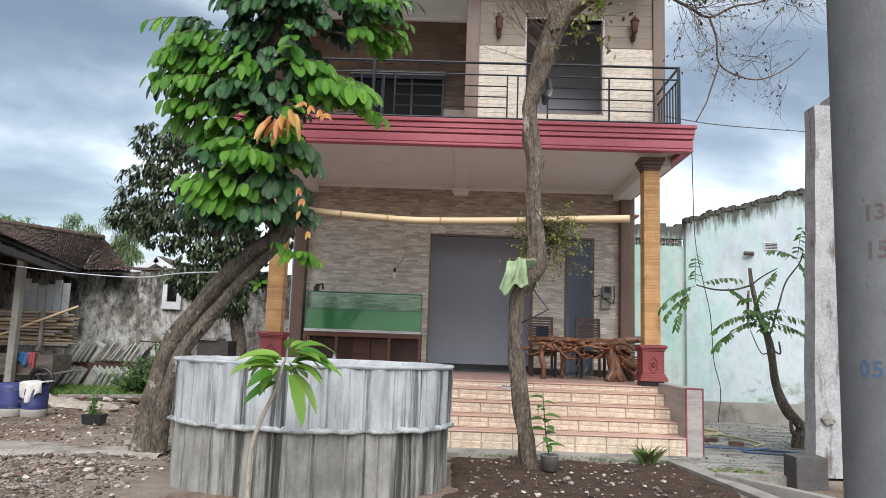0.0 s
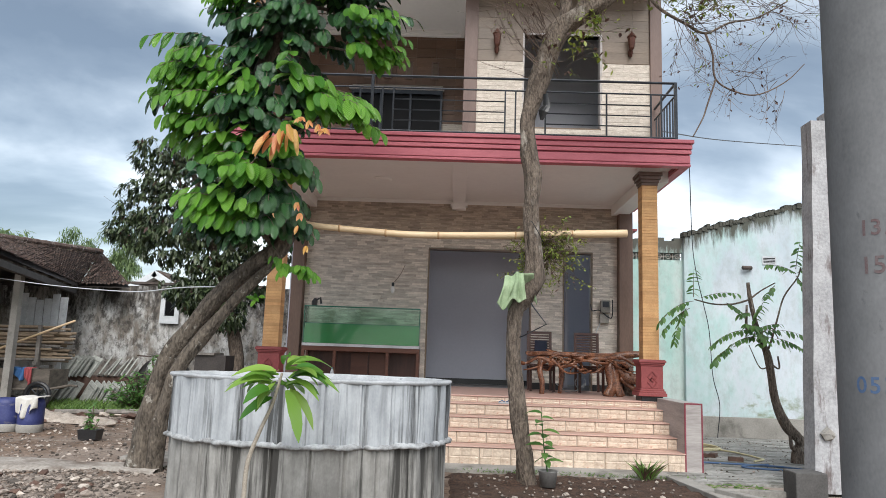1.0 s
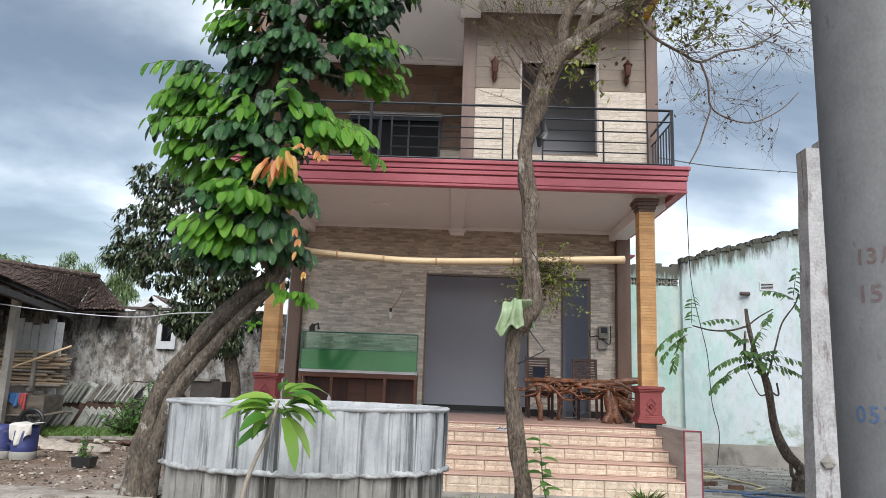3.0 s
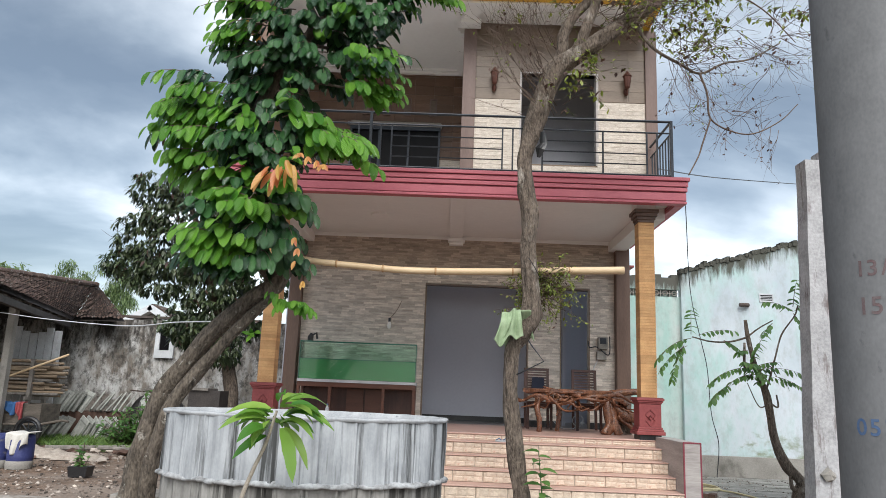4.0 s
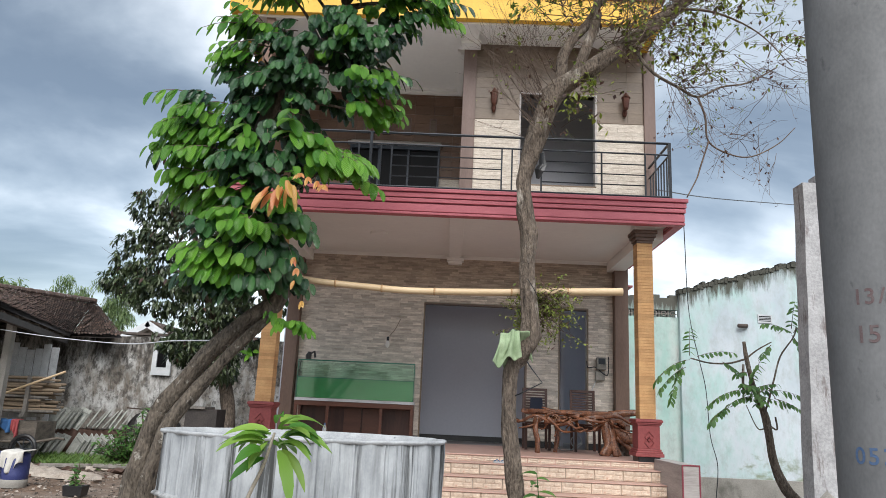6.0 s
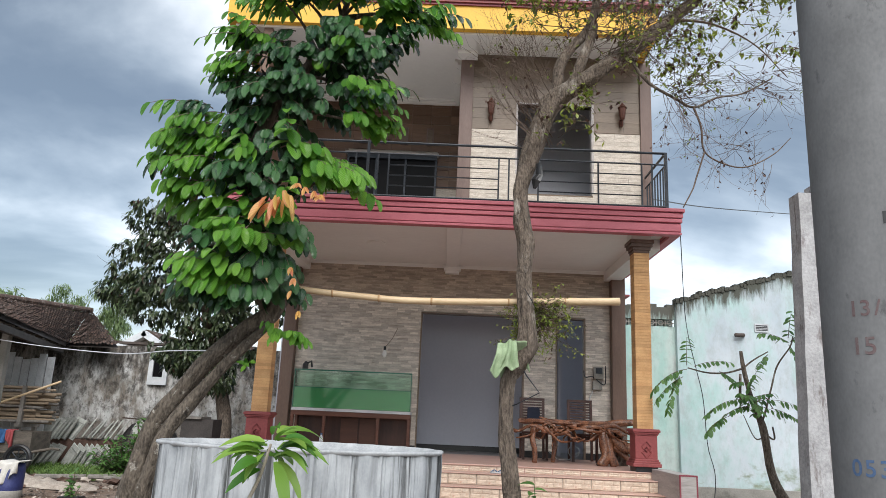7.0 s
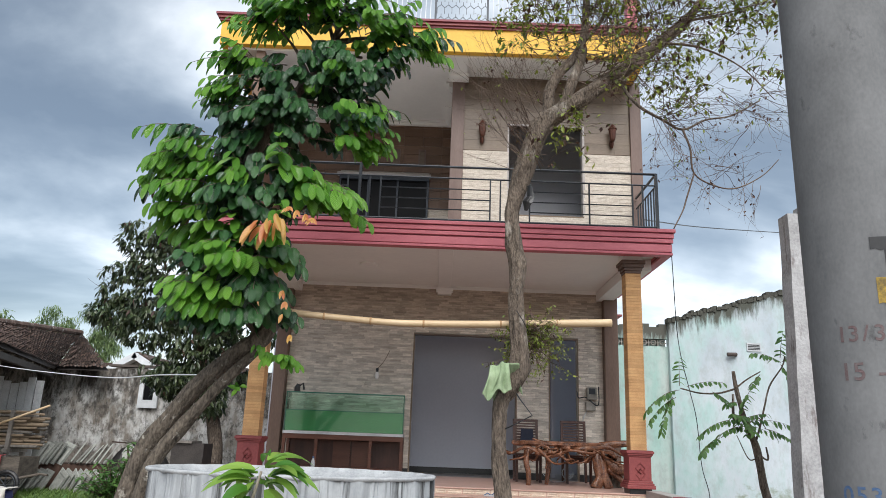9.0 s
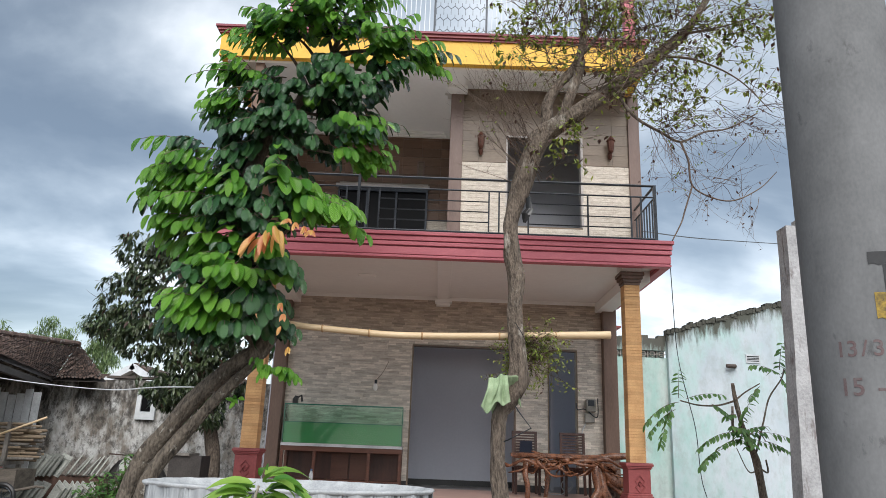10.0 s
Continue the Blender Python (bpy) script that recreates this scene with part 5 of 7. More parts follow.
# ---- walls beside the house ----
def weathered(name, base, second, mold, z_top, reach, patch=None, low=None, grit=1.0, slope=0.0):
    """Old limewash: colour patches, dark mould running down from the top and green at the foot."""
    m, n, l, b = shader(name)
    tex = n.new("ShaderNodeTexCoord")
    sp = n.new("ShaderNodeSeparateXYZ")
    l.new(tex.outputs["Object"], sp.inputs[0])

    def noisy(scale, stretch, detail=8.0, rough=0.65):
        mp_ = n.new("ShaderNodeMapping")
        mp_.inputs["Scale"].default_value = stretch
        l.new(tex.outputs["Object"], mp_.inputs["Vector"])
        q = n.new("ShaderNodeTexNoise")
        q.inputs["Scale"].default_value, q.inputs["Detail"].default_value, q.inputs["Roughness"].default_value = scale, detail, rough
        l.new(mp_.outputs[0], q.inputs["Vector"])
        return q.outputs["Fac"]

    def over(colour, fac, top):
        mx = n.new("ShaderNodeMix")
        mx.data_type = "RGBA"
        l.new(fac, mx.inputs["Factor"])
        l.new(colour, mx.inputs[6])
        mx.inputs[7].default_value = (*top, 1)
        return mx.outputs[2]

    def step(value, a, bb):
        r = n.new("ShaderNodeMapRange")
        r.inputs["From Min"].default_value, r.inputs["From Max"].default_value = a, bb
        l.new(value, r.inputs["Value"])
        return r.outputs[0]

    def math2(op, u, v):
        q = n.new("ShaderNodeMath")
        q.operation = op
        l.new(u, q.inputs[0])
        if isinstance(v, float):
            q.inputs[1].default_value = v
        else:
            l.new(v, q.inputs[1])
        return q.outputs[0]
    r = ramp_of(n, [(0.40, base), (0.60, second)])
    l.new(noisy(0.55, (1, 1, 0.45)), r.inputs[0])
    colour = r.outputs[0]
    if patch:
        colour = over(colour, step(noisy(1.1 * grit, (1, 1, 0.5)), 0.45, 0.64), patch)
    fine_ = noisy(14.0, (1, 1, 0.5))
    colour = over(colour, math2("MULTIPLY", step(fine_, 0.50, 0.70), 0.34), (0.33, 0.36, 0.35))
    colour = over(colour, math2("MULTIPLY", step(noisy(3.5, (1, 1, 0.6), 9.0, 0.7), 0.50, 0.64), 0.38), (0.30, 0.33, 0.32))
    if grit > 1.5:
        colour = over(colour, math2("MULTIPLY", step(noisy(4.5, (1, 1, 0.7), 10.0, 0.75), 0.49, 0.58), 0.75), mold)
    streak = noisy(3.4, (2.2, 2.2, 0.30 * grit), 10.0, 0.72)
    hgt = math2("MULTIPLY", math2("SUBTRACT", math2("SUBTRACT", sp.outputs["Z"], math2("MULTIPLY", sp.outputs["X"], slope)), z_top - 4.62 * slope), 1.0 / reach)
    lean = n.new("ShaderNodeMath")
    lean.operation = "ADD"
    l.new(streak, lean.inputs[0])
    l.new(math2("MULTIPLY", hgt, 0.35), lean.inputs[1])
    colour = over(colour, step(lean.outputs[0], 0.42, 0.60), mold)
    if low:
        foot = math2("SUBTRACT", noisy(1.8, (1, 1, 1.6)), math2("MULTIPLY", sp.outputs["Z"], 0.28))
        colour = over(colour, step(foot, 0.36, 0.48), low)
    l.new(colour, b.inputs["Base Color"])
    b.inputs["Roughness"].default_value = 0.92
    bp = n.new("ShaderNodeBump")
    bp.inputs["Strength"].default_value, bp.inputs["Distance"].default_value = 0.4, 0.008
    l.new(fine_, bp.inputs["Height"])
    l.new(bp.outputs[0], b.inputs["Normal"])
    return m


M_LIME = weathered("limewashed wall", (0.42, 0.485, 0.53), (0.555, 0.60, 0.64), (0.075, 0.08, 0.066), 3.74, 0.55, patch=(0.37, 0.54, 0.52), low=(0.25, 0.29, 0.22), slope=0.29)
M_TEAL = weathered("pale teal wall", (0.36, 0.56, 0.51), (0.50, 0.66, 0.62), (0.10, 0.10, 0.085), 3.6, 0.6, patch=(0.55, 0.60, 0.58), low=(0.25, 0.32, 0.25))
M_OLDWALL = weathered("stained render", (0.20, 0.175, 0.15), (0.38, 0.345, 0.305), (0.045, 0.04, 0.036), 2.6, 2.6, patch=(0.66, 0.66, 0.65), grit=2.6)
M_ENDWALL = mat("bare weathered render", (0.26, 0.26, 0.265), (0.48, 0.48, 0.49), 4, 30, 0.92, 0.8, grain=0.45, stain=(0.15, 0.125, 0.12), stain_size=3.2, stain_stretch=(2.0, 2.0, 0.45), stain_at=(0.54, 0.64), lift=0.015)
WY = 13.6
g = Geo()
xs_ = [4.62 + 0.12 * i for i in range(42)]
for i in range(len(xs_) - 1):
    a, b = xs_[i], xs_[i + 1]
    za = min(3.97 + (a - 4.62) * 0.29, 4.75) + 0.03 * noise.noise(Vector((a * 4, 0, 0)))
    k = len(g.v)
    g.box(a, WY, 0, b, WY + 0.18, za)
weld(structure("wall_neighbour", g, M_LIME, "tall limewashed neighbour wall streaked with mould"))
g = Geo()
for i in range(len(xs_) - 1):
    a, b = xs_[i] , xs_[i + 1]
    za = min(3.97 + (a - 4.62) * 0.29, 4.75) + 0.03 * noise.noise(Vector((a * 4, 0, 0)))
    for q in range(3):
        c0 = a + 0.04 * q
        g.box(c0 + rnd(-0.015, 0.01), WY - rnd(0.0, 0.04), za - rnd(0.0, 0.03), c0 + 0.04 + rnd(0, 0.02), WY + 0.2, za + 0.04 + 0.05 * noise.noise(Vector((c0 * 5, 2, 0))) + rnd(0.0, 0.05))
structure("trim_wall_coping", g, mat("mossy coping", (0.035, 0.036, 0.03), (0.10, 0.10, 0.085), 5, 40, 1.0, 0.8), "dark mossy broken coping along the wall top")
g = Geo().box(3.46, WY + 0.12, 0, 4.62, WY + 0.3, 3.47).box(3.46, WY + 0.27, 3.47, 4.62, WY + 0.3, 3.62)
x = 3.46
while x < 4.62:
    g.box(x, WY + 0.12, 3.62, min(x + 0.2, 4.62), WY + 0.3, 3.86 + rnd(0, 0.1))
    x += 0.2
structure("wall_neighbour_low", g, M_TEAL, "pale teal neighbour wall with a worn top")
g = Geo()
for k in range(6):
    x = 3.5 + k * 0.185
    g.box(x, WY + 0.15, 3.47, x + 0.02, WY + 0.27, 3.62)
    cxx = x + 0.1
    g.tube([(cxx + 0.05 * math.cos(a), WY + 0.15, 3.545 + 0.05 * math.sin(a)) for a in [i * math.pi / 4 for i in range(9)]], 0.012, 5)
    g.box(cxx - 0.085, WY + 0.16, 3.538, cxx + 0.085, WY + 0.24, 3.552)
structure("trim_breeze_blocks", g, M_CONC, "row of pierced grey vent blocks")
g = Geo().box(3.46, WY - 0.14, 0, 9.0, WY, 0.40)
structure("trim_plinth", g, M_CONC, "stained concrete plinth at the wall foot")
vb = thing("vent_block", "small pierced vent block in the limewashed wall", "vent")
part("frame", Geo().box(6.18, WY - 0.02, 3.42, 6.46, WY - 0.002, 3.45).box(6.18, WY - 0.02, 3.56, 6.46, WY - 0.002, 3.59).box(6.18, WY - 0.02, 3.45, 6.2, WY - 0.002, 3.56).box(6.44, WY - 0.02, 3.45, 6.46, WY - 0.002, 3.56), M_RIM, vb)
# black panel on the wall face paints the shade behind the slats
part("back", Geo().box(6.2, WY - 0.008, 3.45, 6.44, WY - 0.002, 3.56), M_BLACK, vb, "black panel for the shade of the opening")
for k in range(3):
    part("slat", Geo().box(6.2, WY - 0.018, 3.467 + k * 0.03, 6.44, WY - 0.008, 3.477 + k * 0.03), M_RIM, vb)
pp = thing("drain_pipe", "dark pipe stub sticking out of the wall", "pipe")
part("pipe", Geo().tube([(5.95, WY + 0.02, 3.34), (5.93, WY - 0.06, 3.34), (5.75, WY - 0.1, 3.33)], 0.04, 10), mat("rusty pipe", (0.05, 0.04, 0.035), (0.12, 0.09, 0.08), 8, 60, 0.7, 0.3), pp, smooth=True)
rr = Geo()
for k in range(5):
    rr.box(3.42 + k * 0.1, 14.6, 3.98 + k * 0.06, 3.54 + k * 0.1, 15.6, 4.02 + k * 0.06)
nr = thing("red_roof", "small red metal roof edge beyond the wall", "roof")
part("sheet", rr, M_MAROON, nr)
part("post", Geo().box(3.5, 15.4, 0, 3.6, 15.5, 4.1), M_CONC, nr)

# near wall end with a rough top
g = Geo()
for j in range(24):
    z0, z1 = j * 0.18, (j + 1) * 0.18
    e0 = 4.09 + 0.032 * z0 + 0.02 * noise.noise(Vector((z0 * 1.2, 3, 0))) 
    e1 = 4.09 + 0.032 * z1 + 0.02 * noise.noise(Vector((z1 * 1.2, 3, 0))) 
    k = len(g.v)
    g.v += [(e0, 7.6, z0), (7.0, 7.6, z0), (7.0, 7.85, z0), (e0, 7.85, z0), (e1, 7.6, z1), (7.0, 7.6, z1), (7.0, 7.85, z1), (e1, 7.85, z1)]
    g.f += [(k, k + 1, k + 5, k + 4), (k + 1, k + 2, k + 6, k + 5), (k + 2, k + 3, k + 7, k + 6), (k + 3, k, k + 4, k + 7), (k + 4, k + 5, k + 6, k + 7)]
g.box(4.42, 7.62, 4.32, 7.0, 7.84, 4.44)
weld(structure("wall_gate_end", g, M_ENDWALL, "bare weathered end of a tall rendered wall"))
hole = Geo().tube([(4.19, 7.60, 0.62), (4.25, 7.59, 0.66), (4.31, 7.6, 0.63)], [0.05, 0.07, 0.05], 8, 0.6)
part("broken_patch", hole, M_CONC, bpy.data.objects["wall_gate_end"])
blk = thing("concrete_block", "dark square concrete block at the wall foot", "block")
bevelled(part("block", Geo().box(3.60, 7.0, -0.05, 3.93, 7.3, 0.30), mat("dark concrete", (0.055, 0.052, 0.05), (0.12, 0.115, 0.11), 4, 50, 0.9, 0.6), blk), 0.012)
kerb = thing("kerb", "low grey concrete kerb round a planting bed", "kerb")
km = Matrix.Translation((2.90, 7.22, 0)) @ Matrix.Rotation(radians(-62), 4, "Z")
bevelled(part("kerb_bar", Geo().box(0, -0.09, -0.05, 1.6, 0.0, 0.085, km), M_CONC, kerb), 0.008)
bevelled(part("kerb_bar", Geo().box(2.92, 7.22, -0.05, 3.6, 7.31, 0.07), M_CONC, kerb), 0.008)
kerb2 = thing("kerb", "flat grey concrete edging of the soil bed", "kerb")
km = Matrix.Translation((2.62, 8.24, 0)) @ Matrix.Rotation(radians(-83), 4, "Z")
bevelled(part("kerb_bar", Geo().box(0, 0, -0.05, 2.4, 0.2, 0.04, km), M_CONC, kerb2), 0.008)

# ---- porch furniture ----
g = Geo()
for a, b in SPANS:
    g.box(a, WALL - 0.03, FLOOR, b, WALL - 0.001, FLOOR + 0.12)
structure("baseboard_porch", g, M_BLACK, "black tiled skirting along the porch wall")
M_DARKWOOD = mat("dark red wood", (0.032, 0.012, 0.009), (0.08, 0.03, 0.02), 3.0, 60, 0.4, 0.2, stretch=(3, 3, 0.4))
M_CABINET = mat("red brown cabinet wood", (0.065, 0.024, 0.015), (0.13, 0.05, 0.03), 2.5, 50, 0.4, 0.2, stretch=(0.4, 2, 3))
M_ROOT = mat("polished root wood", (0.022, 0.009, 0.007), (0.32, 0.13, 0.065), 9, 50, 0.22, 1.0, stretch=(1, 1, 1), grain=0.4, stain=(0.34, 0.18, 0.10), stain_size=7, stain_at=(0.60, 0.72), spec=0.6, lift=0.02)


def slat_chair(x, y):
    c = thing("porch_chair", "dark red wooden chair with a slatted back", "chair", "porch chairs", at=(x, y, FLOOR))
    w = 0.205
    for sx in (-1, 1):
        part("front_leg", Geo().box(sx * w - 0.022, -0.24, 0, sx * w + 0.022, -0.195, 0.44), M_DARKWOOD, c)
        lean = Matrix.Translation((0, 0.2, 0)) @ Matrix.Rotation(radians(-6), 4, "X")
        part("back_post", Geo().box(sx * w - 0.022, -0.022, 0, sx * w + 0.022, 0.022, 1.06, lean), M_DARKWOOD, c)
    bevelled(part("seat", Geo().box(-0.235, -0.26, 0.44, 0.235, 0.19, 0.475), M_DARKWOOD, c), 0.008)
    for k in range(9):
        z = 0.60 + k * 0.048
        part("slat", Geo().box(-w + 0.024, -0.01, z, w - 0.024, 0.008, z + 0.028, lean), M_DARKWOOD, c)
    part("top_rail", Geo().box(-w - 0.022, -0.024, 1.03, w + 0.022, 0.024, 1.075, lean), M_DARKWOOD, c)
    part("apron", Geo().box(-w + 0.024, -0.235, 0.36, w - 0.024, -0.21, 0.438), M_DARKWOOD, c)
    return c


slat_chair(1.61, 12.35)
slat_chair(2.48, 12.35)
bag = thing("dark_cloth", "dark blue cloth hung on a chair back", "cloth")
part("fold", Geo().box(1.50, 12.46, 1.48, 1.74, 12.50, 1.72, taper=0.012), mat("dark blue cloth", (0.01, 0.015, 0.03), (0.025, 0.03, 0.05), 5, 80, 0.9, 0.4), bag)


def root_table():
    t = thing("root_table", "polished teak root table with gnarled twisting legs", "table")
    top = Geo()
    n = 40
    for z, s in ((1.43, 0.93), (1.455, 1.0), (1.50, 1.0), (1.512, 0.96)):
        for j in range(n):
            a = 2 * math.pi * j / n
            q = Vector((math.cos(a) * 1.7, math.sin(a) * 1.7, 2))
            k = s * (1 + 0.22 * noise.noise(q) + 0.1 * noise.noise(q * 3))
            top.v.append((2.08 + 0.80 * k * math.cos(a), 11.55 + 0.42 * k * math.sin(a), z + 0.012 * noise.noise(q * 4)))
    for i in range(3):
        for j in range(n):
            a, b = i * n + j, i * n + (j + 1) % n
            top.f.append((a, b, b + n, a + n))
    top.f.append(tuple(range(3 * n, 4 * n)))
    part("tabletop", top, M_ROOT, t, "thick irregular top", smooth=False)
    arm = curve_pts([(2.7, 11.45, 1.46), (2.95, 11.42, 1.50), (3.22, 11.4, 1.52)], 5)
    part("side_spur", Geo().tube(arm, taper(len(arm), 0.075, 0.05), 10, 0.3, 2), M_ROOT, t, smooth=True)
    legs = [([(1.50, 11.3, 1.42), (1.46, 11.22, 1.2), (1.50, 11.2, 1.0), (1.49, 11.2, 0.82)], 0.05, 0.035),
            ([(1.86, 11.6, 1.42), (1.88, 11.62, 1.1), (1.84, 11.6, 0.82)], 0.045, 0.035),
            ([(2.66, 11.3, 1.44), (2.60, 11.2, 1.25), (2.63, 11.15, 1.0), (2.52, 11.1, 0.82)], 0.085, 0.075),
            ([(2.60, 11.3, 1.44), (2.66, 11.2, 1.2), (2.70, 11.15, 1.0), (2.78, 11.12, 0.82)], 0.075, 0.07),
            ([(2.7, 11.3, 1.3), (2.85, 11.25, 1.15), (3.0, 11.2, 1.1), (3.12, 11.2, 1.08)], 0.10, 0.085),
            ([(2.78, 11.25, 1.12), (2.95, 11.2, 0.98), (3.08, 11.15, 0.84)], 0.06, 0.025)]
    for k, (lk, a, b) in enumerate(legs):
        lp = curve_pts(lk, 5)
        part("leg", Geo().tube(lp, taper(len(lp), a, b), 10, 0.6, k * 3 + 1), M_ROOT, t, smooth=True)
    for k in range(40):
        x = rnd(1.5, 2.85)
        z = 1.44 - rnd(0.0, 0.12)
        lk = [(x, 11.22 + rnd(-0.12, 0.05), z)]
        dx = rnd(-0.18, 0.24)
        for q in range(3):
            lk.append((lk[-1][0] + dx + rnd(-0.08, 0.08), 11.2 + rnd(-0.12, 0.1), max(1.02, lk[-1][2] - rnd(-0.06, 0.13))))
        lp = curve_pts(lk, 4)
        part("root", Geo().tube(lp, taper(len(lp), rnd(0.016, 0.038), rnd(0.006, 0.018)), 8, 1.3, k), M_ROOT, t, smooth=True)


root_table()
stump_ = thing("wood_stump", "gnarled driftwood stump beside the table", "stump")
for k in range(7):
    lp = curve_pts([(2.95 + rnd(-0.1, 0.1), 11.6, 0.82), (2.95 + rnd(-0.14, 0.14), 11.5, 0.97), (3.0 + rnd(-0.2, 0.18), 11.45, 1.12)], 4)
    part("root", Geo().tube(lp, taper(len(lp), 0.09, 0.045), 8, 0.6, k), M_BARK2, stump_, smooth=True)

# aquarium on its cabinet
cab = thing("aquarium_cabinet", "open red brown wooden cabinet under an aquarium", "cabinet")
cx0, cx1, cy0, cy1 = -2.76, -0.60, 12.42, 12.9
bevelled(part("top", Geo().box(cx0, cy0, 1.40, cx1, cy1, 1.485), M_CABINET, cab), 0.006)
part("back", Geo().box(cx0 + 0.05, cy1 - 0.03, 0.9, cx1 - 0.05, cy1, 1.40), M_DARKWOOD, cab)
part("bottom_shelf", Geo().box(cx0 + 0.05, cy0 + 0.03, 0.90, cx1 - 0.05, cy1 - 0.03, 0.93), M_CABINET, cab)
for x in (cx0, -2.18, -1.21, cx1 - 0.055):
    bevelled(part("upright", Geo().box(x, cy0 + 0.004, FLOOR, x + 0.055, cy0 + 0.06, 1.40), M_CABINET, cab), 0.004)
for x in (cx0, cx1 - 0.055):
    part("rear_leg", Geo().box(x, cy1 - 0.08, FLOOR, x + 0.05, cy1 - 0.032, 1.40), M_CABINET, cab)
for x in (-1.9, -1.55):
    part("inner_board", Geo().box(x, cy1 - 0.06, 0.93, x + 0.32, cy1 - 0.032, 1.38), M_CABINET, cab)
aq = thing("aquarium", "long glass aquarium half full of green water", "aquarium")
am, an, al, ab_ = shader("green tinted glass")
trn = an.new("ShaderNodeBsdfTransparent")
trn.inputs["Color"].default_value = (0.90, 0.975, 0.94, 1)
gls = an.new("ShaderNodeBsdfGlossy")
gls.inputs["Roughness"].default_value = 0.03
frs = an.new("ShaderNodeFresnel")
frs.inputs["IOR"].default_value = 1.3
mxs = an.new("ShaderNodeMixShader")
al.new(frs.outputs[0], mxs.inputs[0])
al.new(trn.outputs[0], mxs.inputs[1])
al.new(gls.outputs[0], mxs.inputs[2])
al.new(mxs.outputs[0], an["Material Output"].inputs["Surface"])
part("base_sheet", Geo().box(cx0, cy0 - 0.01, 1.487, cx1, cy1, 1.535), M_RIM, aq, "white foam sheet")
ax0, ax1, ay0, ay1, az0, az1 = -2.75, -0.61, 12.44, 12.88, 1.538, 2.22
part("front_pane", Geo().box(ax0, ay0, az0, ax1, ay0 + 0.01, az1), am, aq, "green tinted glass")
part("back_pane", Geo().box(ax0, ay1 - 0.01, az0, ax1, ay1, az1), am, aq)
for x in (ax0, ax1 - 0.01):
    part("side_pane", Geo().box(x, ay0 + 0.01, az0, x + 0.01, ay1 - 0.01, az1), am, aq)
M_ALGAE = mat("algae green water", (0.06, 0.21, 0.09), (0.085, 0.28, 0.125), 1.2, 8, 0.15, 0.0, stretch=(0.5, 1, 2))
part("water", Geo().box(ax0 + 0.014, ay0 + 0.014, az0 + 0.002, ax1 - 0.014, ay1 - 0.014, 1.90), M_ALGAE, aq, "murky green water")
M_EDGE = mat("green glass edge", (0.02, 0.10, 0.07), (0.04, 0.16, 0.11), 5, 40, 0.2, 0.0)
eg = Geo()
for z in (az1,):
    eg.box(ax0 - 0.003, ay0 - 0.003, z - 0.02, ax1 + 0.003, ay0 + 0.02, z + 0.004)
for x in (ax0 - 0.003, ax1 - 0.012):
    eg.box(x, ay0 - 0.003, az0, x + 0.015, ay0 + 0.012, az1 - 0.02)
eg.box(ax0, ay0 - 0.003, 1.895, ax1, ay0 - 0.001, 1.908)
part("edge", eg, M_EDGE, aq, "dark green glass edges")
flt = thing("aquarium_pump", "small black pump standing on the aquarium edge", "pump")
part("body", Geo().tube([(-2.58, 12.5, 2.224), (-2.58, 12.5, 2.30), (-2.56, 12.5, 2.36)], [0.05, 0.055, 0.035], 8, 0.4), M_BLACK, flt)
part("nozzle", Geo().tube([(-2.56, 12.5, 2.32), (-2.48, 12.5, 2.37), (-2.46, 12.5, 2.26)], 0.022, 6), M_BLACK, flt)
btl = thing("bottle", "small clear bottle on the porch floor", "bottle")
part("body", Geo().lathe(-2.12, 12.1, [(0.0, FLOOR), (0.035, FLOOR), (0.035, FLOOR + 0.2), (0.015, FLOOR + 0.26)], 12), M_RIM, btl, smooth=True)
part("cap", Geo().lathe(-2.12, 12.1, [(0.017, FLOOR + 0.26), (0.017, FLOOR + 0.29), (0.0, FLOOR + 0.29)], 10), M_BLUE, btl, "blue cap")

# bulb on its wire, meter boxes, cables
bulb = thing("hanging_bulb", "bare white bulb hanging from a wall wire", "light bulb")
part("wire", Geo().tube(curve_pts([(-0.96, 12.97, 3.1), (-1.05, 12.95, 2.9), (-1.17, 12.94, 2.74)], 5), 0.006, 4), M_TWIG, bulb)
part("socket", Geo().lathe(-1.18, 12.93, [(0.022, 2.66), (0.025, 2.74), (0.0, 2.75)], 8), M_RAIL, bulb)
part("glass", Geo().lathe(-1.18, 12.93, [(0.0, 2.53), (0.03, 2.55), (0.042, 2.59), (0.035, 2.64), (0.022, 2.67)], 12), M_WHITE, bulb, "white glass", smooth=True)
mt = thing("electric_meter", "grey electric meter boxes with loose cables on the wall", "electric meter")
bevelled(part("meter_box", Geo().box(2.80, 12.88, 2.30, 2.98, 12.985, 2.53), M_CONC, mt), 0.01)
bevelled(part("breaker_box", Geo().box(2.78, 12.90, 2.10, 2.96, 12.985, 2.26), M_CONC, mt), 0.01)
part("meter_face", Geo().box(2.83, 12.873, 2.40, 2.95, 12.878, 2.51), M_RAIL, mt, "dark meter window")
part("cable", Geo().tube(curve_pts([(2.62, 12.95, 2.45), (2.64, 12.9, 2.33), (2.78, 12.9, 2.34), (3.0, 12.9, 2.2), (3.02, 12.9, 2.55)], 6), 0.011, 5), M_RAIL, mt)
part("cable", Geo().tube(curve_pts([(2.80, 12.95, 2.1), (2.72, 12.95, 1.9), (2.74, 12.95, 1.75), (2.70, 12.95, 1.6), (2.72, 12.95, 1.45)], 6), 0.009, 5), M_RIM, mt)
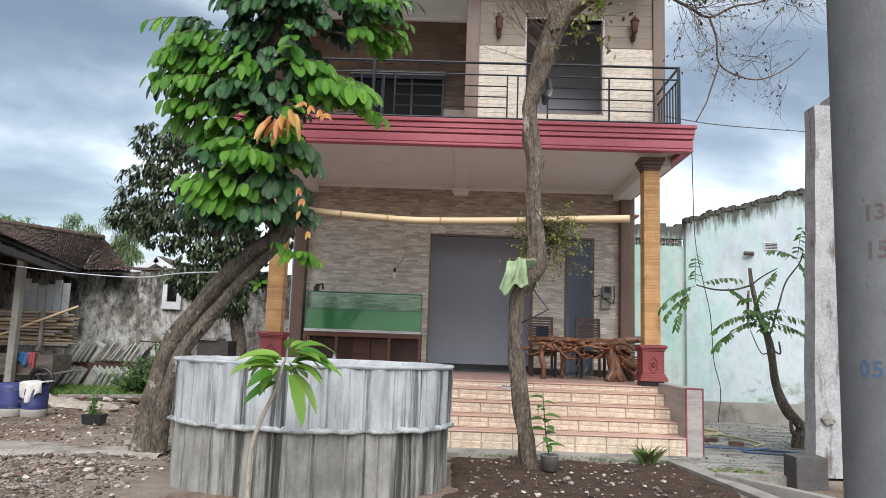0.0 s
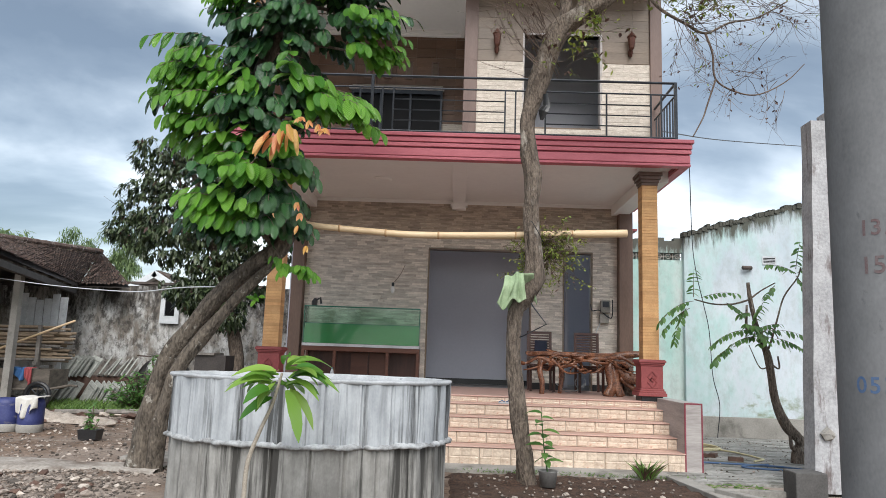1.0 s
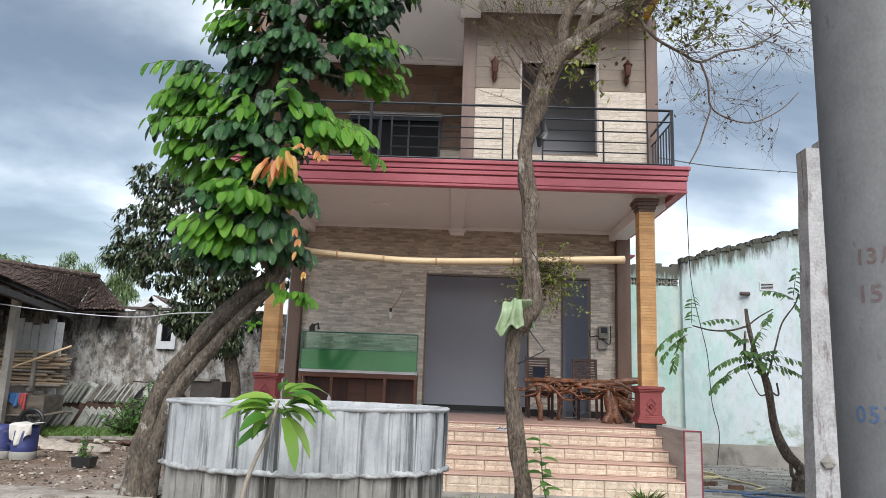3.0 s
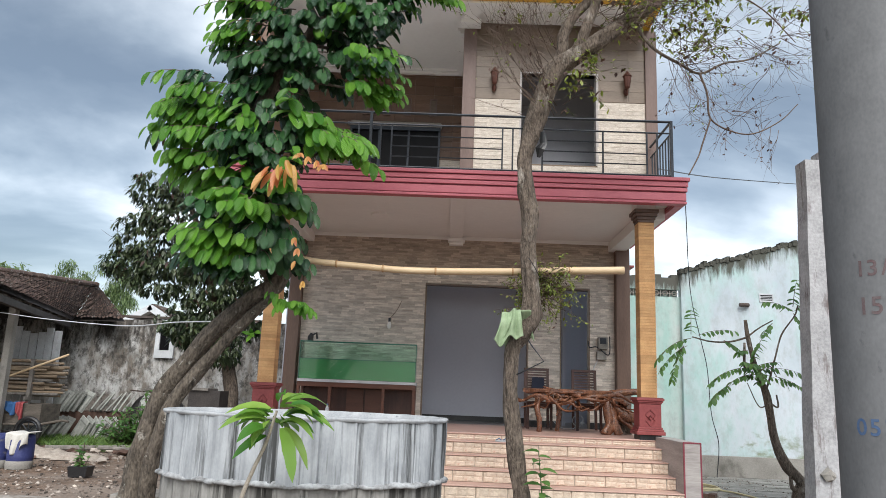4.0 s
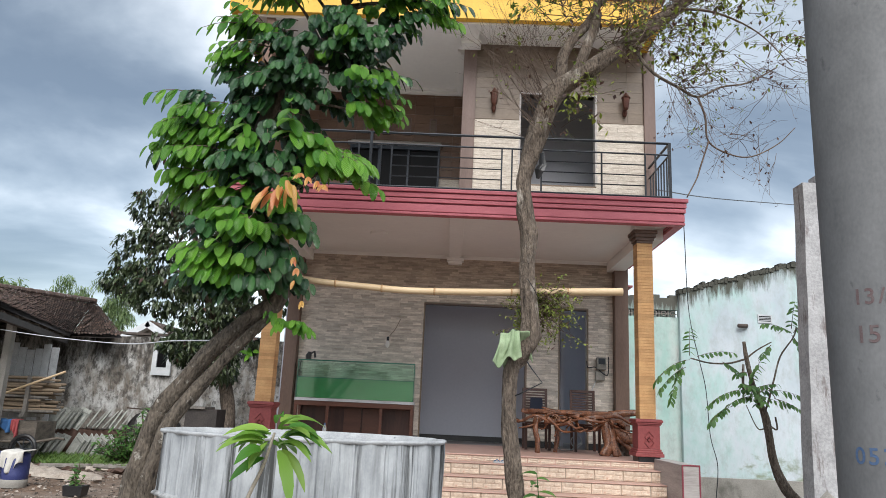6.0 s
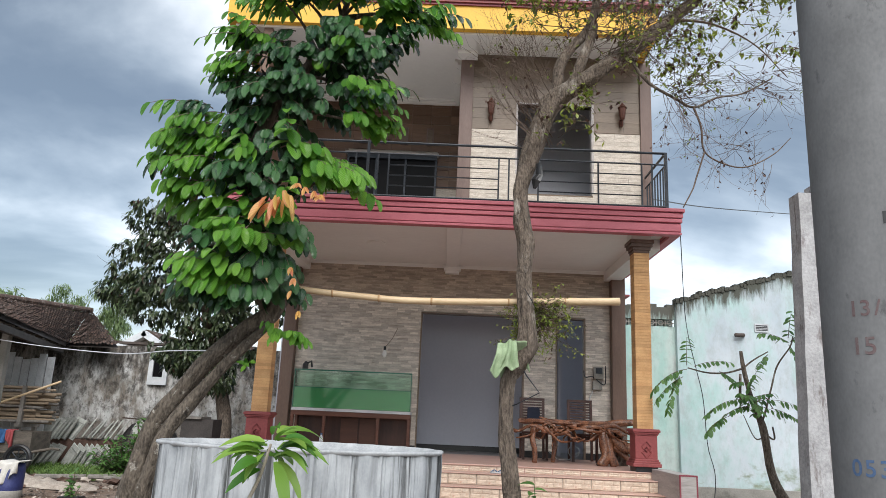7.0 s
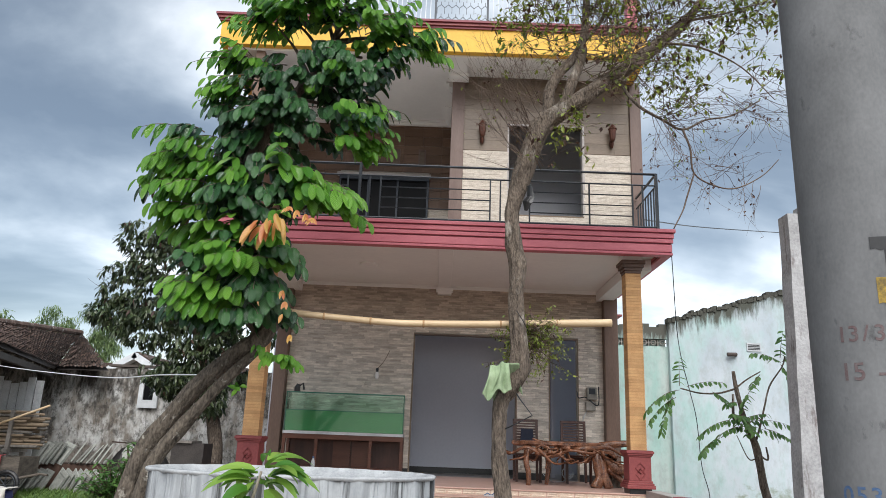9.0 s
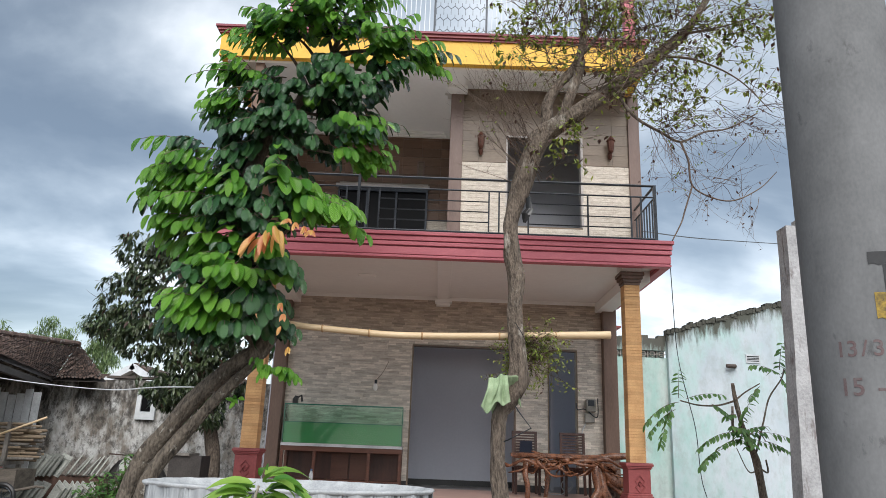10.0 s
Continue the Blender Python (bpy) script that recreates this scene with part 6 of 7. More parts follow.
coil = [(2.35 + 0.1 * math.cos(a), 12.5, 0.98 + 0.1 * math.sin(a)) for a in [i * 0.5 for i in range(16)]]
cb = thing("cable_coil", "loose pale cable on the porch floor", "cable")
part("loop", Geo().tube([(1.9, 12.4, 0.95), (2.05, 12.3, 0.83), (2.25, 12.4, 0.84)] + coil, 0.008, 5), M_RIM, cb)
sp_ = thing("sandal", "blue and white rubber sandal lying on the steps", "sandal", "sandals")
part("sole", Geo().box(0.70, 9.80, 0.727, 0.80, 9.93, 0.742), M_RIM, sp_)
part("strap", Geo().tube([(0.71, 9.85, 0.745), (0.75, 9.82, 0.77), (0.79, 9.85, 0.745)], 0.008, 5), M_BLUE, sp_, "dark blue strap")
copy_thing(sp_, Matrix.Translation((0.1, 0.02, 0)))
ring = thing("bent_rod", "thin dark bent rod fixed to the tree trunk", "rod")
part("rod", Geo().tube([(0.86, 7.6, 2.08), (0.94, 7.56, 1.95), (1.08, 7.54, 1.77), (0.82, 7.56, 1.63), (0.74, 7.6, 1.60)], 0.008, 5), M_RAIL, ring)

# ---- sapling before the tank ----
def sapling():
    t = thing("mango_sapling", "young mango sapling with long glossy green leaves", "sapling")
    y = 4.6
    sp2 = curve_pts([(-1.42, y, -0.03), (-1.44, y, 0.3), (-1.43, y, 0.56), (-1.36, y, 0.78), (-1.28, y, 0.98), (-1.225, y, 1.20)], 6)
    part("stem", Geo().tube(sp2, taper(len(sp2), 0.021, 0.009), 8, 0.2), mat("pale sapling bark", (0.24, 0.21, 0.17), (0.42, 0.38, 0.32), 12, 80, 0.9, 0.4), t, "pale grey stem", smooth=True)
    for k in range(36):
        a = k * 2.4 + rnd(-0.3, 0.3)
        b = Vector((-1.225, y, 1.20)) + Vector((0, 0, rnd(-0.18, 0.04)))
        el = rnd(0.15, 0.9) if k < 27 else rnd(-0.9, -0.2)
        w = Vector((math.cos(a) * 1.25, math.sin(a) * 0.8, el))
        st_ = b + w.normalized() * rnd(0.05, 0.10)
        g_ = Geo().leaf(st_, w, (rnd(-0.5, 0.5), -0.45, 1), rnd(0.22, 0.40), rnd(0.065, 0.11), rnd(0.4, 1.6), rnd(0.15, 0.55), 7)
        part("leaf", g_, L_MANGO, t, smooth=True)


sapling()

# ---- small tree in the paved yard ----
def frond(g_, st_, origin, way, length, pairs, ll):
    d = Vector(way).normalized()
    p = Vector(origin)
    pts = [p.copy()]
    side = d.cross(Vector((0, 0, 1))).normalized()
    for i in range(pairs):
        d = (d + Vector((0, 0, -0.08))).normalized()
        p = p + d * length / pairs
        pts.append(p.copy())
        for s in (-1, 1):
            if R.random() < 0.14:
                continue
            g_.leaf(p, side * s * 0.55 + d * 0.35 + Vector((rnd(-0.1, 0.1), rnd(-0.1, 0.1), -0.55 + rnd(-0.35, 0.25))), (rnd(-0.4, 0.4), -0.5, 1), ll * rnd(0.7, 1.15), ll * 0.46, 0.2, 0.2, 4)
    st_.tube(pts, taper(len(pts), 0.006, 0.002), 4, caps=False)


def yard_tree():
    t = thing("yard_tree", "small tree with bent trunk and feathery green fronds", "tree")
    y = 10.0
    tp = curve_pts([(5.03, y, -0.04), (5.05, y, 0.16), (5.10, y, 0.31), (4.91, y, 0.53), (4.76, y, 0.85), (4.70, y, 1.25), (4.65, y, 1.58), (4.57, y, 1.8), (4.49, y, 2.05), (4.42, y, 2.41), (4.40, y, 2.62)], 6)
    part("trunk", Geo().tube(tp, taper(len(tp), 0.085, 0.022), 14, 0.4, 4), M_BARK2, t, "brown bent trunk", smooth=True)
    limbs = [([(4.41, y, 2.36), (4.17, y, 2.29), (3.88, y, 2.28), (3.57, y - 0.1, 2.33)], 0.016, 0.010), ([(4.41, y, 2.36), (4.59, y, 2.5), (4.81, y, 2.63)], 0.014, 0.008),
             ([(4.64, y, 1.56), (4.72, y, 1.76), (4.82, y, 2.08), (4.93, y, 2.42), (5.1, y - 0.08, 2.7), (5.15, y - 0.1, 2.86)], 0.017, 0.009), ([(4.5, y, 2.0), (4.36, y - 0.02, 1.92), (4.37, y - 0.02, 2.28)], 0.028, 0.018),
             ([(4.67, y, 1.45), (4.81, y - 0.02, 1.36), (4.80, y - 0.02, 1.54)], 0.015, 0.012), ([(4.67, y, 1.38), (4.53, y - 0.02, 1.37), (4.37, y - 0.05, 1.69)], 0.012, 0.006), ([(5.05, y, 0.22), (4.95, y - 0.03, 0.24), (4.93, y - 0.03, 0.41)], 0.04, 0.025),
             ([(4.55, y, 1.85), (4.7, y - 0.05, 1.95), (4.78, y - 0.1, 1.8)], 0.012, 0.006), ([(4.5, y, 1.98), (4.4, y - 0.1, 1.8), (4.12, y - 0.1, 1.65)], 0.008, 0.005), ([(5.12, y - 0.1, 2.8), (5.25, y - 0.1, 2.9), (5.38, y - 0.1, 2.94)], 0.007, 0.004)]
    for k, (lk, a, b) in enumerate(limbs):
        lp = curve_pts(lk, 5)
        part("limb", Geo().tube(lp, taper(len(lp), a, b), 7, 0.2, k), M_BARK2, t, smooth=True)
    lv, st_ = Geo(), Geo()
    # fronds: start, end
    for x0, z0, x1, z1 in ((3.57, 2.31, 2.91, 2.16), (3.57, 2.37, 3.57, 2.75), (3.51, 2.2, 3.01, 1.91), (3.46, 2.2, 3.15, 1.72), (3.68, 2.36, 4.12, 2.52), (4.5, 1.9, 3.73, 1.95), (4.49, 1.82, 3.94, 1.74), (4.54, 1.88, 5.05, 2.0),
                           (4.78, 1.8, 5.17, 1.67), (4.4, 2.16, 4.19, 2.12), (4.46, 2.02, 4.51, 2.4), (5.1, 2.77, 4.66, 2.97), (5.1, 2.74, 5.3, 2.24), (5.12, 2.78, 5.41, 2.99), (5.1, 2.84, 5.03, 3.22), (4.12, 1.64, 3.72, 1.5),
                           (4.78, 2.58, 4.57, 2.38), (4.52, 1.9, 4.27, 2.0), (4.55, 1.65, 4.37, 1.9), (5.38, 2.94, 5.6, 2.95), (4.45, 1.9, 4.7, 2.05)):
        a, b = Vector((x0, 9.95, z0)), Vector((x1, 9.85 + rnd(-0.2, 0.1), z1 + 0.03))
        ln = (b - a).length
        frond(lv, st_, a, b - a + Vector((0, 0, 0.1 * ln)), ln, max(4, int(ln / 0.058)), 0.122)
    for a, b in (((4.45, 9.95, 1.85), (4.86, 9.7, 1.82)), ((4.05, 9.95, 2.3), (4.23, 9.8, 2.22)), ((4.5, 9.95, 1.9), (4.45, 9.5, 1.85)), ((4.5, 9.95, 1.95), (4.3, 9.55, 2.05))):
        frond(lv, st_, a, Vector(b) - Vector(a), (Vector(b) - Vector(a)).length, 6, 0.115)
    part("fronds", lv, L_PINNATE, t, "feathery green fronds", smooth=True, kind="stuff")
    part("stalks", st_, M_TWIG, t, kind="stuff")


yard_tree()
vn = thing("hanging_cable", "black cable hanging beside the limewashed wall", "cable")
part("cable", Geo().tube(curve_pts([(3.52, 9.9, 4.62), (4.0, 11.3, 4.5), (4.42, 12.5, 3.68), (4.48, 12.5, 3.1), (4.60, 12.5, 2.52), (4.70, 12.5, 2.0), (4.75, 12.5, 1.19), (4.86, 12.5, 0.68), (4.81, 12.5, 0.1)], 6), 0.008, 5), M_RAIL, vn)
wr = thing("overhead_wire", "black service wire crossing to the house", "wire")
part("wire", Geo().tube(curve_pts([(3.4, 11.05, 5.3), (6.0, 15.0, 6.45), (10.6, 20.0, 7.95)], 8), 0.012, 5), M_RAIL, wr)

# hoses, bricks
M_YHOSE = mat("pale yellow hose", (0.52, 0.47, 0.28), (0.66, 0.61, 0.40), 6, 60, 0.6, 0.1)
hy = thing("yellow_hose", "pale yellow garden hose coiled on the concrete", "hose")
pts = [(4.05 + (0.35 + 0.02 * math.sin(i)) * math.cos(i * 0.45) + 0.02 * math.sin(i * 1.7), 11.4 + 0.42 * math.sin(i * 0.45), 0.035 + 0.004 * (i % 9)) for i in range(62)]
pts += [(4.5, 10.95, 0.035), (4.6, 10.5, 0.035), (4.62, 10.15, 0.035), (4.38, 9.9, 0.035)]
part("loop", Geo().tube(pts, 0.014, 6), M_YHOSE, hy, smooth=True)
hb = thing("blue_hose", "blue water hose lying on the concrete", "hose")
part("run", Geo().tube(curve_pts([(3.35, 9.62, 0.035), (3.9, 9.58, 0.035), (4.5, 9.45, 0.035), (4.75, 9.2, 0.035), (4.4, 9.12, 0.035), (4.0, 9.25, 0.035), (4.05, 9.42, 0.036), (4.4, 9.5, 0.05)], 8), 0.014, 6), M_BLUE, hb, smooth=True)
M_OLDBRICK = mat("old brick", (0.07, 0.045, 0.035), (0.15, 0.09, 0.07), 6, 50, 0.95, 0.5, vary=0.2)
for x, y, r in ((3.75, 10.3, 20), (4.15, 10.0, -15), (3.95, 10.35, 60)):
    bk = tagged(new("loose_brick", Geo().box(-0.1, -0.05, 0, 0.1, 0.05, 0.055).mesh("loose_brick", M_OLDBRICK)), "dark old brick lying on the concrete", "brick", "loose bricks")
    bk.matrix_world = pose(x, y, 0.02, 0, 0, r)

# ---- pots and small plants ----
pot = thing("potted_plant", "leafy plant in a dull metal pot by the trunk", "potted plant")
part("pot", Geo().lathe(1.10, 7.42, [(0.0, 0.0), (0.085, 0.0), (0.105, 0.16), (0.11, 0.17), (0.095, 0.165), (0.09, 0.13), (0.0, 0.13)], 18), mat("dull metal", (0.16, 0.155, 0.15), (0.27, 0.26, 0.25), 6, 50, 0.6, 0.2, metal=0.3), pot, "dull metal pot", smooth=True)
part("soil", Geo().lathe(1.10, 7.42, [(0.0, 0.14), (0.092, 0.135)], 14), M_SOIL, pot)
ps = curve_pts([(1.10, 7.42, 0.13), (1.06, 7.42, 0.35), (1.04, 7.42, 0.55), (1.02, 7.42, 0.78)], 5)
part("stem", Geo().tube(ps, taper(len(ps), 0.009, 0.004), 5), L_PINNATE, pot)
for k in range(15):
    b = ps[3 + k % (len(ps) - 3)]
    a = k * 2.3
    part("leaf", Geo().leaf(b, (math.cos(a), math.sin(a) - 0.2, rnd(-0.2, 0.5)), (0, -0.3, 1), rnd(0.15, 0.23), rnd(0.07, 0.105), 0.7, 0.25, 4), L_PINNATE, pot, smooth=True)
tuft = thing("grass_tuft", "spiky green and brown tuft at the apron edge", "plant")
tg, td = Geo(), Geo()
for k in range(90):
    a = rnd(0, 6.28)
    (tg if k % 3 else td).leaf((2.35 + rnd(-0.06, 0.06), 8.08 + rnd(-0.06, 0.06), 0.0), (math.cos(a) * 0.55, math.sin(a) * 0.55, 1), (0, -1, 0.2), rnd(0.18, 0.34), 0.014, 0.6, 0.2, 3)
part("blades", tg, L_GRASS, tuft, "green blades", kind="stuff")
part("dry_blades", td, L_DRY, tuft, "dry brown blades", kind="stuff")

# ---- yard at the far side ----
g = Geo()
for i in range(60):
    a, b = -12.5 + i * 0.16, -12.5 + (i + 1) * 0.16
    g.box(a, 18.0, 0, b, 18.2, 2.93 + 0.025 * noise.noise(Vector((a * 3, 1, 0))) + (a + 10) * 0.012)
wall_yard = weld(structure("wall_yard", g, M_OLDWALL, "old yard wall stained black and white"))
part("coping", Geo().box(-8.6, 17.95, 3.0, -5.6, 18.25, 3.06), mat("dark coping", (0.06, 0.05, 0.045), (0.11, 0.09, 0.08), 5, 40, 0.9, 0.4), wall_yard)
yw = thing("window_yard", "small white framed window in the stained wall", "window", kind="structure")
M_WFRAME = mat("chalky white paint", (0.50, 0.53, 0.55), (0.68, 0.70, 0.72), 4, 50, 0.8, 0.2)
fx0, fx1, fz0, fz1 = -7.72, -7.22, 2.08, 2.79
fg = Geo().box(fx0, 17.92, fz0 - 0.1, fx1, 17.998, fz0 + 0.1).box(fx0, 17.92, fz1 - 0.1, fx1, 17.998, fz1).box(fx0, 17.92, fz0 + 0.1, fx0 + 0.12, 17.998, fz1 - 0.1).box(fx1 - 0.12, 17.92, fz0 + 0.1, fx1, 17.998, fz1 - 0.1)
part("window_frame", fg, M_WFRAME, yw, "chalky white frame")
part("pane", Geo().box(fx0 + 0.12, 17.97, fz0 + 0.1, fx1 - 0.12, 17.99, fz1 - 0.1), gm, yw)
sheet_m = mat("dark roofing sheet", (0.035, 0.03, 0.028), (0.07, 0.06, 0.055), 5, 40, 0.7, 0.3)
M_TILE = mat("mossy clay tile", (0.045, 0.032, 0.028), (0.15, 0.10, 0.08), 5, 40, 0.95, 0.6, vary=0.5, stain=(0.34, 0.32, 0.30), stain_size=9.0, stain_at=(0.57, 0.66))
M_OLDWOOD = mat("grey old timber", (0.11, 0.10, 0.088), (0.29, 0.265, 0.24), 6, 50, 0.9, 0.6, stretch=(1, 1, 0.3))


def shed():
    s = thing("open_shed", "open timber shed with a mossy clay tile roof", "shed")
    # a near wing and a far slope that meet in a hip: eave start, eave end, top end, top start
    slopes = [((-7.7, 10.4, 2.96), (-9.62, 17.3, 2.86), (-10.22, 19.3, 3.97), (-9.74, 12.4, 3.39), 12, 44), ((-9.62, 17.3, 2.86), (-8.2, 17.1, 2.86), (-10.1, 19.25, 3.95), (-10.22, 19.3, 3.97), 14, 14)]
    for a, b, c, d, rows, cols in slopes:
        a, b, c, d = Vector(a), Vector(b), Vector(c), Vector(d)
        nrm = (b - a).cross(d - a).normalized()
        if nrm.z < 0:
            nrm = -nrm

        def at(u, v):
            return (a + (b - a) * u) * (1 - v) + (d + (c - d) * u) * v
        tg_ = Geo()
        for j in range(rows):
            for i in range(cols):
                lift0 = 0.02 + rnd(-0.016, 0.02)
                k = len(tg_.v)
                # a pan with a raised roll on one side
                for dv, lift2 in ((0.0, 0.035), (1.18, 0.0)):
                    for fu, h_ in ((0.0, 0.0), (0.35, -0.018), (0.68, 0.01), (0.86, 0.035), (1.0, 0.005)):
                        tg_.v.append(tuple(at((i + fu) / cols, min(1.0, (j + dv) / rows)) + nrm * (h_ + lift0 + lift2 + rnd(-0.006, 0.006))))
                for q in range(4):
                    tg_.f.append((k + q, k + q + 1, k + q + 6, k + q + 5))
        part("roof_tiles", tg_, M_TILE, s, "mossy brown clay tiles", kind="stuff")
        ridge = [at(i / 30, 1.0) + nrm * 0.05 for i in range(31)]
        part("ridge", Geo().tube(ridge, [0.07 + 0.012 * (i % 2) for i in range(31)], 8), M_TILE, s)
        under = Geo()
        for j in range(9):
            for i in range(9):
                under.v.append(tuple(at(i / 8, j / 8) - nrm * 0.05))
        for j in range(8):
            for i in range(8):
                under.f.append((j * 9 + i, j * 9 + i + 1, j * 9 + i + 10, j * 9 + i + 9))
        part("roof_board", under, sheet_m, s, "dark boards under the tiles")
    far_s = Geo()
    c = [(-9.74, 12.4, 3.36), (-10.22, 19.3, 3.94), (-12.6, 19.4, 2.9), (-12.6, 10.4, 2.9)]
    far_s.v += c + [(p[0], p[1], p[2] - 0.05) for p in c]
    far_s.f += [(0, 1, 2, 3), (7, 6, 5, 4), (0, 4, 5, 1), (1, 5, 6, 2), (2, 6, 7, 3), (3, 7, 4, 0)]
    part("far_slope", far_s, sheet_m, s)
    for k in range(9):
        yy = 11.0 + 0.75 * k
        xe = -7.78 - (yy - 10.4) * 0.278
        part("rafter", Geo().tube([(xe, yy, 2.83), (xe - 1.5, yy + 1.6, 3.13)], 0.035, 5), M_OLDWOOD, s)
    for x, y in ((-9.1, 14.0), (-9.2, 11.6)):
        part("post", Geo().box(x - 0.07, y - 0.07, 0, x + 0.07, y + 0.07, 2.95), M_CONC, s)
    part("beam", Geo().tube([(-7.85, 10.5, 2.78), (-9.72, 17.3, 2.70)], 0.09, 4), sheet_m, s)
    part("side_wall", Geo().box(-12.2, 11.0, 0, -12.0, 18.0, 2.9), M_OLDWOOD, s, "old timber wall")
    part("filler_board", Geo().box(-12.1, 17.92, 2.85, -9.9, 17.98, 3.25), sheet_m, s)
    for k in range(7):
        part("board", Geo().box(-10.45 + 0.19 * k, 16.0 + rnd(0, 0.02), 0.3, -10.28 + 0.19 * k, 16.03 + rnd(0, 0.01), 2.45 + rnd(-0.08, 0.08)), M_RIM, s, "grey upright board")


shed()
M_OLDBAMBOO = mat("weathered bamboo", (0.12, 0.088, 0.06), (0.38, 0.29, 0.20), 3.0, 60, 0.7, 0.25, stretch=(0.3, 2, 2))
for k in range(48):
    z = 1.0 + (k // 4) * 0.062 + rnd(-0.015, 0.015)
    y = 14.85 + (k % 4) * 0.1
    ln = rnd(-8.85, -8.3)
    pl = tagged(new("stacked_bamboo", Geo().tube([(-12.0, y, z + rnd(0.05, 0.2)), (-10.3, y, z + 0.03 * math.sin(k)), (ln, y + rnd(-0.05, 0.05), z + rnd(-0.04, 0.03))], [0.032, 0.034, 0.028], 7).mesh("stacked_bamboo", M_OLDBAMBOO if k % 5 else M_OLDWOOD, True)),
                "weathered bamboo pole lying in a stack", "bamboo pole", "stacked bamboo poles")
rack = thing("bamboo_rack", "rough timber rack holding bamboo poles", "rack")
for x in (-9.0, -10.6, -11.8):
    for y in (14.8, 15.4):
        part("post", Geo().box(x - 0.04, y - 0.04, 0, x + 0.04, y + 0.04, 1.75), M_OLDWOOD, rack)
    part("bearer", Geo().box(x - 0.05, 14.7, 0.88, x + 0.05, 15.5, 0.96), M_OLDWOOD, rack)
lp_ = tagged(new("leaning_bamboo", Geo().tube([(-10.6, 14.6, 0.86), (-8.15, 14.6, 1.86)], 0.025, 8).mesh("leaning_bamboo", M_BAMBOO, True)), "thin bamboo pole leaning on the stack", "bamboo pole")

# stacked concrete roof tiles
M_CTILE = mat("grey concrete roof tile", (0.20, 0.21, 0.19), (0.47, 0.48, 0.445), 4, 50, 0.9, 0.4, vary=0.35)
ct = Geo().box(-0.17, -0.012, 0, 0.17, 0.012, 0.52)
ct.box(-0.165, -0.022, 0.02, -0.135, -0.012, 0.43).box(0.12, -0.022, 0.02, 0.16, -0.012, 0.43).box(-0.13, -0.019, 0.40, 0.12, -0.012, 0.43)
ct_me = ct.mesh("roof_tile", M_CTILE)
for row in range(2):
    x, lean, roll, turn, k, size_ = -9.55 + 0.15 * row, 26.0, 14.0, -30.0, 0, 6
    while x < -7.35:
        if k == size_:
            x += rnd(0.2, 0.32)
            lean, roll, turn, k, size_ = rnd(14, 40), R.choice((-16, -6, 10, 18, 24)), rnd(-55, 0), 0, R.randint(3, 7)
        ob = tagged(new("roof_tile", ct_me), "grey concrete roof tile leaning in a row", "roof tile", "stacked roof tiles")
        ob.matrix_world = pose(x, 16.1 + row * 0.42 + rnd(-0.05, 0.03), 0.02 + row * 0.60, 0, 0, turn + rnd(-7, 7)) @ pose(0, 0, 0, -lean + rnd(-4, 4), roll + rnd(-5, 5), 0)
        x += rnd(0.06, 0.15)
        k += 1
sup = thing("tile_bench", "rough masonry bench under the stacked tiles", "bench")
part("block", Geo().box(-9.6, 16.5, 0, -7.2, 17.2, 0.61), M_OLDBRICK, sup)

# heap of dark sheets and timber
heap = thing("scrap_heap", "heap of dark plastic sheet and old timber", "heap")
hg = Geo()
nxx, nyy = 22, 14
for j in range(nyy + 1):
    for i in range(nxx + 1):
        u, v = i / nxx, j / nyy
        e = math.sin(math.pi * u) ** 0.4 * math.sin(math.pi * v) ** 0.4
        hg.v.append((-7.75 + 1.5 * u, 16.3 + 1.1 * v, e * (1.15 + 0.22 * noise.noise(Vector((u * 7, v * 5, 1))) + 0.08 * noise.noise(Vector((u * 21, v * 15, 3)))) - 0.02))
for j in range(nyy):
    for i in range(nxx):
        a = j * (nxx + 1) + i
        hg.f.append((a, a + 1, a + nxx + 2, a + nxx + 1))
part("sheet", hg, mat("black plastic sheet", (0.012, 0.012, 0.013), (0.045, 0.04, 0.038), 8, 50, 0.45, 0.9), heap, "crumpled black plastic sheet")
for k in range(9):
    x = rnd(-7.7, -6.6)
    part("plank", Geo().box(0, -0.05, 0, rnd(0.5, 1.1), 0.05, 0.03, pose(x, 16.4 + rnd(0, 0.3), 1.12 + rnd(0, 0.12), 0, rnd(-8, 8), rnd(-25, 25))), M_OLDWOOD if k % 2 else M_TILE, heap)
drum = thing("dark_box", "dark timber crate by the yard wall", "crate")
part("crate", Geo().box(-4.55, 12.0, 0, -4.0, 12.5, 1.25), sheet_m, drum)
part("lid", Geo().box(-4.6, 11.95, 1.25, -4.2, 12.5, 1.29), M_OLDWOOD, drum)

# hand cart
cart = thing("hand_cart", "old wooden hand cart with a rubber tyre", "cart")
cart_w = mat("dark cart timber", (0.05, 0.043, 0.037), (0.17, 0.145, 0.12), 6, 50, 0.9, 0.6, stretch=(0.4, 1, 2))
part("side_board", Geo().box(-9.6, 14.2, 0.42, -8.35, 14.24, 0.82), cart_w, cart)
part("side_board", Geo().box(-9.6, 14.9, 0.42, -8.35, 14.94, 0.82), cart_w, cart)
part("end_board", Geo().box(-8.39, 14.24, 0.42, -8.35, 14.9, 0.82), cart_w, cart)
part("end_board", Geo().box(-9.6, 14.24, 0.42, -9.56, 14.9, 0.82), cart_w, cart)
part("floor_board", Geo().box(-9.56, 14.24, 0.40, -8.39, 14.9, 0.43), cart_w, cart)
part("handle", Geo().tube([(-9.5, 14.12, 0.40), (-8.3, 14.12, 0.42), (-7.85, 14.12, 0.52), (-7.7, 14.12, 0.50)], 0.025, 6), cart_w, cart)
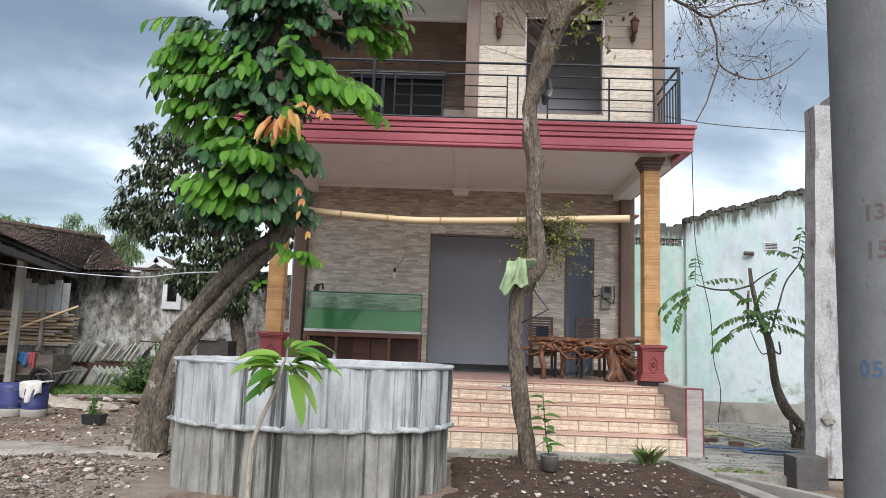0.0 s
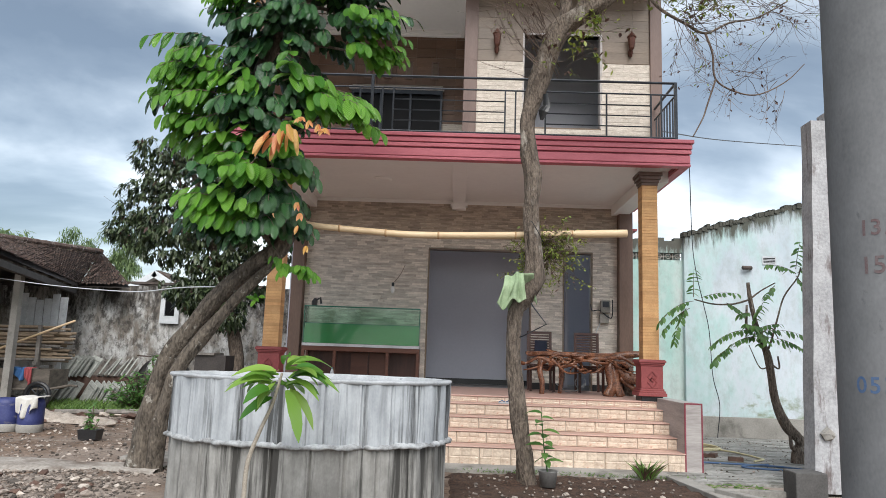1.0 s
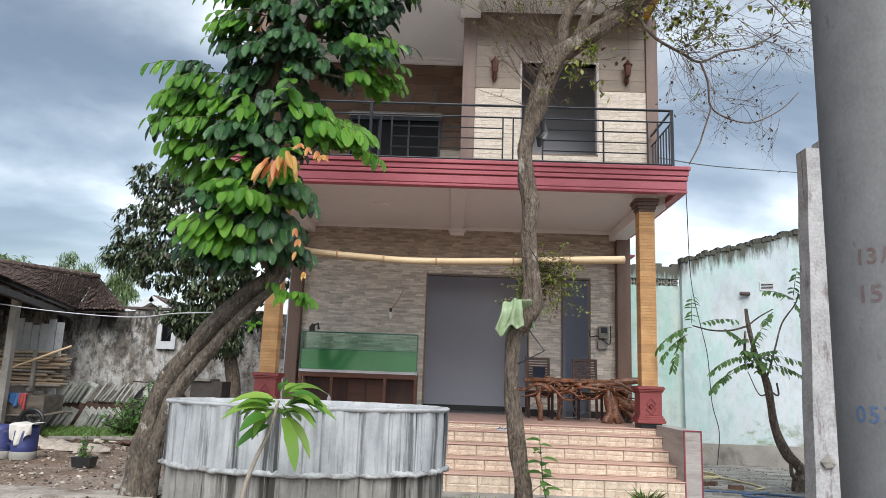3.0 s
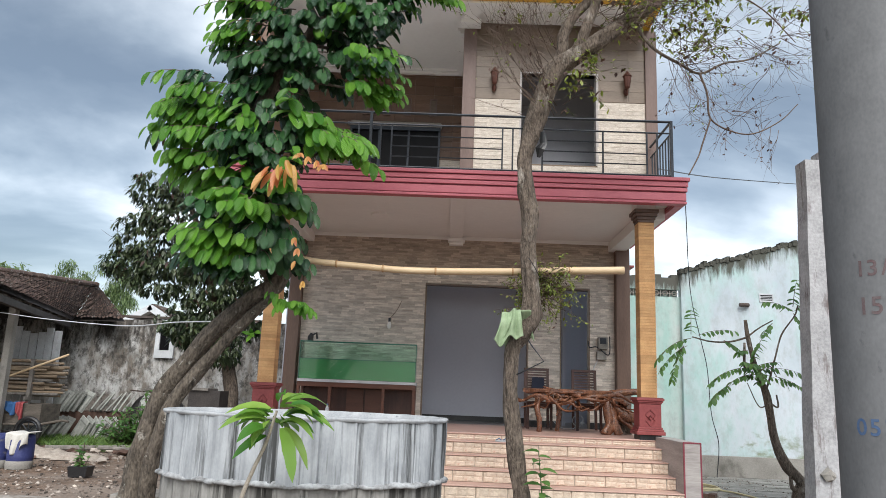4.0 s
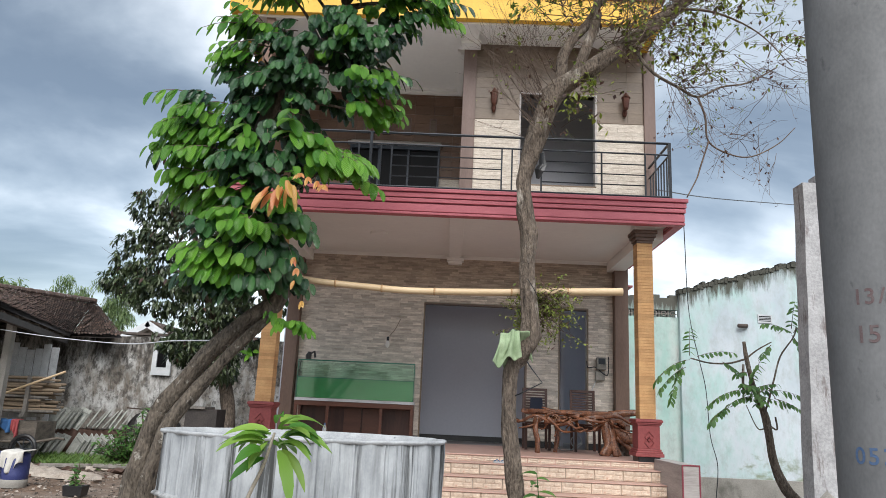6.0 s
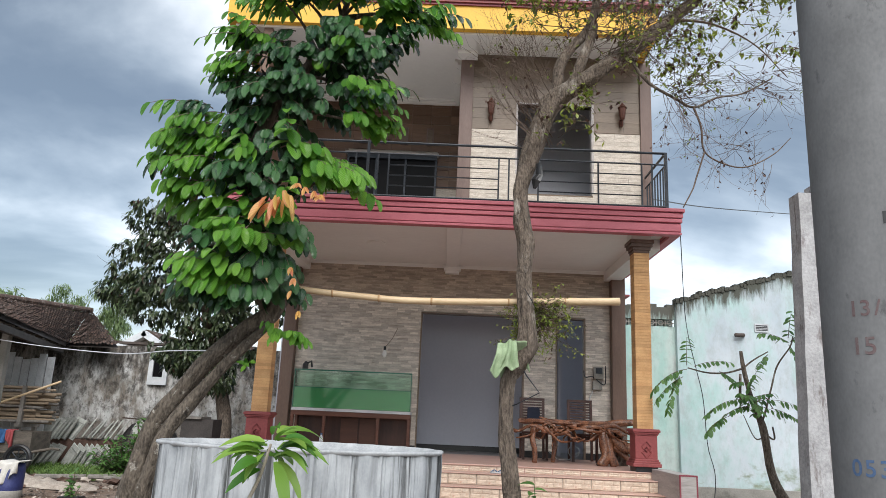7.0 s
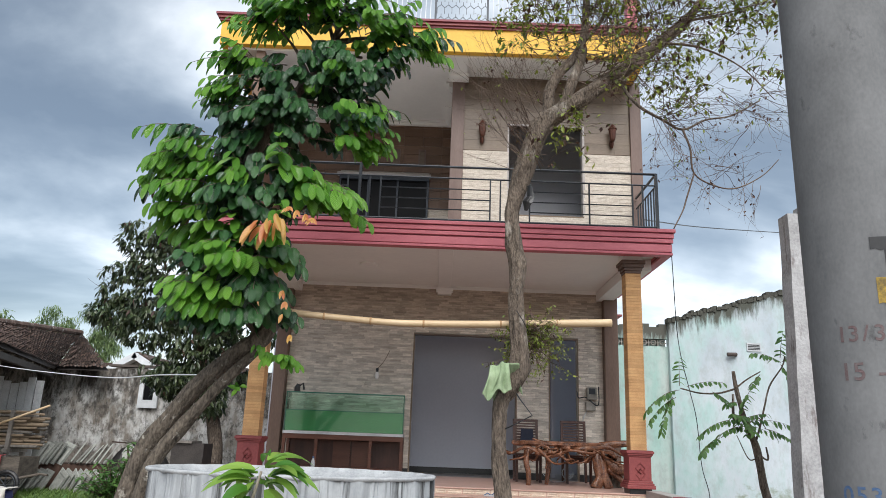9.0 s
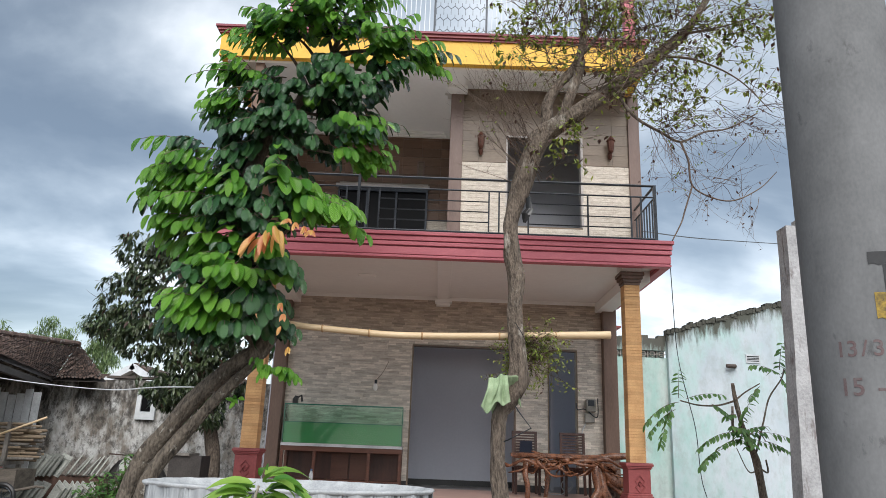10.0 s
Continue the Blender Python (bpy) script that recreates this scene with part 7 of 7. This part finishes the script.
for x in (-8.5,):
    whl = part("wheel", Geo().tube([(x + 0.2 * math.cos(a), 14.1, 0.29 + 0.2 * math.sin(a)) for a in [i * math.pi / 10 for i in range(21)]], 0.02, 5), M_RAIL, cart)
    part("tyre", Geo().tube([(x + 0.25 * math.cos(a), 14.1, 0.29 + 0.25 * math.sin(a)) for a in [i * math.pi / 12 for i in range(25)]], 0.042, 8), M_BLACK, whl, "black rubber tyre")
    for k in range(4):
        a = k * math.pi / 4
        part("spoke", Geo().tube([(x - 0.2 * math.cos(a), 14.1, 0.29 - 0.2 * math.sin(a)), (x + 0.2 * math.cos(a), 14.1, 0.29 + 0.2 * math.sin(a))], 0.012, 5), M_RAIL, whl)
part("rear_leg", Geo().box(-9.35, 14.2, 0, -9.28, 14.26, 0.42), cart_w, cart)


def rag(name, x, y, z, w, h, m, label, back=0.12):
    g_ = Geo()
    nn, mm = 16, 18
    for j in range(mm + 1):
        v = j / mm
        for i in range(nn + 1):
            u = i / nn
            f_ = 0.025 * math.sin(u * 14 + v * 3) * (0.3 + v)
            if v < 0.3:
                yy, zz = y + back * (0.3 - v) / 0.3, z
            else:
                yy, zz = y - 0.012, z - h * (v - 0.3) / 0.7 * (0.8 + 0.25 * math.sin(u * 5 + x))
            g_.v.append((x + w * (u - 0.5) * (1 - 0.15 * v), yy - f_ - 0.03 * (v > 0.3), zz + 0.012 * math.sin(u * 9) + 0.01))
    for j in range(mm):
        for i in range(nn):
            a = j * (nn + 1) + i
            g_.f.append((a, a + 1, a + nn + 2, a + nn + 1))
    ob = part(name, g_, m, None, smooth=True)
    so = ob.modifiers.new("thick", "SOLIDIFY")
    so.thickness = 0.006
    return tagged(ob, label, "cloth")


rag("rag", -9.0, 14.2, 0.83, 0.30, 0.26, mat("blue cloth", (0.03, 0.10, 0.26), (0.07, 0.18, 0.38), 5, 90, 0.95, 0.4), "crumpled blue rag hung over the cart side")
rag("rag", -8.78, 14.2, 0.83, 0.16, 0.34, mat("red cloth", (0.30, 0.05, 0.06), (0.45, 0.12, 0.12), 5, 90, 0.95, 0.4), "faded red rag hung over the cart side")

# barrels
M_BARREL = mat("blue plastic", (0.018, 0.025, 0.10), (0.045, 0.055, 0.17), 4, 40, 0.5, 0.2, stain=(0.20, 0.19, 0.19), stain_size=2.0, stain_stretch=(1, 1, 2.0), stain_at=(0.54, 0.64))
for x, r in ((-6.86, 0.2), (-6.48, 0.185), (-7.3, 0.2)):
    br = thing("plastic_barrel", "cut blue plastic barrel splashed with cement", "barrel", "blue barrels")
    part("shell", Geo().lathe(x, 10.5, [(r * 0.85, 0.0), (r * 0.97, 0.04), (r, 0.16), (r * 1.02, 0.18), (r, 0.20), (r * 1.0, 0.42), (r * 0.9, 0.5), (r * 0.86, 0.5), (r * 0.9, 0.1), (0, 0.09)], 28), M_BARREL, br, smooth=True)
    part("base_ring", Geo().lathe(x, 10.5, [(r * 0.98, 0.0), (r * 1.03, 0.05), (r * 1.02, 0.11), (r * 0.98, 0.12)], 28), M_CONC, br, "cement crusted base", smooth=True)
rag("draped_cloth", -6.46, 10.36, 0.52, 0.36, 0.30, mat("dirty white cloth", (0.48, 0.46, 0.42), (0.66, 0.64, 0.60), 5, 90, 0.95, 0.5), "dirty white cloth draped over a barrel", 0.3)

# rubble, stones and sacks
def stone_mesh(g_, x, y, z, s, seed):
    k = len(g_.v)
    q = Matrix.Rotation(seed * 1.7, 3, "Z") @ Matrix.Rotation(seed, 3, "X")
    for v in ((1, 0, 0), (-1, 0, 0), (0, 1, 0), (0, -1, 0), (0, 0, 1), (0, 0, -1), (0.65, 0.65, 0.5), (-0.65, 0.6, 0.5), (-0.6, -0.65, 0.5), (0.65, -0.6, 0.5)):
        w = q @ (Vector(v) * s * rnd(0.7, 1.2))
        g_.v.append((x + w.x, y + w.y, z + w.z * 0.62))
    for f_ in ((4, 6, 7), (4, 7, 8), (4, 8, 9), (4, 9, 6), (6, 2, 7), (7, 1, 8), (8, 3, 9), (9, 0, 6), (6, 0, 2), (7, 2, 1), (8, 1, 3), (9, 3, 0), (5, 2, 0), (5, 1, 2), (5, 3, 1), (5, 0, 3)):
        g_.f.append(tuple(k + i for i in f_))


peb = Geo()
for k in range(24000):
    x, y = rnd(-7.5, 3.2), 4.6 + 10.0 * R.random() ** 1.6
    if k % 5 == 0:
        x, y = -4.3 + 0.9 * R.gauss(0, 1), 6.3 + 0.7 * R.gauss(0, 1)
    if (-2.95 < x < 0.15 and 5.4 < y < 8.5) or (-3.55 < x and y > 8.15) or (x > 2.6) or (x > 0 and k % 3):
        continue
    s = 0.006 + 0.027 * R.random() ** 3.0
    stone_mesh(peb, x, y, ground_height(x, y) + s * 0.25 + (0.025 if 0.0 < x < 2.7 and y < 8.2 else 0.0), s, k)
part("pebbles", peb, M_GRAVEL, bpy.data.objects["ground"], "loose gravel", kind="stuff")
pale = Geo()
M_PALEST = mat("pale rubble", (0.30, 0.25, 0.21), (0.55, 0.49, 0.43), 5, 50, 0.95, 0.5, vary=0.3)
for k in range(330):
    if k < 260:
        x, y = rnd(-6.5, -2.8), rnd(5.0, 11.5)
    else:
        x, y = rnd(0.2, 2.6), rnd(5.2, 8.1)
    s = 0.010 + 0.028 * R.random() ** 2
    if 7.1 < y < 7.8 and x < -3.5:
        continue
    stone_mesh(pale, x, y, ground_height(x, y) + s * 0.3 + (0.025 if x > 0 else 0.0), s, k)
part("rubble", pale, M_PALEST, bpy.data.objects["ground"], "pale broken rubble", kind="stuff")
lit = Geo()
for k in range(900):
    x, y = rnd(2.8, 6.5), rnd(8.1, 13.3)
    s = 0.006 + 0.016 * R.random() ** 3
    stone_mesh(lit, x, y, 0.02 + s * 0.3, s, k)
part("grit", lit, M_GRAVEL, bpy.data.objects["pavement_yard"], "loose grit", kind="stuff")
for k in range(46):
    x, y = rnd(-5.4, -3.2), rnd(5.9, 7.0)
    s = rnd(0.025, 0.07)
    gs = Geo()
    stone_mesh(gs, x, y, ground_height(x, y) + s * 0.35, s, k * 3)
    tagged(new("stone", gs.mesh("stone", M_PALEST if k % 4 == 0 else (M_GRAVEL if k % 3 else M_OLDBRICK))), "broken stone lying on the soil", "stone", "stones by the path")
for k in range(40):
    x, y = rnd(-8.3, -5.2), rnd(11.6, 13.6)
    s = rnd(0.06, 0.15)
    gs = Geo()
    stone_mesh(gs, x, y, ground_height(x, y) + s * 0.35, s, k * 5 + 1)
    tagged(new("rubble_lump", gs.mesh("rubble_lump", M_PALEST if k % 2 else M_OLDBRICK)), "pale lump of masonry rubble", "rubble", "rubble heap lumps")
for k, (x, y, w, d) in enumerate(((-7.1, 12.4, 0.6, 0.4), (-6.4, 12.2, 0.5, 0.35), (-7.6, 12.8, 0.55, 0.4))):
    sg = Geo()
    for j in range(13):
        for i in range(17):
            u, v = i / 16, j / 12
            e = math.sin(math.pi * u) ** 0.5 * math.sin(math.pi * v) ** 0.5
            sg.v.append((x + w * (u - 0.5) * 1.6, y + d * (v - 0.5) * 1.6, e * (0.10 + 0.11 * noise.noise(Vector((u * 5 + k * 5, v * 4, 0))) + 0.05 * noise.noise(Vector((u * 13 + k * 5, v * 10, 0)))) - 0.01))
    for j in range(12):
        for i in range(16):
            a = j * 17 + i
            sg.f.append((a, a + 1, a + 18, a + 17))
    tagged(new("old_sack", sg.mesh("old_sack", mat("dirty sacking", (0.22, 0.185, 0.155), (0.48, 0.42, 0.36), 7, 40, 0.95, 1.0) if k == 0 else bpy.data.materials["dirty sacking"], True)), "crumpled dirty pale sack on the ground", "sack", "old sacks")
bx = thing("dark_bucket", "small dark square bucket on the soil", "bucket")
part("body", Geo().box(-5.35, 9.8, 0, -5.1, 10.0, 0.14, taper=-0.015), M_BLACK, bx)
for a, b, r in (((-7.6, 13.2, 0.06), (-5.2, 13.9, 0.1), 0.05), ((-6.5, 13.0, 0.12), (-4.6, 13.4, 0.06), 0.035)):
    tagged(new("fallen_timber", Geo().tube([a, b], r, 7).mesh("fallen_timber", M_OLDWOOD)), "old grey timber lying on the ground", "timber", "fallen timbers")

# grass and bushes
gr = Geo()
for k in range(2600):
    x, y = rnd(-8.9, -5.0), rnd(13.4, 15.8)
    if noise.noise(Vector((x * 0.8, y * 0.8, 2))) < -0.25:
        continue
    a = rnd(0, 6.28)
    gr.leaf((x, y, 0), (math.cos(a) * 0.5, math.sin(a) * 0.5, 1), (0, -1, 0.2), rnd(0.10, 0.26), 0.022, 0.6, 0.2, 2)
for k in range(150):
    x, y = rnd(3.0, 3.6), rnd(7.25, 7.9)
    a = rnd(0, 6.28)
    gr.leaf((x, y, 0), (math.cos(a) * 0.8, math.sin(a) * 0.8, 0.6), (0, -1, 0.2), rnd(0.05, 0.12), 0.012, 0.6, 0.2, 2)
for k in range(400):
    x, y = rnd(0.0, 2.6) + rnd(0, 0.6), 8.22 + rnd(-0.03, 0.05)
    gr.leaf((x, y, 0), (rnd(-0.6, 0.6), rnd(-0.6, 0.6), 0.8), (0, -1, 0.2), rnd(0.03, 0.07), 0.01, 0.6, 0.2, 2)
tagged(new("grass", gr.mesh("grass", L_GRASS)), "rough green grass at the yard edge", "grass", kind="stuff")


def bush(cx, cy, w, h, count, size, m, label):
    b = thing("weed_bush", label, "bush")
    lv, st_ = Geo(), Geo()
    for k in range(count):
        a, q = rnd(0, 6.28), R.random() ** 0.6
        top = Vector((cx + w * q * math.cos(a), cy + w * q * math.sin(a), h * (1 - 0.6 * q * q) * rnd(0.6, 1.1)))
        pts_ = curve_pts([(cx + rnd(-0.1, 0.1), cy, 0), ((cx + top.x) / 2, (cy + top.y) / 2, top.z * 0.6), top], 3)
        st_.tube(pts_, 0.006, 4, caps=False)
        for i in range(9):
            p = pts_[R.randint(2, len(pts_) - 1)]
            lv.leaf(p, (rnd(-1, 1), rnd(-1, 1), rnd(-0.4, 0.5)), (0, -0.3, 1), size * rnd(0.7, 1.2), size * 0.45, 0.5, 0.2, 3)
    part("foliage", lv, m, b, smooth=True, kind="stuff")
    part("stems", st_, M_TWIG, b, kind="stuff")


bush(-6.55, 14.5, 0.75, 0.8, 110, 0.12, L_PINNATE, "straggling green weeds by the scrap heap")
bush(-6.1, 14.3, 0.4, 1.15, 50, 0.12, L_PINNATE, "tall straggling weeds beside the scrap heap")
bush(-5.6, 13.6, 0.45, 0.5, 40, 0.14, L_BACK, "low weeds with dull leaves on rubble")
bush(-4.2, 11.2, 0.3, 0.45, 22, 0.12, L_PINNATE, "small weeds behind the leaning trunk")

bush(-5.22, 9.9, 0.12, 0.5, 9, 0.09, L_PINNATE, "small seedling growing in a dark bucket")


def back_tree():
    t = thing("shade_tree", "dense dark tree with drooping narrow leaves", "tree")
    tp = curve_pts([(-4.3, 13.8, -0.05), (-4.35, 13.8, 1.2), (-4.6, 13.8, 2.2), (-5.0, 13.8, 3.4), (-5.4, 13.8, 4.6), (-5.7, 13.8, 5.3)], 5)
    part("trunk", Geo().tube(tp, taper(len(tp), 0.16, 0.04), 10, 0.25), M_BARK2, t, smooth=True)
    masses = [((-6.2, 13.8, 5.35), (0.65, 0.7, 0.35)), ((-5.6, 13.6, 4.9), (0.9, 0.9, 0.55)), ((-6.45, 13.8, 4.35), (0.6, 0.7, 0.5)), ((-5.4, 13.6, 4.0), (0.8, 0.9, 0.6)), ((-6.7, 13.8, 3.75), (0.5, 0.6, 0.3)),
              ((-5.9, 13.6, 3.45), (0.7, 0.8, 0.4)), ((-5.2, 13.6, 2.75), (0.7, 0.8, 0.55)), ((-4.7, 13.8, 4.2), (0.7, 0.8, 0.8)), ((-5.25, 13.7, 2.45), (0.4, 0.6, 0.35)), ((-4.9, 13.8, 5.3), (0.6, 0.7, 0.5)), ((-4.9, 13.8, 3.2), (0.6, 0.7, 0.6)), ((-4.35, 13.9, 2.9), (0.5, 0.6, 0.6)), ((-4.7, 13.7, 2.1), (0.5, 0.6, 0.35)), ((-3.9, 13.9, 3.8), (0.6, 0.6, 0.8))]
    lv, dr = Geo(), Geo()
    for (mx_, my_, mz_), (hx, hy, hz) in masses:
        mid = Vector((mx_, my_, mz_))
        k = min(range(5, len(tp)), key=lambda q: (tp[q] - mid + Vector((0, 0, 0.4))).length)
        lp = curve_pts([tp[k], (tp[k] + mid) / 2 + Vector((0, 0, 0.15)), mid], 4)
        part("limb", Geo().tube(lp, taper(len(lp), 0.05, 0.015), 6, 0.1), M_BARK2, t, smooth=True)
        for i in range(115):
            o = Vector((rnd(-1, 1), rnd(-1, 1), rnd(-1, 1)))
            if o.length > 1:
                o.normalize()
            p = mid + Vector((o.x * hx, o.y * hy, o.z * hz))
            for q in range(9):
                w = Vector((rnd(-1, 1) + o.x * 0.5, rnd(-1, 0.8), rnd(-1.3, 0.1)))
                (lv if R.random() < 0.97 else dr).leaf(p + Vector((rnd(-0.06, 0.06), rnd(-0.06, 0.06), rnd(-0.05, 0.05))), w, (0, -0.3, 1), rnd(0.11, 0.19), rnd(0.042, 0.062), 0.6, 0.2, 3)
    for k in range(10):
        p = (-6.9 + rnd(-0.2, 0.3), 13.8, rnd(3.8, 4.6))
        twig(dr, p, (-1, 0, rnd(0.2, 1.0)), 0.5, 0.005, 0, [dr], 0.0, 0.0) if k < 4 else None
    part("crown", lv, L_BACK, t, "dull dark drooping leaves", smooth=True, kind="stuff")
    part("dry_leaves", dr, L_DRY, t, kind="stuff")


back_tree()


def far_tree(cx, cy, cz, w, h, count, label):
    t = thing("distant_tree", label, "tree", "distant trees")
    part("trunk", Geo().tube([(cx, cy, 0), (cx + 0.2, cy, cz)], [0.35, 0.12], 7), M_BARK2, t)
    lv = Geo()
    for k in range(count):
        a, q = rnd(0, 6.28), rnd(0, 1) ** 0.5
        p = Vector((cx + w * q * math.cos(a), cy + 0.6 * w * q * math.sin(a), cz + h * rnd(-1, 1) * (1 - 0.6 * q)))
        for i in range(7):
            lv.leaf(p + Vector((rnd(-0.3, 0.3), rnd(-0.3, 0.3), rnd(-0.2, 0.2))), (rnd(-1, 1), rnd(-1, 1), rnd(-1, 0.3)), (0, -0.3, 1), rnd(0.4, 0.8), rnd(0.12, 0.2), 0.7, 0.1, 2)
    part("crown", lv, L_FAR, t, "light green feathery foliage", kind="stuff")


far_tree(-26.5, 40, 7.2, 1.6, 1.3, 60, "pale green distant tree above the roofs")


def bamboo_clump(cx, cy, tips, base_z, label):
    """Thin culms that rise together and arch over, with fine hanging leaves along them."""
    t = thing("bamboo_clump", label, "bamboo", "distant bamboo")
    lv = Geo()
    for k, (tx, tz) in enumerate(tips):
        top = Vector((tx, cy + rnd(-1, 1), tz))
        foot = Vector((cx + (tx - cx) * 0.15, cy, base_z))
        bend = Vector((cx + (tx - cx) * 0.45, cy, base_z + (tz - base_z) * 1.02))
        line = curve_pts([foot, (foot + bend) / 2, bend, top], 8)
        part("culm", Geo().tube(line, taper(len(line), 0.06, 0.012), 5, caps=False), L_FAR, t)
        for i in range(6, len(line)):
            for q in range(34):
                p = line[i] + Vector((rnd(-0.35, 0.35), rnd(-0.4, 0.4), rnd(-0.3, 0.22)))
                lv.leaf(p, (rnd(-0.8, 0.8) + (tx - cx) * 0.15, rnd(-0.6, 0.6), rnd(-1.0, 0.15)), (0, -0.3, 1), rnd(0.2, 0.4), rnd(0.04, 0.07), 0.8, 0.1, 2)
    part("foliage", lv, L_FAR, t, "fine pale green leaves", kind="stuff")


bamboo_clump(-21.8, 40, [(-23.7, 6.9), (-22.9, 7.6), (-22.1, 6.6), (-21.4, 7.0), (-21.8, 6.2)], 0.0, "feathery pale bamboo arching above the shed roof")
bamboo_clump(-19.9, 41, [(-20.6, 7.7), (-20.0, 8.0), (-19.2, 7.2), (-18.4, 6.9), (-20.2, 6.6), (-19.3, 6.2), (-18.8, 5.8), (-20.8, 6.4)], 0.0, "feathery pale bamboo arching above the yard wall")

# gabled house beyond the wall
gh = thing("gabled_house", "small house with a white gable beyond the wall", "house")
gx, gy, gz = -10.45, 24.0, 3.98
part("wall", Geo().box(gx - 0.75, gy + 0.1, 0, gx + 0.75, gy + 4, 3.45), M_CONC, gh)
gab = Geo()
gab.v += [(gx - 0.75, gy + 0.1, 3.45), (gx + 0.75, gy + 0.1, 3.45), (gx, gy + 0.1, gz - 0.1), (gx - 0.75, gy + 0.3, 3.45), (gx + 0.75, gy + 0.3, 3.45), (gx, gy + 0.3, gz - 0.1)]
gab.f += [(0, 1, 2), (5, 4, 3), (0, 3, 4, 1), (1, 4, 5, 2), (2, 5, 3, 0)]
part("gable_wall", gab, M_CONC, gh)
for s in (-1, 1):
    ang = math.atan2(0.5, 0.85)
    m_ = Matrix.Translation((gx, gy, gz)) @ Matrix.Rotation(s * ang, 4, "Y")
    part("barge_board", Geo().box(0.0 if s > 0 else -1.05, -0.3, -0.2, 1.05 if s > 0 else 0.0, 0.08, 0.0, m_), M_WFRAME, gh, "white barge board")
    part("roof_slope", Geo().box(0.0 if s > 0 else -1.12, -0.05, 0.005, 1.12 if s > 0 else 0.0, 4.0, 0.06, m_), M_TILE, gh)
part("long_wall", Geo().box(-13.4, 25.6, 0, -7.1, 27.9, 3.548), M_CONC, gh)
part("long_roof", Geo().box(-13.5, 25.5, 3.55, -7.0, 28, 3.75, taper=0.05), M_TILE, gh)

# white line strung across the yard
wl_ = thing("white_line", "thin white line strung from shed to trunk", "line")
part("cord", Geo().tube(curve_pts([(-9.05, 13.0, 2.60), (-7.0, 11.6, 2.36), (-5.0, 10.2, 2.19), (-3.6, 8.6, 2.14), (-2.75, 7.75, 2.10)], 8), 0.008, 5), M_WFRAME, wl_)
